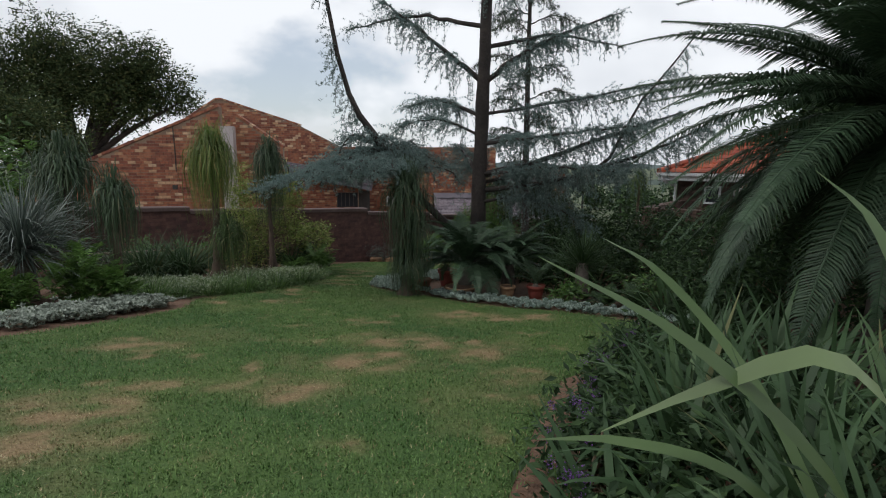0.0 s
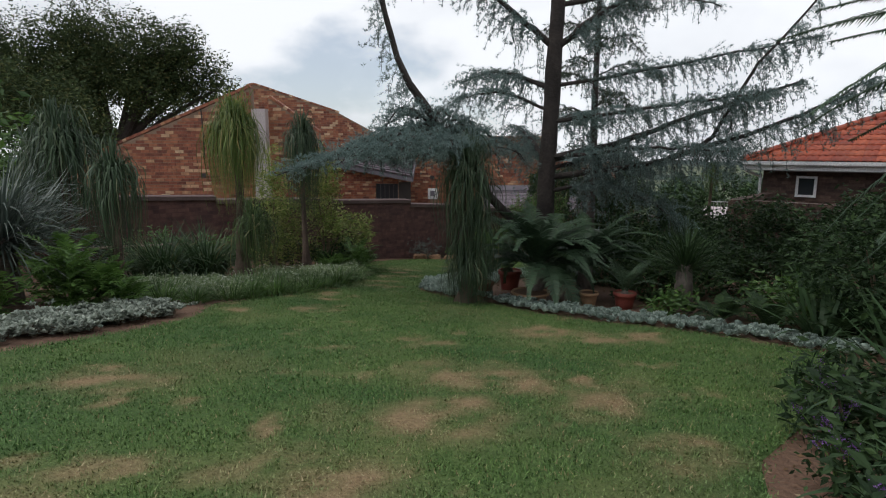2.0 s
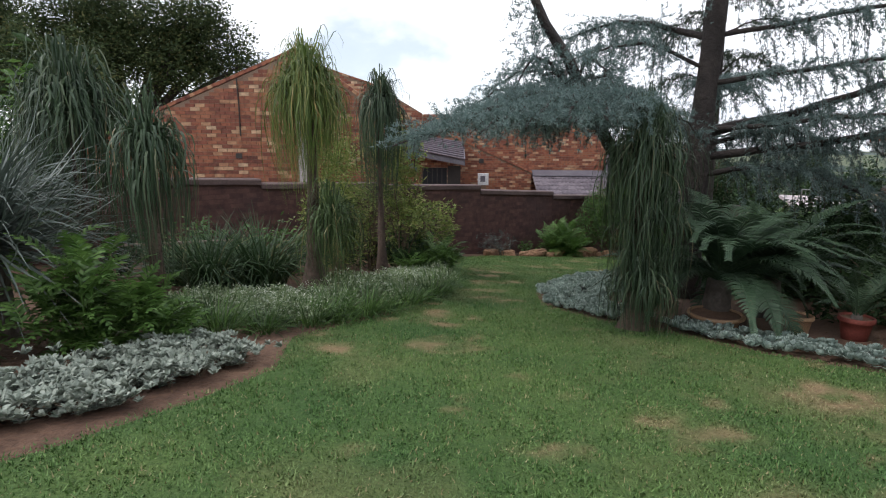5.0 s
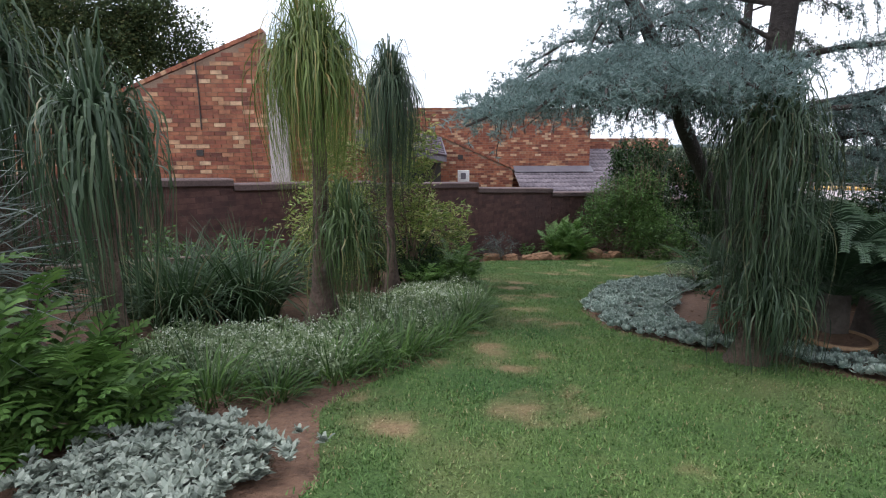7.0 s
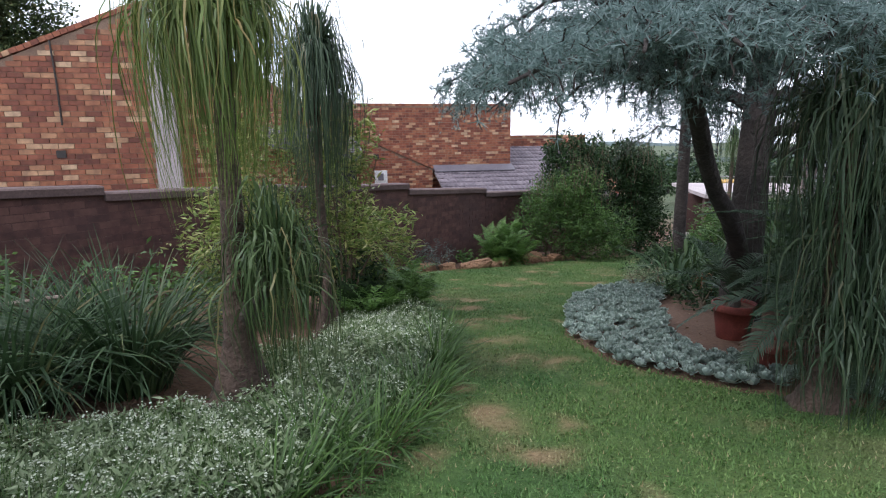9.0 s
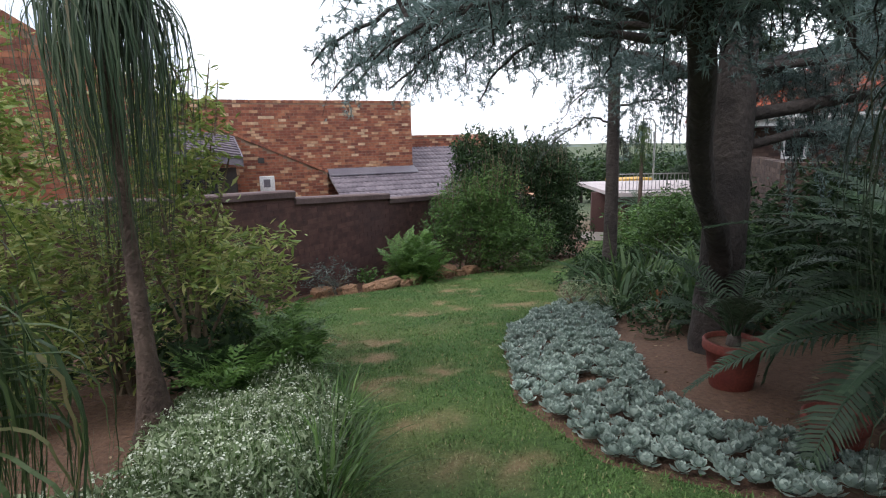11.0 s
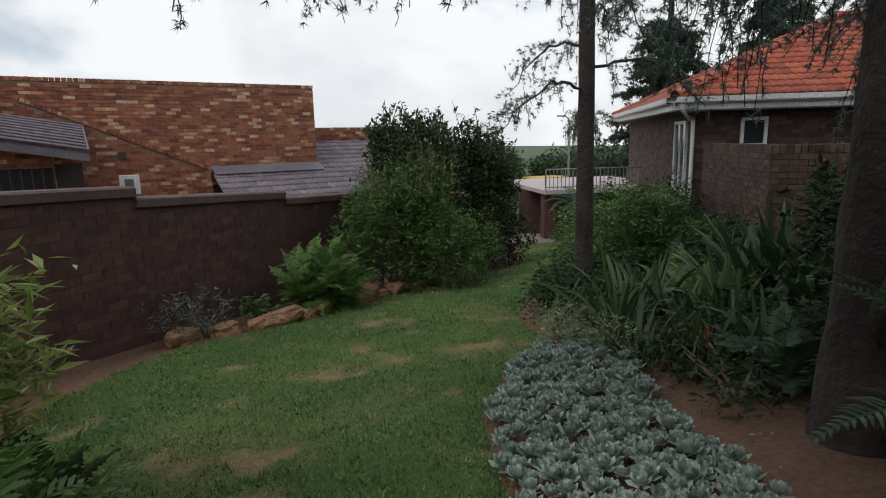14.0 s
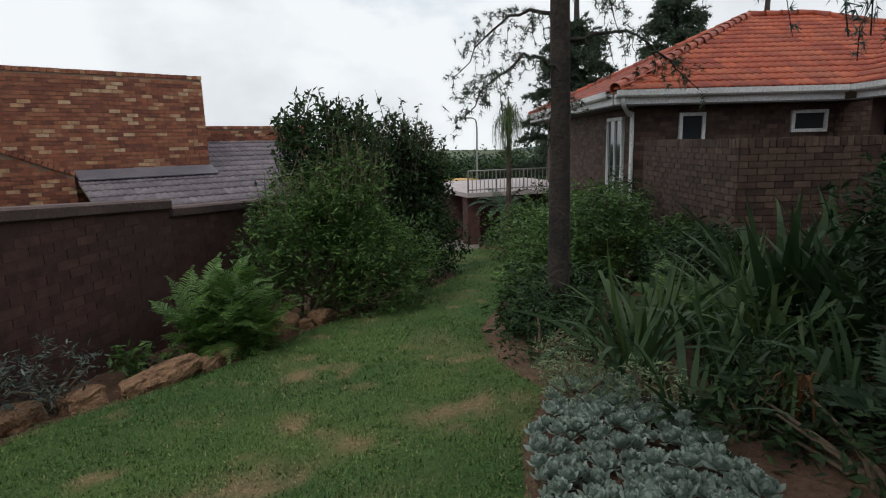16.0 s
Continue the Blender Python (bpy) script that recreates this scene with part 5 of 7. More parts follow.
# ---- left bed ----
ponytail((-4.05, 10.0), 1.6, 0.42, 0.58, 1050, M_PONY_GOLD, 0.17, "tall ponytail palm with golden-green hanging leaves and swollen foot",
         heads=[(0.27, -0.1, 0.2, -0.6, 0.46, 400)], thin=0.014)
ponytail((-3.6, 11.8), 1.56, 0.08, 0.46, 760, M_PONY_DARK, 0.1, "slender dark green ponytail palm beside the yellow shrub", thin=0.014)
ponytail((-0.6, 9.42), 0.98, -0.25, 0.6, 640, M_PONY_DARK, 0.13, "ponytail palm with leaves trailing down to the silver ground cover",
         heads=[(0.02, -0.1, -0.2, -1.0, 0.5, 480), (0.1, -0.05, 0.42, -0.6, 0.5, 240)], thin=0.0135)
ponytail((-5.85, 8.8), 1.36, 0.05, 0.62, 640, M_PONY_DARK, 0.16, "broad dark ponytail palm at the back of the bed", heads=[(-0.5, 0.25, 1.1, 0.0, 0.5, 260)], thin=0.02)
ponytail((-4.7, 8.1), 1.02, -0.05, 0.42, 460, M_PONY_DARK, 0.12, "ponytail palm with thin arching leaves beside the leafy shrub", thin=0.016)
ponytail((7.3, 21.2), 0.75, -0.35, 0.45, 320, M_PONY, 0.14, "distant ponytail palm by the raised deck")

spike = strap_plant("grey_yucca", (-5.8, 7.7), 900, (0.85, 1.25), (-30, 85), (-42, 74), (0.012, 0.021), 0.06, M_YUCCA, "grey-green spiky yucca with a dense ball of thin leaves", "yucca", dz=0.75)
part("trunk", Geo().add(*tube([(0, 0, -0.8), (0, 0, -0.3), (0, 0, 0.05)], [0.16, 0.13, 0.12], 12, 0.06)), M_BARK_2, spike, smooth=True)
strap_plant("grey_yucca", (-6.3, 6.75), 620, (0.7, 1.15), (-25, 85), (-40, 72), (0.01, 0.018), 0.06, M_YUCCA, "second grey spiky yucca at the lawn's edge", "yucca", dz=0.45)
for x, y, h, w, n, lb in ((-4.95, 7.55, 0.98, 0.85, 17, "bright green leafy shrub with feathered leaves"), (-4.6, 7.75, 0.66, 0.55, 9, "smaller bright green leafy shrub beside the silver border"), (-5.5, 6.95, 0.6, 0.6, 10, "light green leafy shrub among yuccas")):
    pinnate_shrub("leafy_shrub", (x, y), h, w, n, M_BRIGHT, lb, "shrub", "feather-leaved shrubs", leaf_len=0.34, leaflet=0.115, leaflet_w=0.03, pairs=8)
bush("broad_leaf_shrub", (-7.9, 9.9), float(ground_z(-7.9, 9.9)), [(0, 0, 1.2, 1.2, 1.0, 1.2), (0.6, -0.5, 1.9, 0.8, 0.7, 0.8), (-0.8, 0.2, 1.8, 0.9, 0.8, 1.0)], 2600, 0.16, M_GREEN, "large broad-leaved green shrub against the wall", stems=10)
bush("dark_shrub", (-9.6, 12.2), float(ground_z(-9.6, 12.2)), [(0, 0, 1.2, 1.5, 1.2, 1.3), (0.3, -0.8, 1.0, 1.2, 1.0, 1.2)], 2200, 0.15, M_DEEP, "dark dense shrub in the corner of the bed", stems=8)
for x, y, n, L0 in ((-4.85, 10.5, 460, 1.1), (-5.35, 10.15, 420, 1.0), (-5.35, 11.0, 260, 0.9), (-5.95, 10.6, 240, 0.8)):
    strap_plant("strappy_clump", (x, y), n, (L0 * 0.7, L0 * 1.15), (56, 89), (-55, 55), (0.011, 0.02), 0.24, M_STRAP, "dark green strappy grass clump with arching leaves", "grass clump", "strappy clumps")
for k, (x, y) in enumerate([(-4.35, 8.3), (-4.0, 8.42), (-3.72, 8.78), (-3.48, 8.98), (-3.3, 9.3), (-3.12, 9.6), (-2.98, 9.95), (-2.88, 10.3), (-2.76, 10.7), (-2.68, 11.1), (-2.62, 11.5), (-4.6, 8.15), (-3.6, 9.2), (-3.2, 9.95)]):
    L0 = (0.5, 0.32, 0.44, 0.3)[k % 4]
    strap_plant("edging_grass", (x, y), 150, (L0 * 0.5, L0 * 1.1), (35, 88), (-50, 60), (0.007, 0.012), 0.14, M_GREEN, "tufted green edging grass beside the lawn", "grass clump", "edging grass")


def flower_cushion(label, seed_n=150):
    th_ = thing("flower_cushion", (0, 0, -50), label, "ground cover", "white flower cushions")
    n = seed_n
    az, r = RNG.uniform(0, 6.28, n), 0.26 * np.sqrt(RNG.uniform(0, 1, n))
    top = np.stack([r * np.cos(az), r * np.sin(az), 0.24 - 1.6 * r * r + RNG.normal(0, 0.035, n)], -1)
    base = top * np.array([0.6, 0.6, 0.0])
    st = Geo().add(*strips(np.stack([base, (base + top) / 2 + RNG.normal(0, 0.01, (n, 3)), top], 1), np.full((n, 3), 0.003), np.tile([[[1.0, 0.2, 0]]], (n, 1, 1))))
    tagged(part("branching", st, M_GREEN, th_), kind="stuff")
    q = np.repeat(top, 9, 0) * np.array([1, 1, 0.82]) + RNG.normal(0, 0.028, (n * 9, 3)) - np.array([0, 0, 0.03])
    tagged(part("foliage", Geo().add(*leaf_quads(q, np.full(len(q), 0.05), 1.0, 0.32)), M_SILVER_GREEN, th_), kind="stuff")
    w = np.repeat(top[: int(n * 0.2)], 7, 0) + RNG.normal(0, 0.012, (int(n * 0.2) * 7, 3)) + np.array([0, 0, 0.012])
    tagged(part("blossom", Geo().add(*leaf_quads(w, np.full(len(w), 0.013), 0.3, 0.9)), M_FLOWER, th_, "tiny white flowers"), kind="stuff")
    return th_


M_SILVER_GREEN = leaf("grey_green_leaf", [(0.0, (0.13, 0.18, 0.095)), (0.6, (0.24, 0.3, 0.17)), (1.0, (0.38, 0.44, 0.29))], 0.65, 0.25, 0.2)
cushion = flower_cushion("low grey-green cushion plant covered in tiny white flowers")
COVER = [(-4.9, 8.7), (-4.3, 8.5), (-3.75, 9.0), (-3.3, 9.75), (-2.95, 10.6), (-2.6, 11.4), (-2.62, 12.1), (-3.3, 12.4), (-3.5, 11.2), (-3.7, 10.9), (-4.5, 9.6), (-5.0, 9.4)]
made = 0
for _ in range(4000):
    x, y = RNG.uniform(-5.1, -2.7), RNG.uniform(8.4, 12.5)
    if not inside(np.array(x), np.array(y), COVER) or math.hypot(x + 4.05, y - 10.0) < 0.45 or math.hypot(x + 3.62, y - 11.8) < 0.2:
        continue
    s_ = RNG.uniform(0.7, 1.15)
    if made == 0:
        cushion.matrix_basis = pose(*on_ground(x, y, -0.02), 0, 0, RNG.uniform(0, 360))
    else:
        ob = copy_thing(cushion, pose(*on_ground(x, y, -0.02), RNG.uniform(-6, 6), RNG.uniform(-6, 6), RNG.uniform(0, 360)))
        ob.scale = (s_, s_, s_ * RNG.uniform(0.8, 1.1))
    made += 1
    if made >= 112:
        break


def silver_clump():
    th_ = thing("silver_plant", (0, 0, -50), "low silver-grey felted foliage plant edging the lawn", "ground cover", "silver border")
    g = Geo()
    for _ in range(22):
        o = np.array([RNG.normal(0, 0.075), RNG.normal(0, 0.075), RNG.uniform(0.02, 0.11)])
        v, f = blade_clump(13, (0.03, 0.06), (5, 85), (-25, 60), (0.016, 0.026), 0.008, 4)
        g.add(v + o, f)
    tagged(part("foliage", g, M_SILVER, th_), kind="stuff")
    st = Geo()
    for _ in range(5):
        st.add(*tube([(0, 0, -0.02), (RNG.normal(0, 0.03), RNG.normal(0, 0.03), 0.05), (RNG.normal(0, 0.07), RNG.normal(0, 0.07), 0.09)], [0.006, 0.005, 0.004], 5))
    tagged(part("branching", st, M_STEM, th_), kind="stuff")
    return th_


silver = silver_clump()
line_ = bend([(-6.2, 4.95, 0), (-5.3, 5.4, 0), (-4.72, 5.95, 0), (-4.42, 6.5, 0), (-4.2, 7.1, 0), (-3.98, 7.65, 0)], 60)[:, :2]
for k in range(150):
    p = line_[RNG.integers(60)] + RNG.normal(0, 0.01, 2) + np.array([-0.75, 0.4]) * RNG.uniform(-0.34, 0.45)
    m_ = pose(*on_ground(p[0], p[1], 0), RNG.uniform(-8, 8), RNG.uniform(-8, 8), RNG.uniform(0, 360))
    if k == 0:
        silver.matrix_basis = m_
    else:
        ob = copy_thing(silver, m_)
        ob.scale = (RNG.uniform(0.75, 1.2),) * 3

bush("yellow_shrub", (-3.98, 12.85), float(ground_z(-3.98, 12.85)), [(0, 0, 1.55, 0.62, 0.62, 0.75), (0.1, 0, 0.8, 0.7, 0.62, 0.7), (-0.5, -0.2, 0.9, 0.6, 0.5, 0.75), (0.25, 0.05, 2.0, 0.35, 0.35, 0.45)], 6200, 0.08, M_YELLOW, "tall yellow-green variegated shrub with fine leaves", stems=10, aspect=0.28, clump=8)
bush("yellow_shrub", (-4.35, 12.2), float(ground_z(-4.35, 12.2)), [(0, 0, 1.3, 0.34, 0.34, 0.8), (0.05, 0, 2.0, 0.26, 0.26, 0.5), (-0.1, 0, 0.7, 0.45, 0.4, 0.6)], 3200, 0.085, M_YELLOW, "narrow yellow-green shrub between the ponytail palms", stems=8, aspect=0.28, clump=8)
bush("yellow_shrub", (-3.42, 12.6), float(ground_z(-3.42, 12.6)), [(0, 0, 1.35, 0.32, 0.3, 0.5), (0.05, -0.1, 1.85, 0.3, 0.28, 0.4), (0.18, -0.2, 0.95, 0.22, 0.2, 0.2)], 2400, 0.085, M_YELLOW, "upright yellow-green shrub behind the slender palm", stems=9, aspect=0.28, clump=8, shoots=25, shoot_len=0.3)
bush("variegated_shrub", (-3.15, 13.25), float(ground_z(-3.15, 13.25)), [(0, 0, 0.75, 0.5, 0.45, 0.4), (0.25, -0.2, 0.95, 0.3, 0.3, 0.25)], 1500, 0.11, M_YELLOW, "low variegated shrub with cream-edged drooping leaves", aspect=0.22, clump=10)
bush("leafy_shrub", (-3.45, 12.75), float(ground_z(-3.45, 12.75)), [(0, 0, 0.35, 0.4, 0.35, 0.35)], 800, 0.09, M_DEEP, "dark leafy shrub under the variegated one")
for x, y, h, mt in ((-3.25, 12.35, 0.6, M_DEEP), (-2.85, 13.2, 0.5, M_DEEP)):
    feather_plant("fern", (x, y), float(ground_z(x, y)), 9, (h * 0.75, h * 1.1), (55, 86), (20, 60), 20, 0.17, 0.03, mt, "green fern at the end of the flower bed", "fern", "ferns", rachis=0.006, angle=50, vee=0.1)
for x, y, mt, n, lb in ((-5.3, 12.0, M_GREEN, 1100, "low green shrub beside the wall"), (-6.6, 11.9, M_GREEN, 1000, "low green shrub beside the railing"), (-4.6, 13.3, M_DEEP, 1000, "dark low shrub beside the wall"), (-3.75, 14.7, M_DEEP, 900, "dark low shrub beside the wall"), (-7.3, 10.9, M_DEEP, 1000, "dark shrub behind the railing")):
    bush("low_shrub", (x, y), float(ground_z(x, y)), [(0, 0, 0.35, 0.55, 0.5, 0.4), (0.3, 0.1, 0.3, 0.4, 0.4, 0.35)], n, 0.09, mt, lb, group="low shrubs")

# ---- wall border: fern, shrubs, stones ----
pinnate_shrub("feathery_palm", (-0.28, 17.55), 0.98, 1.0, 28, M_BRIGHT, "bright green bushy palm with fine feathered fronds against the wall", "palm", leaf_len=0.5, leaflet=0.13, leaflet_w=0.017, pairs=17, low=0.2)
bush("grey_shrub", (-1.75, 16.95), float(ground_z(-1.75, 16.95)), [(0, 0, 0.28, 0.34, 0.3, 0.3), (-0.25, -0.1, 0.25, 0.28, 0.26, 0.26)], 900, 0.06, M_YUCCA, "small grey-green shrub at the wall's foot", aspect=0.25)
bush("small_plant", (-1.15, 17.3), float(ground_z(-1.15, 17.3)), [(0, 0, 0.14, 0.18, 0.16, 0.16)], 220, 0.09, M_GREEN, "small leafy green plant at the wall's foot", "plant", stems=3)
bush("small_plant", (-0.75, 17.45), float(ground_z(-0.75, 17.45)), [(0, 0, 0.12, 0.14, 0.14, 0.14)], 140, 0.07, M_GREEN, "small leafy green plant at the wall's foot", "plant", stems=3)
bush("flowering_shrub", (1.25, 18.35), float(ground_z(1.25, 18.35)), [(0, 0, 0.75, 0.85, 0.7, 0.75), (0.55, -0.35, 0.5, 0.75, 0.6, 0.55), (-0.45, 0.05, 1.1, 0.6, 0.55, 0.6), (0.3, 0, 1.5, 0.6, 0.55, 0.5), (-0.75, 0.1, 0.7, 0.45, 0.4, 0.5), (1.2, 0.1, 0.6, 0.6, 0.5, 0.6)], 15000, 0.075, M_GREEN, "large rounded green shrub spilling over the stones", stems=16, clump=9, aspect=0.3, shoots=60, shoot_len=0.35)
bush("bright_shrub", (0.95, 18.45), float(ground_z(0.95, 18.45)), [(0, -0.1, 1.25, 0.6, 0.5, 0.45), (0.5, -0.25, 1.45, 0.5, 0.4, 0.35), (0.7, -0.45, 0.95, 0.5, 0.4, 0.4)], 5200, 0.075, M_BRIGHT, "fresh bright green growth on top of the shrub", stems=6, clump=9, aspect=0.28, shoots=50, shoot_len=0.3)
bush("tall_shrub", (1.75, 19.2), float(ground_z(1.75, 19.2)), [(0, 0, 1.7, 0.75, 0.7, 1.0), (-0.35, 0, 2.2, 0.35, 0.32, 0.5), (0.15, 0, 2.3, 0.22, 0.22, 0.4), (0.5, 0.1, 2.2, 0.4, 0.35, 0.5)], 6200, 0.1, M_DEEP, "tall dark glossy shrub with upright shoots", stems=12, flat=1.2, clump=8, shoots=60, shoot_len=0.28)
bush("tall_shrub", (3.3, 20.0), float(ground_z(3.3, 20.0)), [(0, 0, 1.5, 0.75, 0.7, 1.0), (0.2, 0, 2.35, 0.3, 0.3, 0.5), (-0.4, 0, 2.2, 0.3, 0.3, 0.45), (0.55, 0, 1.2, 0.5, 0.5, 0.8)], 5200, 0.1, M_DEEP, "tall dark glossy shrub beside the lawn path", stems=12, flat=1.2, clump=8, shoots=70, shoot_len=0.45)
bush("tall_shrub", (4.15, 20.35), float(ground_z(4.15, 20.35)), [(0, 0, 1.2, 0.65, 0.6, 1.0), (0.15, 0, 1.95, 0.4, 0.36, 0.5), (0.3, -0.2, 0.6, 0.5, 0.5, 0.55)], 4800, 0.1, M_DEEP, "dark glossy shrub at the bend of the lawn", stems=10, flat=1.2, clump=8, shoots=40, shoot_len=0.35)
bush("low_shrub", (3.3, 19.35), float(ground_z(3.3, 19.35)), [(0, 0, 0.35, 0.5, 0.4, 0.4)], 900, 0.08, M_DEEP, "dark low shrub beside the lawn path", group="low shrubs")


def stone(at, size, turn, sink=0.3):
    """A weathered boulder: a knocked-about block."""
    bm = bmesh.new()
    bmesh.ops.create_icosphere(bm, subdivisions=3, radius=1.0)
    seed = RNG.uniform(0, 50)
    for v in bm.verts:
        d = v.co.normalized()
        q = Vector((d.x + seed, d.y, d.z))
        k = 0.8 + 0.3 * noise.noise(q * 1.3) + 0.12 * noise.noise(q * 4.1)
        c_ = Vector([math.copysign(abs(a) ** 0.6, a) for a in d])
        v.co = Vector((c_.x * size[0], c_.y * size[1], c_.z * size[2])) * k
    me = bpy.data.meshes.new("border_stone")
    bm.to_mesh(me)
    bm.free()
    me.materials.append(M_STONE)
    ob = new("border_stone", me)
    ob.matrix_basis = pose(*on_ground(at[0], at[1], size[2] * (1 - sink) - 0.01), RNG.uniform(-8, 8), RNG.uniform(-8, 8), turn)
    return tagged(ob, "rough orange-brown garden stone edging the bed", "stone", "border stones")


for k, (x, y) in enumerate([(-1.2, 16.95), (-0.95, 17.0), (-0.62, 17.12), (-0.4, 17.32), (-0.1, 17.55), (0.15, 17.72), (0.42, 17.95), (0.72, 18.02), (1.02, 18.12), (1.4, 18.22), (-1.6, 16.85), (0.3, 18.05), (0.62, 18.2), (-2.0, 16.75)]):
    b = (0.17, 0.24, 0.14, 0.2, 0.13)[k % 5]
    stone((x, y), (b * 1.2, b * 0.7, b * 0.55), 35 + RNG.uniform(-25, 25))
for k in range(26):
    x = RNG.uniform(-2.0, 0.3)
    y = 17.02 + (x + 1.0) * 0.55 + RNG.uniform(-0.05, 0.35)
    b = RNG.uniform(0.015, 0.04)
    ob = stone((x, y), (b, b * 0.8, b * 0.6), RNG.uniform(0, 360))
    tagged(ob, "small loose stone on the soil", "stone", "loose stones")

# ---- right bed ----
def pot(at, r, h, material, label, dz=0.0):
    th_ = thing("plant_pot", on_ground(*at, dz), label, "pot", "plant pots")
    prof = [(0.70, 0.0), (0.74, 0.02), (0.86, 0.45), (0.95, 0.8), (1.06, 0.8), (1.08, 0.84), (1.07, 0.98), (1.03, 1.0), (0.95, 1.0), (0.92, 0.9), (0.0, 0.9)]
    m = 28
    a = np.linspace(0, 6.28318, m, endpoint=False)
    v = np.array([[r * q * math.cos(t), r * q * math.sin(t), h * z] for q, z in prof for t in a])
    f = np.array([[k * m + j, k * m + (j + 1) % m, (k + 1) * m + (j + 1) % m, (k + 1) * m + j] for k in range(len(prof) - 1) for j in range(m)])
    part("body", Geo().add(v[: 10 * m], f[: 9 * m]), material, th_, smooth=True)
    part("soil", Geo().add(*prism([(r * 0.92 * math.cos(t), r * 0.92 * math.sin(t)) for t in a], h * 0.84, h * 0.9)), M_SOIL, th_)
    return th_


pot((0.1, 11.15), 0.185, 0.34, M_TERRA, "terracotta red pot holding a young cycad")
feather_plant("potted_cycad", (0.1, 11.15), on_ground(0.1, 11.15)[2] + 0.3, 9, (0.7, 1.0), (40, 82), (45, 95), 30, 0.17, 0.016, M_FROND, "young cycad with arching fronds in a red pot", "cycad", stem=0.08, stem_r=0.05, rachis=0.008)
pot((1.62, 9.6), 0.15, 0.24, M_TERRA, "small terracotta red pot under the palms")
pot((0.32, 9.75), 0.26, 0.17, M_TANPOT, "wide tan clay bowl under the palms")
pot((-0.35, 10.1), 0.14, 0.24, M_TERRA, "terracotta pot behind the ponytail palm")
pot((1.15, 9.75), 0.13, 0.2, M_TANPOT, "small clay pot under the palms")
feather_plant("small_cycad", (1.62, 9.6), on_ground(1.62, 9.6)[2] + 0.2, 9, (0.5, 0.7), (35, 80), (30, 80), 26, 0.13, 0.014, M_FROND, "small cycad growing in a red pot", "cycad", stem=0.06, stem_r=0.05, rachis=0.007)
feather_plant("cycad", (0.42, 9.98), on_ground(0.42, 9.98)[2], 40, (1.15, 1.6), (18, 86), (60, 120), 60, 0.22, 0.02, M_FROND, "dark cycad palm with long feathery fronds", "cycad", stem=0.5, stem_r=0.14, rachis=0.012)
feather_plant("cycad", (1.25, 10.6), on_ground(1.25, 10.6)[2], 32, (1.1, 1.5), (18, 86), (60, 120), 54, 0.2, 0.02, M_FROND, "second dark cycad palm under the cedar", "cycad", stem=0.5, stem_r=0.13, rachis=0.012)
ds = strap_plant("spiky_grass_tree", (2.4, 9.55), 420, (0.6, 0.9), (-15, 88), (-25, 75), (0.007, 0.012), 0.05, M_DEEP, "dark spiky grass tree with a round head of thin leaves", "grass tree", dz=0.65)
part("trunk", Geo().add(*tube([(0, 0, -0.7), (0, 0, -0.3), (0, 0, 0.04)], [0.14, 0.12, 0.1], 12, 0.06)), M_BARK_2, ds, smooth=True)
for x, y, rx, h, mt, n, lb in ((3.1, 11.2, 1.0, 0.9, M_DEEP, 2400, "dense dark hedge shrub under the cedar"), (4.3, 10.6, 1.0, 0.85, M_DEEP, 2400, "dense dark hedge shrub beside the grass tree"), (5.4, 10.0, 1.1, 0.9, M_DEEP, 2000, "dense dark hedge shrub in the shade"),
                            (3.5, 9.0, 0.6, 0.5, M_GREEN, 1300, "shaded green shrub behind the silver border"), (4.3, 8.2, 0.7, 0.6, M_DEEP, 1300, "shaded dark shrub behind the silver border"), (2.3, 10.5, 0.7, 0.6, M_DEEP, 1500, "dark shrub behind the grass tree"),
                            (2.05, 9.0, 0.3, 0.28, M_GREEN, 500, "small leafy plant among the pots"), (1.9, 12.3, 0.8, 0.7, M_DEEP, 1600, "dark shrub at the cedar's foot"), (5.6, 8.3, 1.0, 1.3, M_DEEP, 2200, "dark shrub in the corner of the bed"), (3.0, 12.6, 1.0, 1.4, M_DEEP, 7000, "tall dark hedge shrub beneath the cedar"), (4.4, 12.0, 1.0, 1.45, M_DEEP, 7000, "tall dark hedge shrub in the shade"), (5.6, 11.3, 1.0, 1.5, M_DEEP, 6500, "tall dark hedge shrub near the yard wall"), (3.9, 14.9, 0.7, 0.75, M_DEEP, 1600, "dark shrub behind the strelitzias")):
    bush("shade_shrub", (x, y), float(ground_z(x, y)), [(0, 0, h * 0.55, rx, rx * 0.85, h * 0.6), (rx * 0.4, 0.1, h * 0.8, rx * 0.5, rx * 0.5, h * 0.4)], n, 0.1, mt, lb, group="shade shrubs", stems=8)
for x, y, h in ((3.0, 8.4, 0.6), (3.6, 8.0, 0.6), (2.7, 9.0, 0.55)):
    feather_plant("fern", (x, y), float(ground_z(x, y)), 11, (h * 0.8, h * 1.2), (25, 80), (30, 80), 22, 0.15, 0.026, M_DEEP, "dark shaded fern behind the silver border", "fern", "ferns", rachis=0.006)
# succulent border
def rosette(n, r):
    g = Geo()
    k = np.arange(n)
    az = k * 2.39996
    el = np.radians(8 + 72 * (k / n) ** 0.8)
    lg = r * (1.05 - 0.55 * k / n)
    b = np.stack([0.01 * np.cos(az), 0.01 * np.sin(az), 0.02 + 0.03 * k / n], -1)
    c = arcs(b, az, lg, el, el + 0.45, 4)
    w = (r * 0.62 * (1 - 0.35 * k / n))[:, None] * np.array([[0.45, 0.9, 1.0, 0.12]])
    sd = np.stack([-np.sin(az), np.cos(az), np.zeros(n)], -1)[:, None]
    v, f = strips(c, w, sd)
    return g.add(v, f)


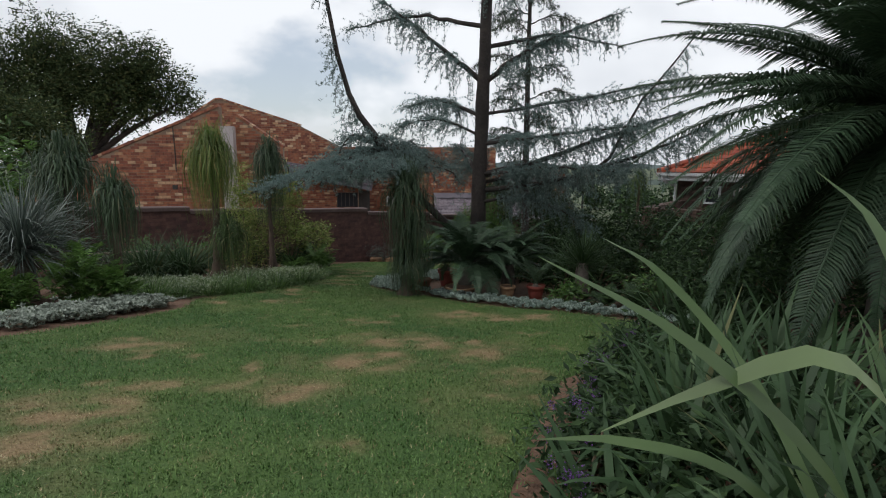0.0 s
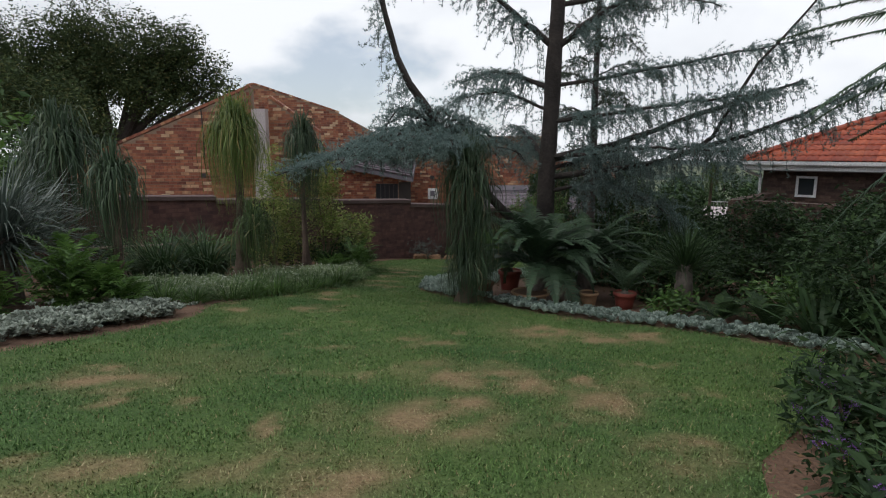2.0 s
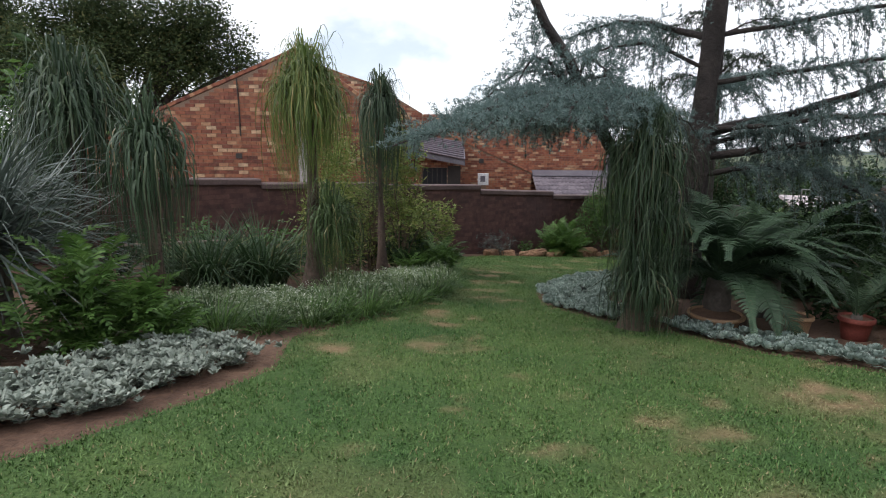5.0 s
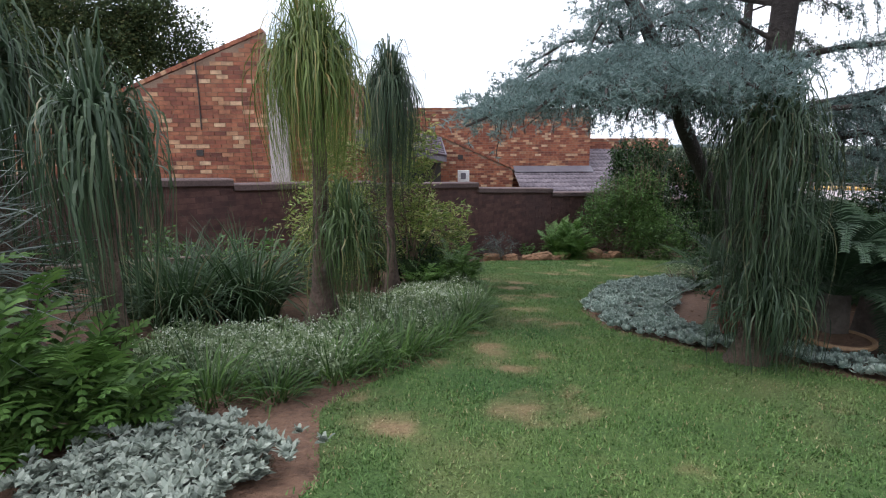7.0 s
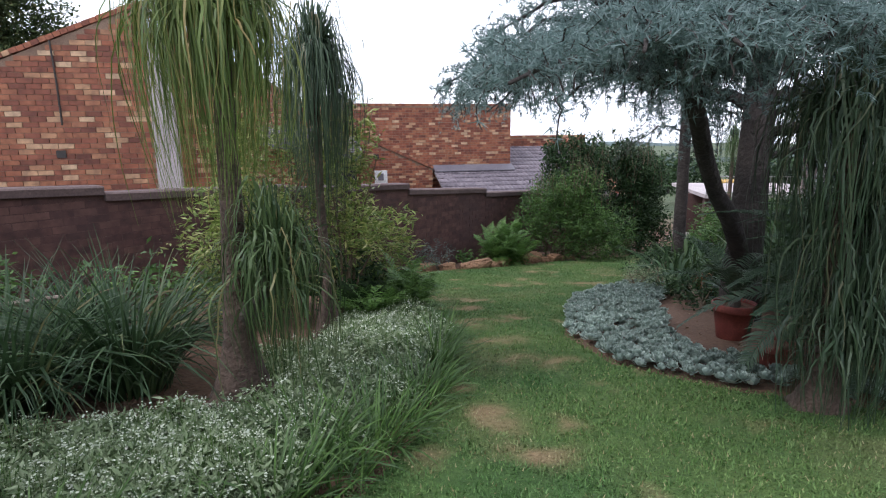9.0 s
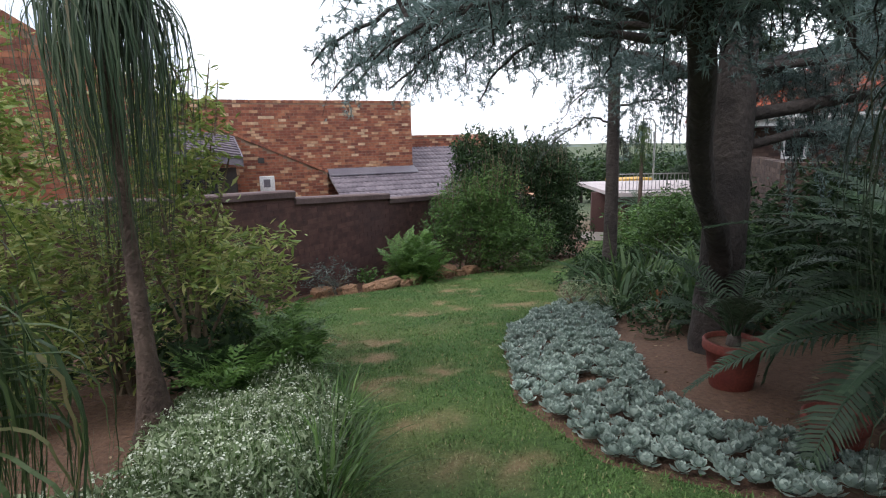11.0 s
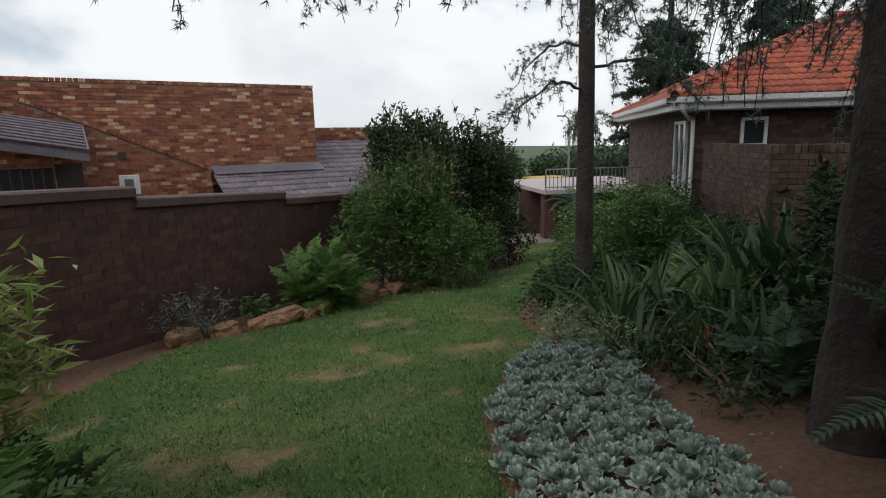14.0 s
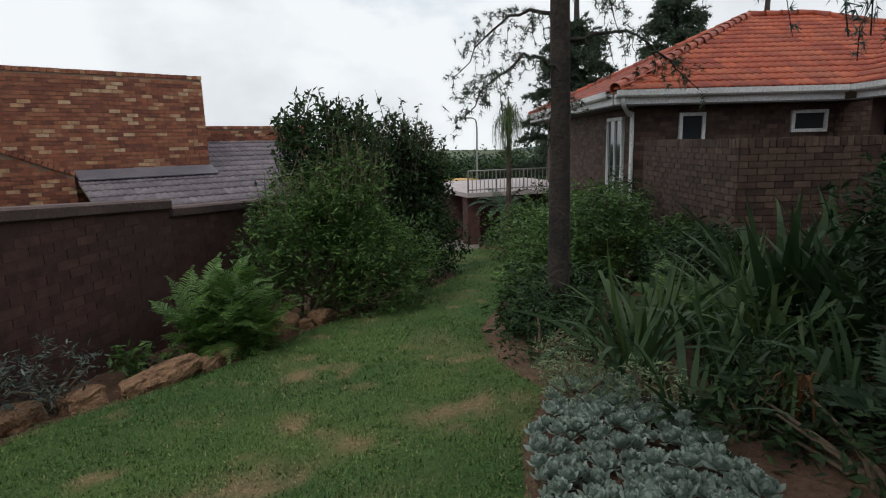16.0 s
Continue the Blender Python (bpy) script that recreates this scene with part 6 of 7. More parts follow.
RIGHT_BED = [(3.3, 7.05), (2.95, 7.35), (2.4, 7.8), (1.75, 8.18), (1.0, 8.4), (0.35, 8.8), (-0.3, 9.5), (-0.05, 9.8), (0.6, 9.3), (1.3, 8.92), (2.1, 8.6), (2.75, 8.15), (3.4, 7.5)]
TIP_BED = [(-0.35, 9.75), (-0.85, 9.8), (-1.36, 10.5), (-1.36, 11.5), (-0.9, 12.65), (-0.55, 13.25), (0.15, 13.95), (0.9, 14.42), (1.25, 14.1), (0.7, 13.3), (0.15, 12.6), (-0.1, 11.9), (-0.45, 11.35), (-0.62, 10.7), (-0.2, 10.15)]
ros = [rosette(n_, r_).mesh("succulent", M_SUCC, True) for n_, r_ in ((26, 0.06), (30, 0.07), (22, 0.052))]
spots = []
for bed, tries in ((TIP_BED, 9000), (RIGHT_BED, 6500)):
    bp = np.array(bed)
    for _ in range(tries):
        x, y = RNG.uniform(bp[:, 0].min(), bp[:, 0].max()), RNG.uniform(bp[:, 1].min(), bp[:, 1].max())
        if inside(np.array(x), np.array(y), bed) and math.hypot(x - 0.1, y - 11.15) > 0.2 and math.hypot(x + 0.6, y - 9.42) > 0.2 and math.hypot(x + 0.75, y - 11.55) > 0.17:
            if all((x - a) ** 2 + (y - b) ** 2 > 0.0036 for a, b in spots):
                spots.append((x, y))
order = sorted(spots, key=lambda p: abs(p[1] - 12.9))
rest = Geo()
for k, (x, y) in enumerate(order):
    m_ = pose(*on_ground(x, y, RNG.uniform(0.0, 0.06)), RNG.uniform(-16, 16), RNG.uniform(-16, 16), RNG.uniform(0, 360))
    if k < 300:
        ob = new("succulent", ros[k % 3])
        ob.matrix_basis = m_
        s_ = RNG.uniform(0.75, 1.15)
        ob.scale = (s_, s_, s_)
        tagged(ob, "pale blue-grey succulent rosette edging the lawn", "succulent", "succulent border")
    else:
        me = ros[k % 3]
        co = np.empty(len(me.vertices) * 3)
        me.vertices.foreach_get("co", co)
        co = co.reshape(-1, 3) @ np.array(m_.to_3x3()).T + np.array(m_.translation)
        rest.add(co, np.array([p.vertices[:] for p in me.polygons]))
tagged(part("succulent_carpet", rest, M_SUCC, smooth=True), "carpet of pale blue-grey succulent rosettes along the bed", "ground cover", kind="stuff")

# strappy plants, shrubs past the cedar
for x, y, n, L0, w0, lb in ((1.35, 14.15, 34, 0.95, 0.045, "clump of broad strap leaves, some bent and yellowing"), (1.8, 13.7, 26, 0.85, 0.045, "clump of broad green strap leaves"), (0.95, 13.5, 22, 0.7, 0.04, "clump of broad strap leaves with dry brown stalks"),
                            (2.2, 14.5, 26, 0.9, 0.045, "clump of broad green strap leaves behind the succulents"), (1.55, 12.9, 22, 0.75, 0.04, "clump of arching strap leaves in the shade")):
    strap_plant("crinum_lily", (x, y), n, (L0 * 0.6, L0 * 1.15), (58, 89), (-40, 82), (w0 * 0.6, w0 * 1.25), 0.16, M_STRAP, lb, "lily", "crinum lilies", k=8, kinks=0.35)
for x, y, n, L0, lb in ((3.4, 13.9, 60, 1.5, "big strelitzia with upright broad leaves before the yard wall"), (4.1, 13.4, 50, 1.5, "big strelitzia with upright broad leaves"), (2.9, 13.1, 44, 1.15, "strelitzia with broad dark leaves")):
    strap_plant("strelitzia", (x, y), n, (L0 * 0.6, L0), (50, 88), (20, 75), (0.07, 0.13), 0.3, M_STRAP, lb, "strelitzia", "strelitzias", k=7, kinks=0.3)
for x, y, h, mt in ((2.55, 14.1, 0.7, M_GREEN), (2.2, 12.6, 0.7, M_FROND), (3.1, 14.9, 0.7, M_GREEN), (1.3, 12.6, 0.55, M_FROND)):
    feather_plant("fern", (x, y), float(ground_z(x, y)), 12, (h * 0.8, h * 1.2), (30, 80), (30, 80), 24, 0.17, 0.028, mt, "green fern under the cedar", "fern", "ferns", rachis=0.006)
bush("low_shrub", (1.4, 15.0), float(ground_z(1.4, 15.0)), [(0, 0, 0.22, 0.42, 0.36, 0.26), (0.4, -0.3, 0.2, 0.35, 0.35, 0.22), (0.5, 0.4, 0.25, 0.35, 0.3, 0.25)], 1800, 0.05, M_DEEP, "low dark mounded shrub at the lawn's edge", group="low shrubs")
bush("leafy_plant", (0.75, 12.55), float(ground_z(0.75, 12.55)) - 0.02, [(0, 0, 0.14, 0.35, 0.3, 0.16), (0.3, 0.5, 0.14, 0.3, 0.3, 0.16)], 700, 0.07, M_DEEP, "low leafy creeper on the soil", "ground cover")
bush("leafy_plant", (0.9, 13.2), float(ground_z(0.9, 13.2)) - 0.02, [(0, 0, 0.12, 0.35, 0.3, 0.14), (0.35, -0.2, 0.12, 0.3, 0.3, 0.16)], 700, 0.07, M_DEEP, "low leafy creeper between succulents and lilies", "ground cover")
for x, y, rx, h, mt, lb in ((3.9, 16.6, 0.8, 1.2, M_GREEN, "leafy green shrub beyond the thin conifer"), (4.9, 17.5, 0.9, 1.4, M_BRIGHT, "fresh green shrub against the house"), (5.9, 19.2, 0.8, 1.2, M_GREEN, "leafy green shrub along the path"), (6.9, 20.6, 0.8, 1.1, M_GREEN, "leafy shrub near the deck"),
                        (2.7, 16.05, 0.5, 0.5, M_DEEP, "dark low shrub near the thin conifer"), (2.0, 15.65, 0.35, 0.4, M_DEEP, "dark low shrub round the thin conifer"), (3.5, 17.0, 0.5, 0.55, M_GREEN, "green low shrub along the path"), (4.6, 18.0, 0.5, 0.6, M_GREEN, "green low shrub along the path"), (4.6, 15.5, 0.7, 0.7, M_DEEP, "dark shrub before the yard wall"), (6.3, 17.9, 0.8, 1.5, M_DEEP, "dark shrub at the house corner"), (7.9, 20.6, 0.9, 1.6, M_DEEP, "dark shrub near the deck")):
    bush("leafy_shrub", (x, y), float(ground_z(x, y)), [(0, 0, h * 0.5, rx, rx * 0.85, h * 0.52), (0.3, -0.2, h * 0.65, rx * 0.6, rx * 0.5, h * 0.4)], 2000, 0.11, mt, lb, group="house shrubs", stems=8, aspect=0.3)
dry = thing("dry_lily", on_ground(1.05, 13.05, -0.02), "withered lily with drooping rust-brown dead leaves", "lily")
for k in range(16):
    a, r = RNG.uniform(0, 6.283), RNG.uniform(0.03, 0.14)
    ln = bend([(0.02 * math.cos(a), 0.02 * math.sin(a), 0), (r * 0.5 * math.cos(a), r * 0.5 * math.sin(a), 0.42 * RNG.uniform(0.7, 1.1)), (r * math.cos(a), r * math.sin(a), 0.3 * RNG.uniform(0.6, 1.1)), (r * 1.3 * math.cos(a), r * 1.3 * math.sin(a), 0.06)], 9)
    part("leaf", Geo().add(*strips(ln[None], (0.028 * np.linspace(0.8, 0.35, 9))[None], np.array([[[-math.sin(a), math.cos(a), 0.2]]]))), M_WITHERED if k % 3 else M_GRASS, dry)
for x, y in ((0.75, 14.15), (1.1, 14.5), (0.9, 13.75)):
    bush("grey_shrub", (x, y), float(ground_z(x, y)) - 0.02, [(0, 0, 0.16, 0.26, 0.24, 0.18)], 700, 0.045, M_SILVER_GREEN, "small fine-leaved grey-green shrub beside the succulents", aspect=0.25)
for x, y in ((1.9, 13.2), (2.4, 13.7), (1.7, 14.6), (2.3, 15.0), (2.9, 14.3), (2.6, 12.8), (1.3, 13.3)):
    bush("low_shrub", (x, y), float(ground_z(x, y)) - 0.02, [(0, 0, 0.16, 0.38, 0.36, 0.2), (0.2, 0.15, 0.22, 0.28, 0.26, 0.22)], 700, 0.075, M_DEEP, "low dark leafy shrub among the lilies", group="low shrubs", aspect=0.3)
for x, y, n, L0, lb in ((1.75, 14.35, 20, 1.05, "clump of upright grey-green strap leaves"), (2.15, 13.55, 22, 1.0, "clump of broad strap leaves with bent tips"), (2.6, 14.0, 20, 1.1, "clump of long strap leaves before the strelitzias")):
    strap_plant("crinum_lily", (x, y), n, (L0 * 0.6, L0 * 1.1), (62, 89), (-10, 84), (0.03, 0.055), 0.18, M_GRASS, lb, "lily", "crinum lilies", k=8, kinks=0.35)
feather_plant("cycad", (8.2, 22.3), on_ground(8.2, 22.3)[2], 14, (0.9, 1.2), (30, 80), (60, 110), 30, 0.22, 0.02, M_FROND, "palm with arching fronds before the deck", "palm", stem=1.0, stem_r=0.08)

# ---- near right bed ----
for x, y, n, L0, w0 in ((1.3, 1.75, 26, 0.95, 0.05), (1.75, 2.35, 30, 1.05, 0.05), (1.5, 3.0, 24, 0.9, 0.05), (2.2, 3.1, 30, 1.05, 0.05), (2.7, 3.9, 30, 1.05, 0.05), (2.35, 4.7, 26, 0.95, 0.05), (2.75, 5.5, 26, 1.0, 0.05), (3.3, 4.8, 28, 1.1, 0.05), (3.3, 6.2, 24, 0.95, 0.05), (2.1, 1.5, 26, 1.0, 0.05), (2.5, 2.2, 26, 1.05, 0.05), (3.3, 3.0, 26, 1.05, 0.05), (0.95, 1.55, 18, 0.7, 0.045), (1.1, 2.2, 20, 0.8, 0.05), (1.3, 2.75, 22, 0.85, 0.05), (1.65, 3.5, 22, 0.85, 0.05), (2.0, 4.1, 22, 0.85, 0.05), (1.9, 1.0, 22, 0.9, 0.05), (2.6, 1.4, 24, 1.0, 0.05), (0.72, 2.0, 12, 0.62, 0.045), (0.95, 2.75, 14, 0.65, 0.045), (1.2, 3.35, 14, 0.65, 0.045), (1.5, 4.1, 14, 0.65, 0.045), (1.85, 4.9, 16, 0.75, 0.045), (2.6, 5.7, 18, 0.8, 0.045), (3.15, 6.5, 18, 0.8, 0.045), (3.3, 7.95, 46, 0.95, 0.045), (3.8, 7.5, 30, 0.9, 0.045)):
    strap_plant("agapanthus", (x, y), n, (L0 * 0.6, L0 * 1.15), (38, 86), (-35, 65), (w0 * 0.7, w0 * 1.15), 0.12, M_STRAP, "clump of broad arching green strap leaves", "lily", "agapanthus clumps", k=8, kinks=0.15)
lily = strap_plant("agapanthus", (1.3, 1.45), 10, (0.6, 0.9), (50, 86), (-20, 60), (0.035, 0.055), 0.08, M_STRAP, "clump with long broad leaves arching over the lawn edge", "lily", "agapanthus clumps", k=8)
lo = np.array(on_ground(1.3, 1.45, -0.02))
for pts, w_ in (([(1.25, 1.4, 0.1), (1.0, 1.3, 0.62), (0.68, 1.48, 0.95), (0.33, 1.93, 1.11)], 0.06), ([(1.35, 1.45, 0.1), (1.2, 1.35, 0.7), (0.95, 1.32, 0.97), (0.72, 1.46, 0.83), (0.5, 1.66, 0.6)], 0.075), ([(1.2, 1.5, 0.1), (0.9, 1.55, 0.5), (0.6, 1.75, 0.52), (0.35, 1.95, 0.42)], 0.05),
                ([(1.3, 1.6, 0.1), (1.15, 1.9, 0.6), (0.95, 2.4, 0.95), (0.8, 2.8, 1.05)], 0.055), ([(1.4, 1.5, 0.1), (1.5, 1.7, 0.8), (1.55, 2.0, 1.2), (1.5, 2.3, 1.4)], 0.06)):
    ln = bend(np.array(pts) - lo, 12)
    tg = np.gradient(ln, axis=0)
    sd = np.cross(tg, np.array([0.2, -0.5, 1.0]))
    sd /= np.linalg.norm(sd, axis=1)[:, None]
    tt = np.linspace(0, 1, 12)
    part("leaf", Geo().add(*strips(ln[None], (w_ * np.minimum(1, (1.03 - tt) * 2.6))[None], sd[None])), M_PALE if w_ > 0.07 else M_GRASS, lily, smooth=True)
for x, y in ((1.0, 2.4), (1.3, 3.3), (1.6, 3.9), (1.95, 4.5), (1.2, 1.2), (2.3, 5.3), (1.9, 2.8), (0.9, 1.9), (1.0, 3.4), (1.3, 4.0), (1.65, 4.9), (0.75, 2.6), (2.0, 5.6), (1.5, 2.0), (2.2, 2.6), (1.05, 2.9), (2.4, 3.5)):
    bush("bedding_plant", (x, y), float(ground_z(x, y)), [(0, 0, 0.16, 0.3, 0.28, 0.17), (0.1, 0.1, 0.2, 0.2, 0.2, 0.16)], 500, 0.085, M_DEEP, "leafy bedding plant beneath the strap leaves", "plant", "bedding plants")
for x, y in ((0.68, 2.75), (0.85, 3.2), (1.05, 3.7), (1.25, 4.2), (1.5, 4.75), (1.8, 5.3), (0.55, 2.2), (2.1, 5.8)):
    th_ = thing("purple_flower", on_ground(x, y), "low plant with small purple flower heads at the lawn edge", "flower", "purple flowers")
    st, fl = Geo(), Geo()
    for _ in range(6):
        a, r = RNG.uniform(0, 6.28), RNG.uniform(0.02, 0.17)
        t = np.array([r * math.cos(a), r * math.sin(a), RNG.uniform(0.16, 0.3)])
        st.add(*tube([(t[0] * 0.3, t[1] * 0.3, -0.02), t * 0.6, t], [0.004, 0.003, 0.003], 5))
        q = t + RNG.normal(0, 0.018, (40, 3))
        fl.add(*leaf_quads(q, np.full(40, 0.011), 1.0, 0.8))
    q = RNG.normal(0, 1, (260, 3)) * np.array([0.1, 0.1, 0.05]) + np.array([0, 0, 0.1])
    tagged(part("foliage", Geo().add(*leaf_quads(q, np.full(260, 0.05), 0.7, 0.45)), M_DEEP, th_), kind="stuff")
    tagged(part("branching", st, M_GREEN, th_), kind="stuff")
    tagged(part("bloom", fl, M_PURPLE, th_), "small purple petals", kind="stuff")
far_tree((6.3, 8.1), 1.6, [(0, 0, 2.6, 1.3, 1.2, 1.0), (-0.8, -0.1, 1.7, 1.0, 0.9, 0.8), (1.3, 0, 3.2, 1.3, 1.2, 1.1), (0.3, 0.1, 3.5, 1.0, 0.9, 0.8), (-0.9, 0, 2.9, 0.9, 0.8, 0.8)], 24000, 0.11, M_DEEP, "dark leafy tree at the back of the shady bed", 0.16, "shade_tree")
feather_plant("tree_cycad", (4.2, 5.1), on_ground(4.2, 5.1)[2], 150, (2.1, 3.0), (-30, 82), (25, 75), 100, 0.32, 0.019, M_FROND, "large cycad with long drooping feather fronds", "cycad", stem=2.4, stem_r=0.2, rachis=0.018, vee=0.1, droop=0.3)
for x, y, rx, h in ((4.3, 6.2, 0.9, 1.5), (5.2, 4.0, 1.2, 2.0), (4.0, 3.4, 0.8, 1.3), (5.0, 5.6, 1.1, 1.9), (6.0, 6.8, 1.2, 2.2), (3.9, 7.0, 0.7, 1.0)):
    bush("shade_shrub", (x, y), float(ground_z(x, y)), [(0, 0, h * 0.5, rx, rx, h * 0.55)], 1500, 0.11, M_DEEP, "dark shrub at the back of the bed", group="shade shrubs", stems=8)

# ---- cedar, thin conifer ----
limbs = [([(0.68, 11.85, -0.65), (0.3, 11.55, -0.1), (-0.26, 11.2, 0.43), (-0.85, 10.6, 1.15), (-1.35, 10.42, 2.0), (-1.75, 10.4, 2.7), (-2.06, 10.4, 4.2), (-2.2, 10.3, 6.0)], 0.1, 130, 0.8, 50, 0.5, 0.4)]
for tier, (z_, far, m_) in enumerate(((1.16, 0.9, 11), (1.36, 0.75, 8), (1.6, 0.55, 5))):
    for k in range(m_):
        a = 6.283 * (k + 0.5 * tier + RNG.uniform(-0.25, 0.25)) / m_
        lg = far * (1.65 + 0.5 * math.cos(a - 2.3)) * RNG.uniform(0.75, 1.1)
        s0 = np.array([-0.88 - 0.35 * tier * 0.5, 10.75, z_]) + RNG.normal(0, 0.05, 3)
        d_ = np.array([math.cos(a), 1.1 * math.sin(a), 0.0]) * lg
        limbs.append(([s0, s0 + d_ * 0.4 + np.array([0, 0, 0.16]), s0 + d_ * 0.75 + np.array([0, 0, 0.1]), s0 + d_ + np.array([0, 0, -0.12 - 0.1 * RNG.random()])], 0.024, 52, 0.46, 35, 0.12, 0.15))
for tip in ((-2.85, 8.4, 0.9), (-2.5, 8.25, 0.98), (-2.15, 8.3, 1.02), (-1.8, 8.35, 1.05), (-1.45, 8.5, 1.08), (-1.1, 8.7, 1.12), (-2.75, 9.1, 0.98), (-2.6, 9.8, 1.05), (-0.8, 8.9, 1.2), (-2.0, 9.0, 1.2)):
    s0, e = np.array([-0.95, 10.55, 1.25]) + RNG.normal(0, 0.08, 3), np.array(tip)
    limbs.append(([s0, s0 + (e - s0) * 0.4 + np.array([0, 0, 0.14]), s0 + (e - s0) * 0.75 + np.array([0, 0, 0.12]), e], 0.03, 95, 0.5, 32, 0.15, 0.12))
for tip in ((-2.5, 12.3, 1.12), (-2.3, 12.9, 1.0), (-2.1, 13.5, 1.0), (-1.6, 13.3, 1.1), (-1.3, 13.9, 1.08), (-0.8, 14.0, 1.2), (-0.4, 13.0, 1.3)):
    s0, e = np.array([-0.8, 11.4, 1.55]) + RNG.normal(0, 0.06, 3), np.array(tip)
    limbs.append(([s0, s0 + (e - s0) * 0.4 + np.array([0, 0, 0.25]), s0 + (e - s0) * 0.75 + np.array([0, 0, 0.2]), e], 0.03, 64, 0.5, 55, 0.25, 0.45))
for pts, r, m_ in (([(0.74, 11.92, 1.05), (1.9, 11.7, 1.35), (3.4, 11.4, 1.9), (4.6, 11.2, 2.3)], 0.07, 120), ([(0.74, 11.92, 3.0), (-0.2, 11.7, 3.7), (-1.2, 11.5, 4.4)], 0.06, 80), ([(0.8, 11.9, 2.9), (1.8, 11.7, 3.6), (3.4, 11.6, 4.2)], 0.06, 100),
                 ([(0.74, 11.92, 1.9), (-0.2, 11.8, 2.2), (-1.0, 11.7, 2.0)], 0.03, 50), ([(0.74, 11.95, 1.0), (0.6, 13.0, 1.35), (0.35, 14.4, 1.75)], 0.07, 110), ([(0.8, 11.9, 0.5), (1.6, 11.5, 0.65), (2.4, 11.2, 0.35), (2.9, 11.0, 0.0)], 0.04, 90),
                 ([(0.8, 11.9, 0.9), (1.9, 12.4, 1.1), (2.8, 12.6, 0.8)], 0.04, 80), ([(0.8, 11.9, 1.7), (2.4, 10.9, 1.9), (3.6, 10.0, 2.0)], 0.036, 110), ([(0.82, 11.9, 2.3), (2.8, 11.4, 2.6), (4.6, 10.8, 2.9)], 0.036, 110), ([(0.7, 11.95, 2.3), (-0.1, 13.0, 2.7), (-0.9, 14.0, 2.6)], 0.045, 90),
                 ([(0.75, 12.0, 1.6), (1.4, 13.2, 1.9), (2.0, 14.2, 1.9)], 0.045, 90), ([(0.8, 11.9, 1.1), (2.2, 10.7, 1.25), (3.0, 9.8, 1.2)], 0.034, 100),
                 ([(0.85, 11.9, 0.75), (2.0, 11.4, 0.95), (3.06, 11.0, 1.3), (3.63, 10.75, 2.4), (4.4, 10.4, 3.5)], 0.055, 100), ([(2.6, 11.2, 1.1), (3.9, 10.1, 1.65), (4.7, 9.7, 2.15)], 0.04, 90)):
    limbs.append((pts, r, int(m_ * 2.1), 0.85, 45, 0.1, 0.3))
for k in range(16):
    z = 3.6 + k * 0.42
    a = k * 2.4 + 0.3
    lg = 3.3 - k * 0.07
    limbs.append(([(0.78, 11.9, z), (0.78 + lg * 0.5 * math.cos(a), 11.9 + lg * 0.5 * math.sin(a), z + 0.35), (0.78 + lg * math.cos(a), 11.9 + lg * math.sin(a), z + 0.2)], 0.05, 110, 0.7, 35, 0.12, 0.25))
conifer("cedar_tree", (0.74, 11.92), [(0.74, 11.92, -1.32), (0.74, 11.92, -0.4), (0.76, 11.93, 1.0), (0.82, 11.92, 3.0), (0.9, 11.9, 6.0), (1.0, 11.9, 11.5)], [0.23, 0.18, 0.155, 0.135, 0.12, 0.09, 0.04], limbs, M_CEDAR,
        "big blue-green cedar with dark forked trunk and drooping boughs", 0.044, 0.0034, 7, 0.031)
limbs = []
for k in range(34):
    z = 0.55 + k * 0.24
    a = k * 2.39996 + 0.8
    lg = 1.55 - abs(k - 14) * 0.025
    limbs.append(([(2.28, 15.57, z), (2.28 + lg * 0.5 * math.cos(a), 15.57 + lg * 0.5 * math.sin(a), z + (0.05 if k < 5 else 0.22)), (2.28 + lg * math.cos(a), 15.57 + lg * math.sin(a), z - (0.45 if k < 6 else 0.1))], 0.02, 34 if k < 6 else 80, 0.5, 45, 0.15, 0.4))
conifer("thin_conifer", (2.28, 15.57), [(2.28, 15.57, -1.8), (2.27, 15.57, 0.5), (2.25, 15.6, 4.0), (2.3, 15.6, 9.5)], [0.115, 0.095, 0.08, 0.05, 0.02], limbs, M_PINE, "slender conifer with thin trunk and sparse hanging twigs", nl=0.06, nw=0.0036, needles=8)

# ---- beyond the garden ----
LB = [(float(RNG.uniform(-7.0, 4.3)), float(RNG.normal(0, 0.8)), float(RNG.uniform(5.6, 9.8)), *(float(q) for q in RNG.uniform(0.7, 1.4, 3))) for _ in range(22)]
far_tree((-19.0, 30.0), 5.0, LB + [(-4.5, 0, 8.0, 3.2, 2.6, 2.4), (-1.5, 0.5, 9.2, 2.8, 2.5, 2.2), (1.8, 0, 8.6, 2.6, 2.2, 1.9), (4.2, 0.3, 7.6, 1.9, 1.7, 1.5), (-3.0, -1.0, 6.4, 2.6, 2.0, 1.6), (2.6, -0.8, 6.6, 2.2, 1.8, 1.3), (5.6, 0, 6.9, 1.1, 1.0, 0.9), (-7.0, 0, 7.0, 2.4, 2, 2), (0, -0.6, 7.4, 3.0, 2.2, 1.6)], 115000, 0.15, M_TREE, "large dark spreading tree behind the brick house", 0.4)
far_tree((-26.0, 24.0), 4.0, [(0, 0, 6.5, 3.5, 3, 3), (2.5, 0, 5.0, 2.6, 2.4, 2.2), (-1, 0, 8.5, 2.5, 2.3, 1.8)], 40000, 0.19, M_TREE, "dark tree behind the boundary wall", 0.35)
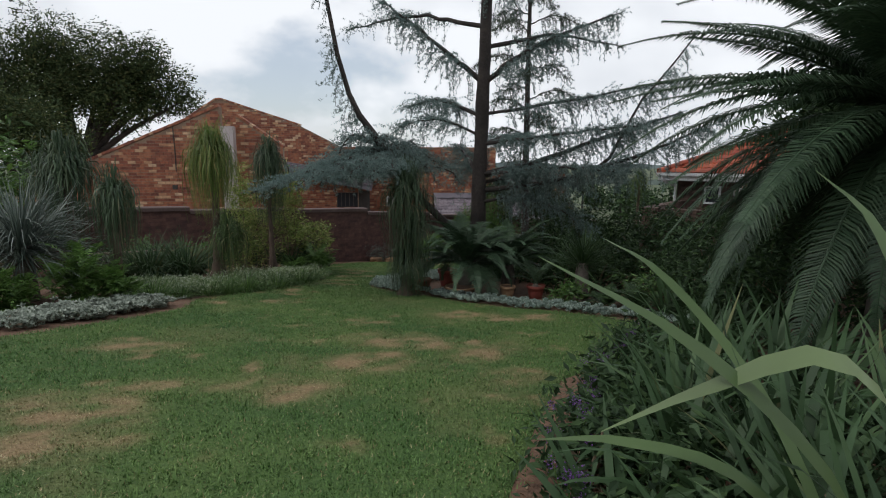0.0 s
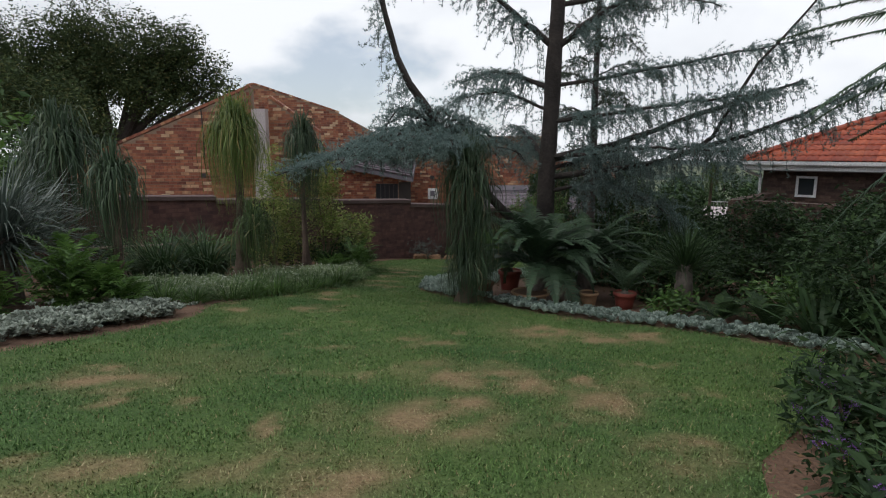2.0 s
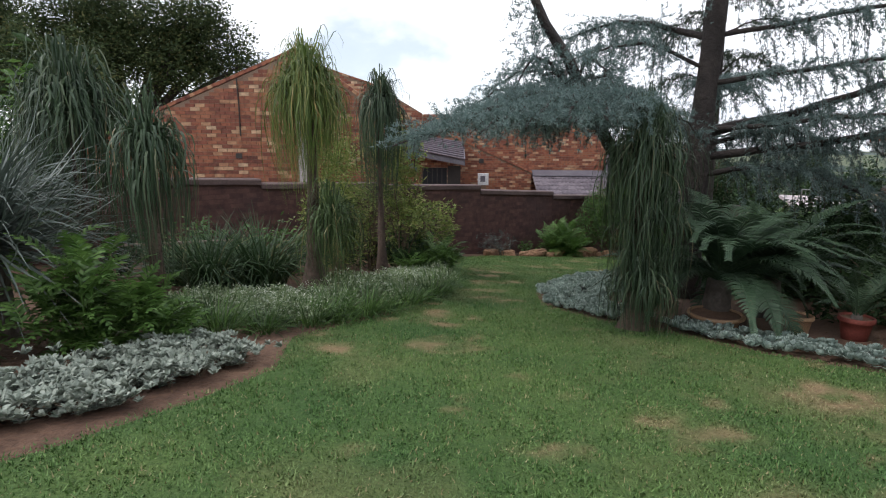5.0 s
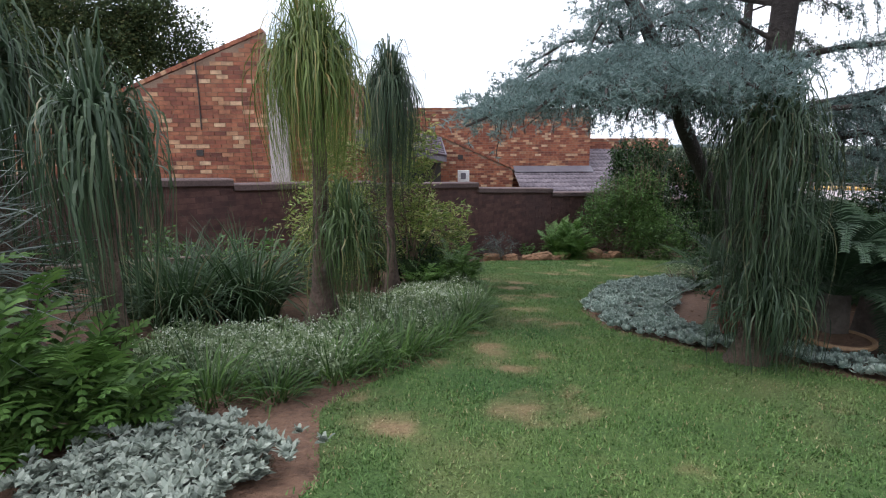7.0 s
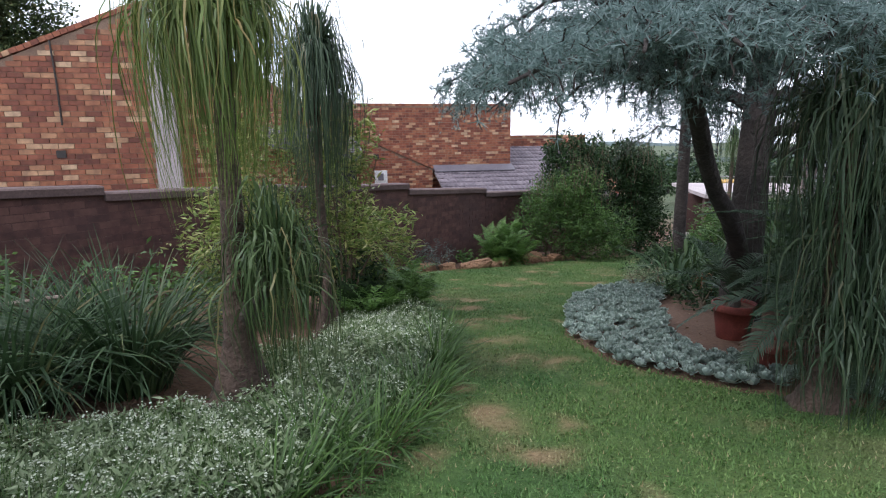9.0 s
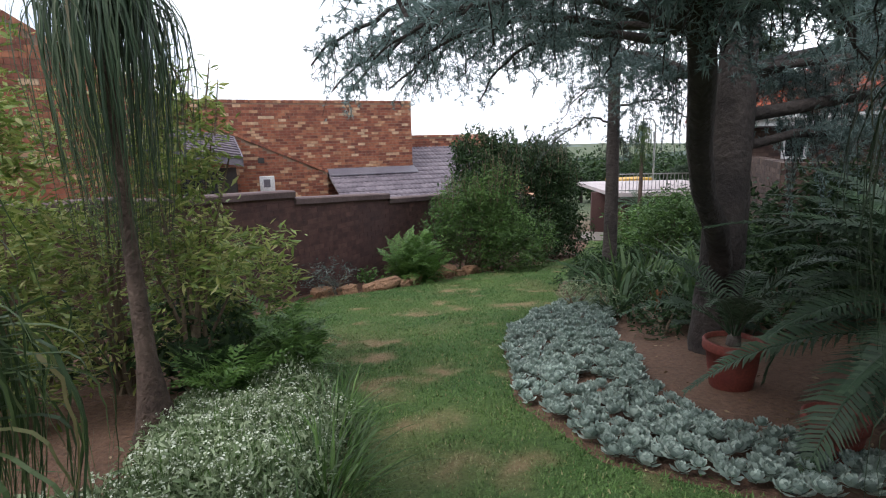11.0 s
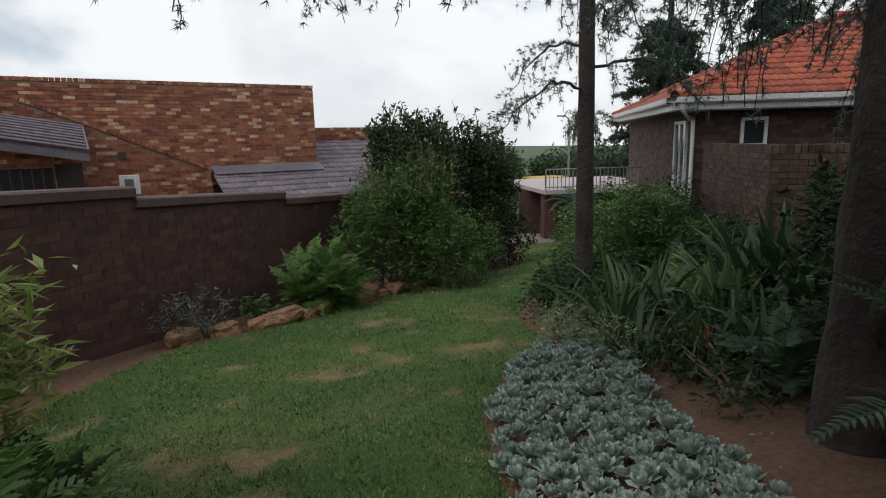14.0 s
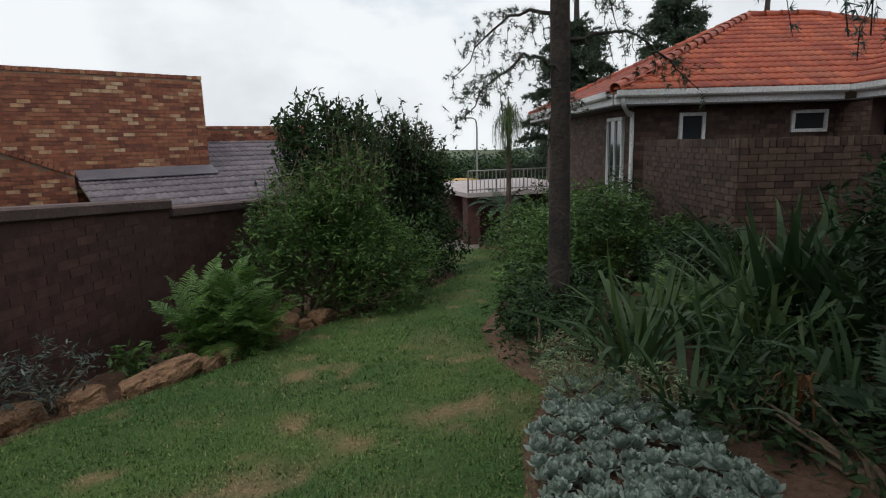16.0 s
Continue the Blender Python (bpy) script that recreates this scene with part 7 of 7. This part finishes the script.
far_tree((-12.5, 17.0), 2.6, [(0, 0, 3.6, 1.5, 1.4, 1.2), (1.0, 0, 3.0, 1.1, 1.0, 0.9), (-1.2, 0, 3.9, 1.4, 1.2, 1.2)], 16000, 0.11, M_TREE, "green tree beyond the boundary wall", 0.2)
for x, y, h in ((19.5, 29.0, 9.5), (23.5, 26.5, 10.5), (28.0, 24.5, 9.5)):
    limbs = []
    for k in range(26):
        z = 2.0 + k * (h - 3) / 26
        a = k * 2.4
        lg = 3.2 * (1 - k / 34)
        zz = z + float(ground_z(x, y))
        limbs.append(([(x, y, zz), (x + lg * 0.5 * math.cos(a), y + lg * 0.5 * math.sin(a), zz + 0.3), (x + lg * math.cos(a), y + lg * math.sin(a), zz + 0.1)], 0.06, 90, 1.1, 25, 0.05, 0.1))
    conifer("far_conifer", (x, y), [(x, y, float(ground_z(x, y)) - 0.2), (x, y, h * 0.4), (x, y, h)], [0.22, 0.16, 0.04], limbs, M_PINE, "dark conifer rising behind the red roof", 0.2, 0.022, 8, 0.1)

# Both far colours are paled and greyed to carry the haze of distance
M_HILL = surface("haze_tinted_hills", (0.17, 0.22, 0.23), (0.25, 0.3, 0.3), 0.02, 0.15, 1.0, 0)
M_FAR = surface("haze_tinted_scrub", (0.13, 0.165, 0.15), (0.2, 0.235, 0.215), 0.05, 0.6, 1.0, 0)
a_ = np.radians(np.linspace(-70, 75, 90))
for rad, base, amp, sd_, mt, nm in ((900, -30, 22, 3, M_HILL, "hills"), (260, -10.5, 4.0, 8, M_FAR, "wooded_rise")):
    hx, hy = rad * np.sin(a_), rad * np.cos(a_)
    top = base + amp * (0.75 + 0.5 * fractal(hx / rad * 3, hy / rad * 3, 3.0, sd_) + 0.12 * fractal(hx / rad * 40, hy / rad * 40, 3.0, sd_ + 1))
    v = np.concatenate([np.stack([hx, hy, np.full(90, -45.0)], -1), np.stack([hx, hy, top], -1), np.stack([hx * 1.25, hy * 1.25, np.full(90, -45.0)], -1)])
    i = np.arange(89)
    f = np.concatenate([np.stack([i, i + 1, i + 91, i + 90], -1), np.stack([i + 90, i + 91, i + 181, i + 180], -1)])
    tagged(part("backdrop_" + nm, Geo().add(v, f), mt), "distant hills on the horizon, haze put into their colour" if rad > 500 else "distant wooded rise, haze put into its colour", "hill", kind="structure")
for k in range(60):
    x = -30 + k * 1.5 + RNG.uniform(-1.5, 1.5)
    y = 46 + RNG.uniform(-8, 22)
    h = RNG.uniform(2.4, 4.0)
    th_ = thing("far_bush", (x, y, float(ground_z(x, y))), "distant dark tree beyond the houses", "tree", "distant trees")
    pts = lobes([(0, 0, h * 0.6, h * 0.55, h * 0.5, h * 0.5), (h * 0.3, 0, h * 0.4, h * 0.4, h * 0.4, h * 0.4)], 160, 0.4)
    q = np.repeat(pts, 6, 0) + RNG.normal(0, 0.2, (960, 3))
    part("crown", Geo().add(*leaf_quads(q, np.full(960, 0.35), 0.6, 0.6)), M_DEEP, th_)
    part("trunk", Geo().add(*tube([(0, 0, -0.2), (0, 0, h * 0.6)], [0.14, 0.08], 6)), M_BARK, th_)
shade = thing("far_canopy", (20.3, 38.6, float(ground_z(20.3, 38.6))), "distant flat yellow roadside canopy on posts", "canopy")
part("roof", Geo().add(*box((-1.2, -0.8, 1.5), (1.2, 0.8, 1.68))), surface("yellow_paint", (0.5, 0.27, 0.03), (0.6, 0.36, 0.05), 2.0, 30, 0.6, 0.1), shade)
for x in (-1.1, 1.1):
    part("post", Geo().add(*tube([(x, 0, -0.1), (x, 0, 1.51)], [0.05, 0.05], 8)), M_METAL, shade)
lampp = thing("street_lamp", (22.5, 39.0, float(ground_z(22.5, 39.0))), "tall grey street lamp beyond the deck", "street lamp")
part("pole", Geo().add(*tube(bend([(0, 0, 0), (0, 0, 3.2), (0, 0, 5.0), (-0.25, 0, 5.35), (-0.6, 0, 5.4)], 14), np.linspace(0.07, 0.035, 14), 8)), M_METAL, lampp, smooth=True)
part("lamp_head", Geo().add(*box((-0.95, -0.08, 5.34), (-0.55, 0.08, 5.44))), M_METAL, lampp)

# leaf litter on the bare soil
n = 2600
x, y = RNG.uniform(-6.5, 6.0, n), RNG.uniform(1.0, 19.0, n)
ok = ~inside(x, y, LAWN)
x, y = x[ok], y[ok]
tagged(part("leaf_litter", Geo().add(*leaf_quads(np.stack([x, y, ground_z(x, y) + 0.008], -1), np.full(len(x), 0.04), 0.12, 0.45)), M_LITTER), "dry fallen leaves scattered over the soil", "leaf litter", kind="stuff")

# ferns at the wall-side lawn edge, shrub before the deck
for x, y, h, w, n in ((-2.75, 12.5, 0.82, 0.6, 12), (-3.2, 12.15, 0.55, 0.5, 10), (-3.0, 12.9, 0.7, 0.6, 10)):
    pinnate_shrub("leafy_shrub", (x, y), h, w, n, M_BRIGHT, "green shrub with upright feathered leaves at the lawn edge", "shrub", "lawn edge shrubs", leaf_len=0.32, leaflet=0.1, leaflet_w=0.022)
for x, y, rx, h, lb in ((4.45, 16.7, 0.7, 1.3, "rounded green shrub past the strelitzias"), (5.6, 16.4, 0.6, 0.8, "rounded green shrub below the yard wall"), (6.5, 18.2, 0.9, 1.1, "low green shrub in front of the deck")):
    bush("deck_shrub", (x, y), float(ground_z(x, y)), [(0, 0, h * 0.5, rx, rx, h * 0.5), (0.2, -0.2, h * 0.75, rx * 0.6, rx * 0.6, h * 0.35)], 6000, 0.08, M_GREEN, lb, group="deck shrubs", stems=10)
for x, y, rx, h in ((4.0, 8.1, 0.9, 1.6), (4.9, 8.3, 0.9, 1.75)):
    bush("shade_shrub", (x, y), float(ground_z(x, y)), [(0, 0, h * 0.5, rx, rx, h * 0.5)], 6000, 0.08, M_DEEP, "tall dark shrub behind the cycad", group="shade shrubs", stems=10)
for x, y, n in ((1.5, 2.2, 34), (1.9, 3.0, 34), (1.4, 1.5, 28), (2.3, 3.8, 34), (2.0, 2.1, 30), (1.35, 3.0, 26), (2.6, 2.9, 30)):
    strap_plant("strap_lily", (x, y), n, (0.6, 1.1), (48, 88), (-10, 75), (0.03, 0.055), 0.09, M_STRAP, "dark green lily with long broad strap leaves", "lily")
bush("wall_shrub", (1.75, 18.75), float(ground_z(1.75, 18.75)), [(0, 0, 1.0, 0.6, 0.6, 1.0), (0, 0, 1.7, 0.45, 0.45, 0.5)], 5000, 0.08, M_DEEP, "upright dark green shrub at the end of the lawn", stems=10, shoots=40)
bush("wall_shrub", (3.65, 19.95), float(ground_z(3.65, 19.95)), [(0, 0, 1.1, 0.8, 0.7, 1.1), (0.1, 0, 2.0, 0.55, 0.5, 0.5)], 7000, 0.08, M_DEEP, "broad dark green shrub where the lawn bends", stems=10, shoots=50)
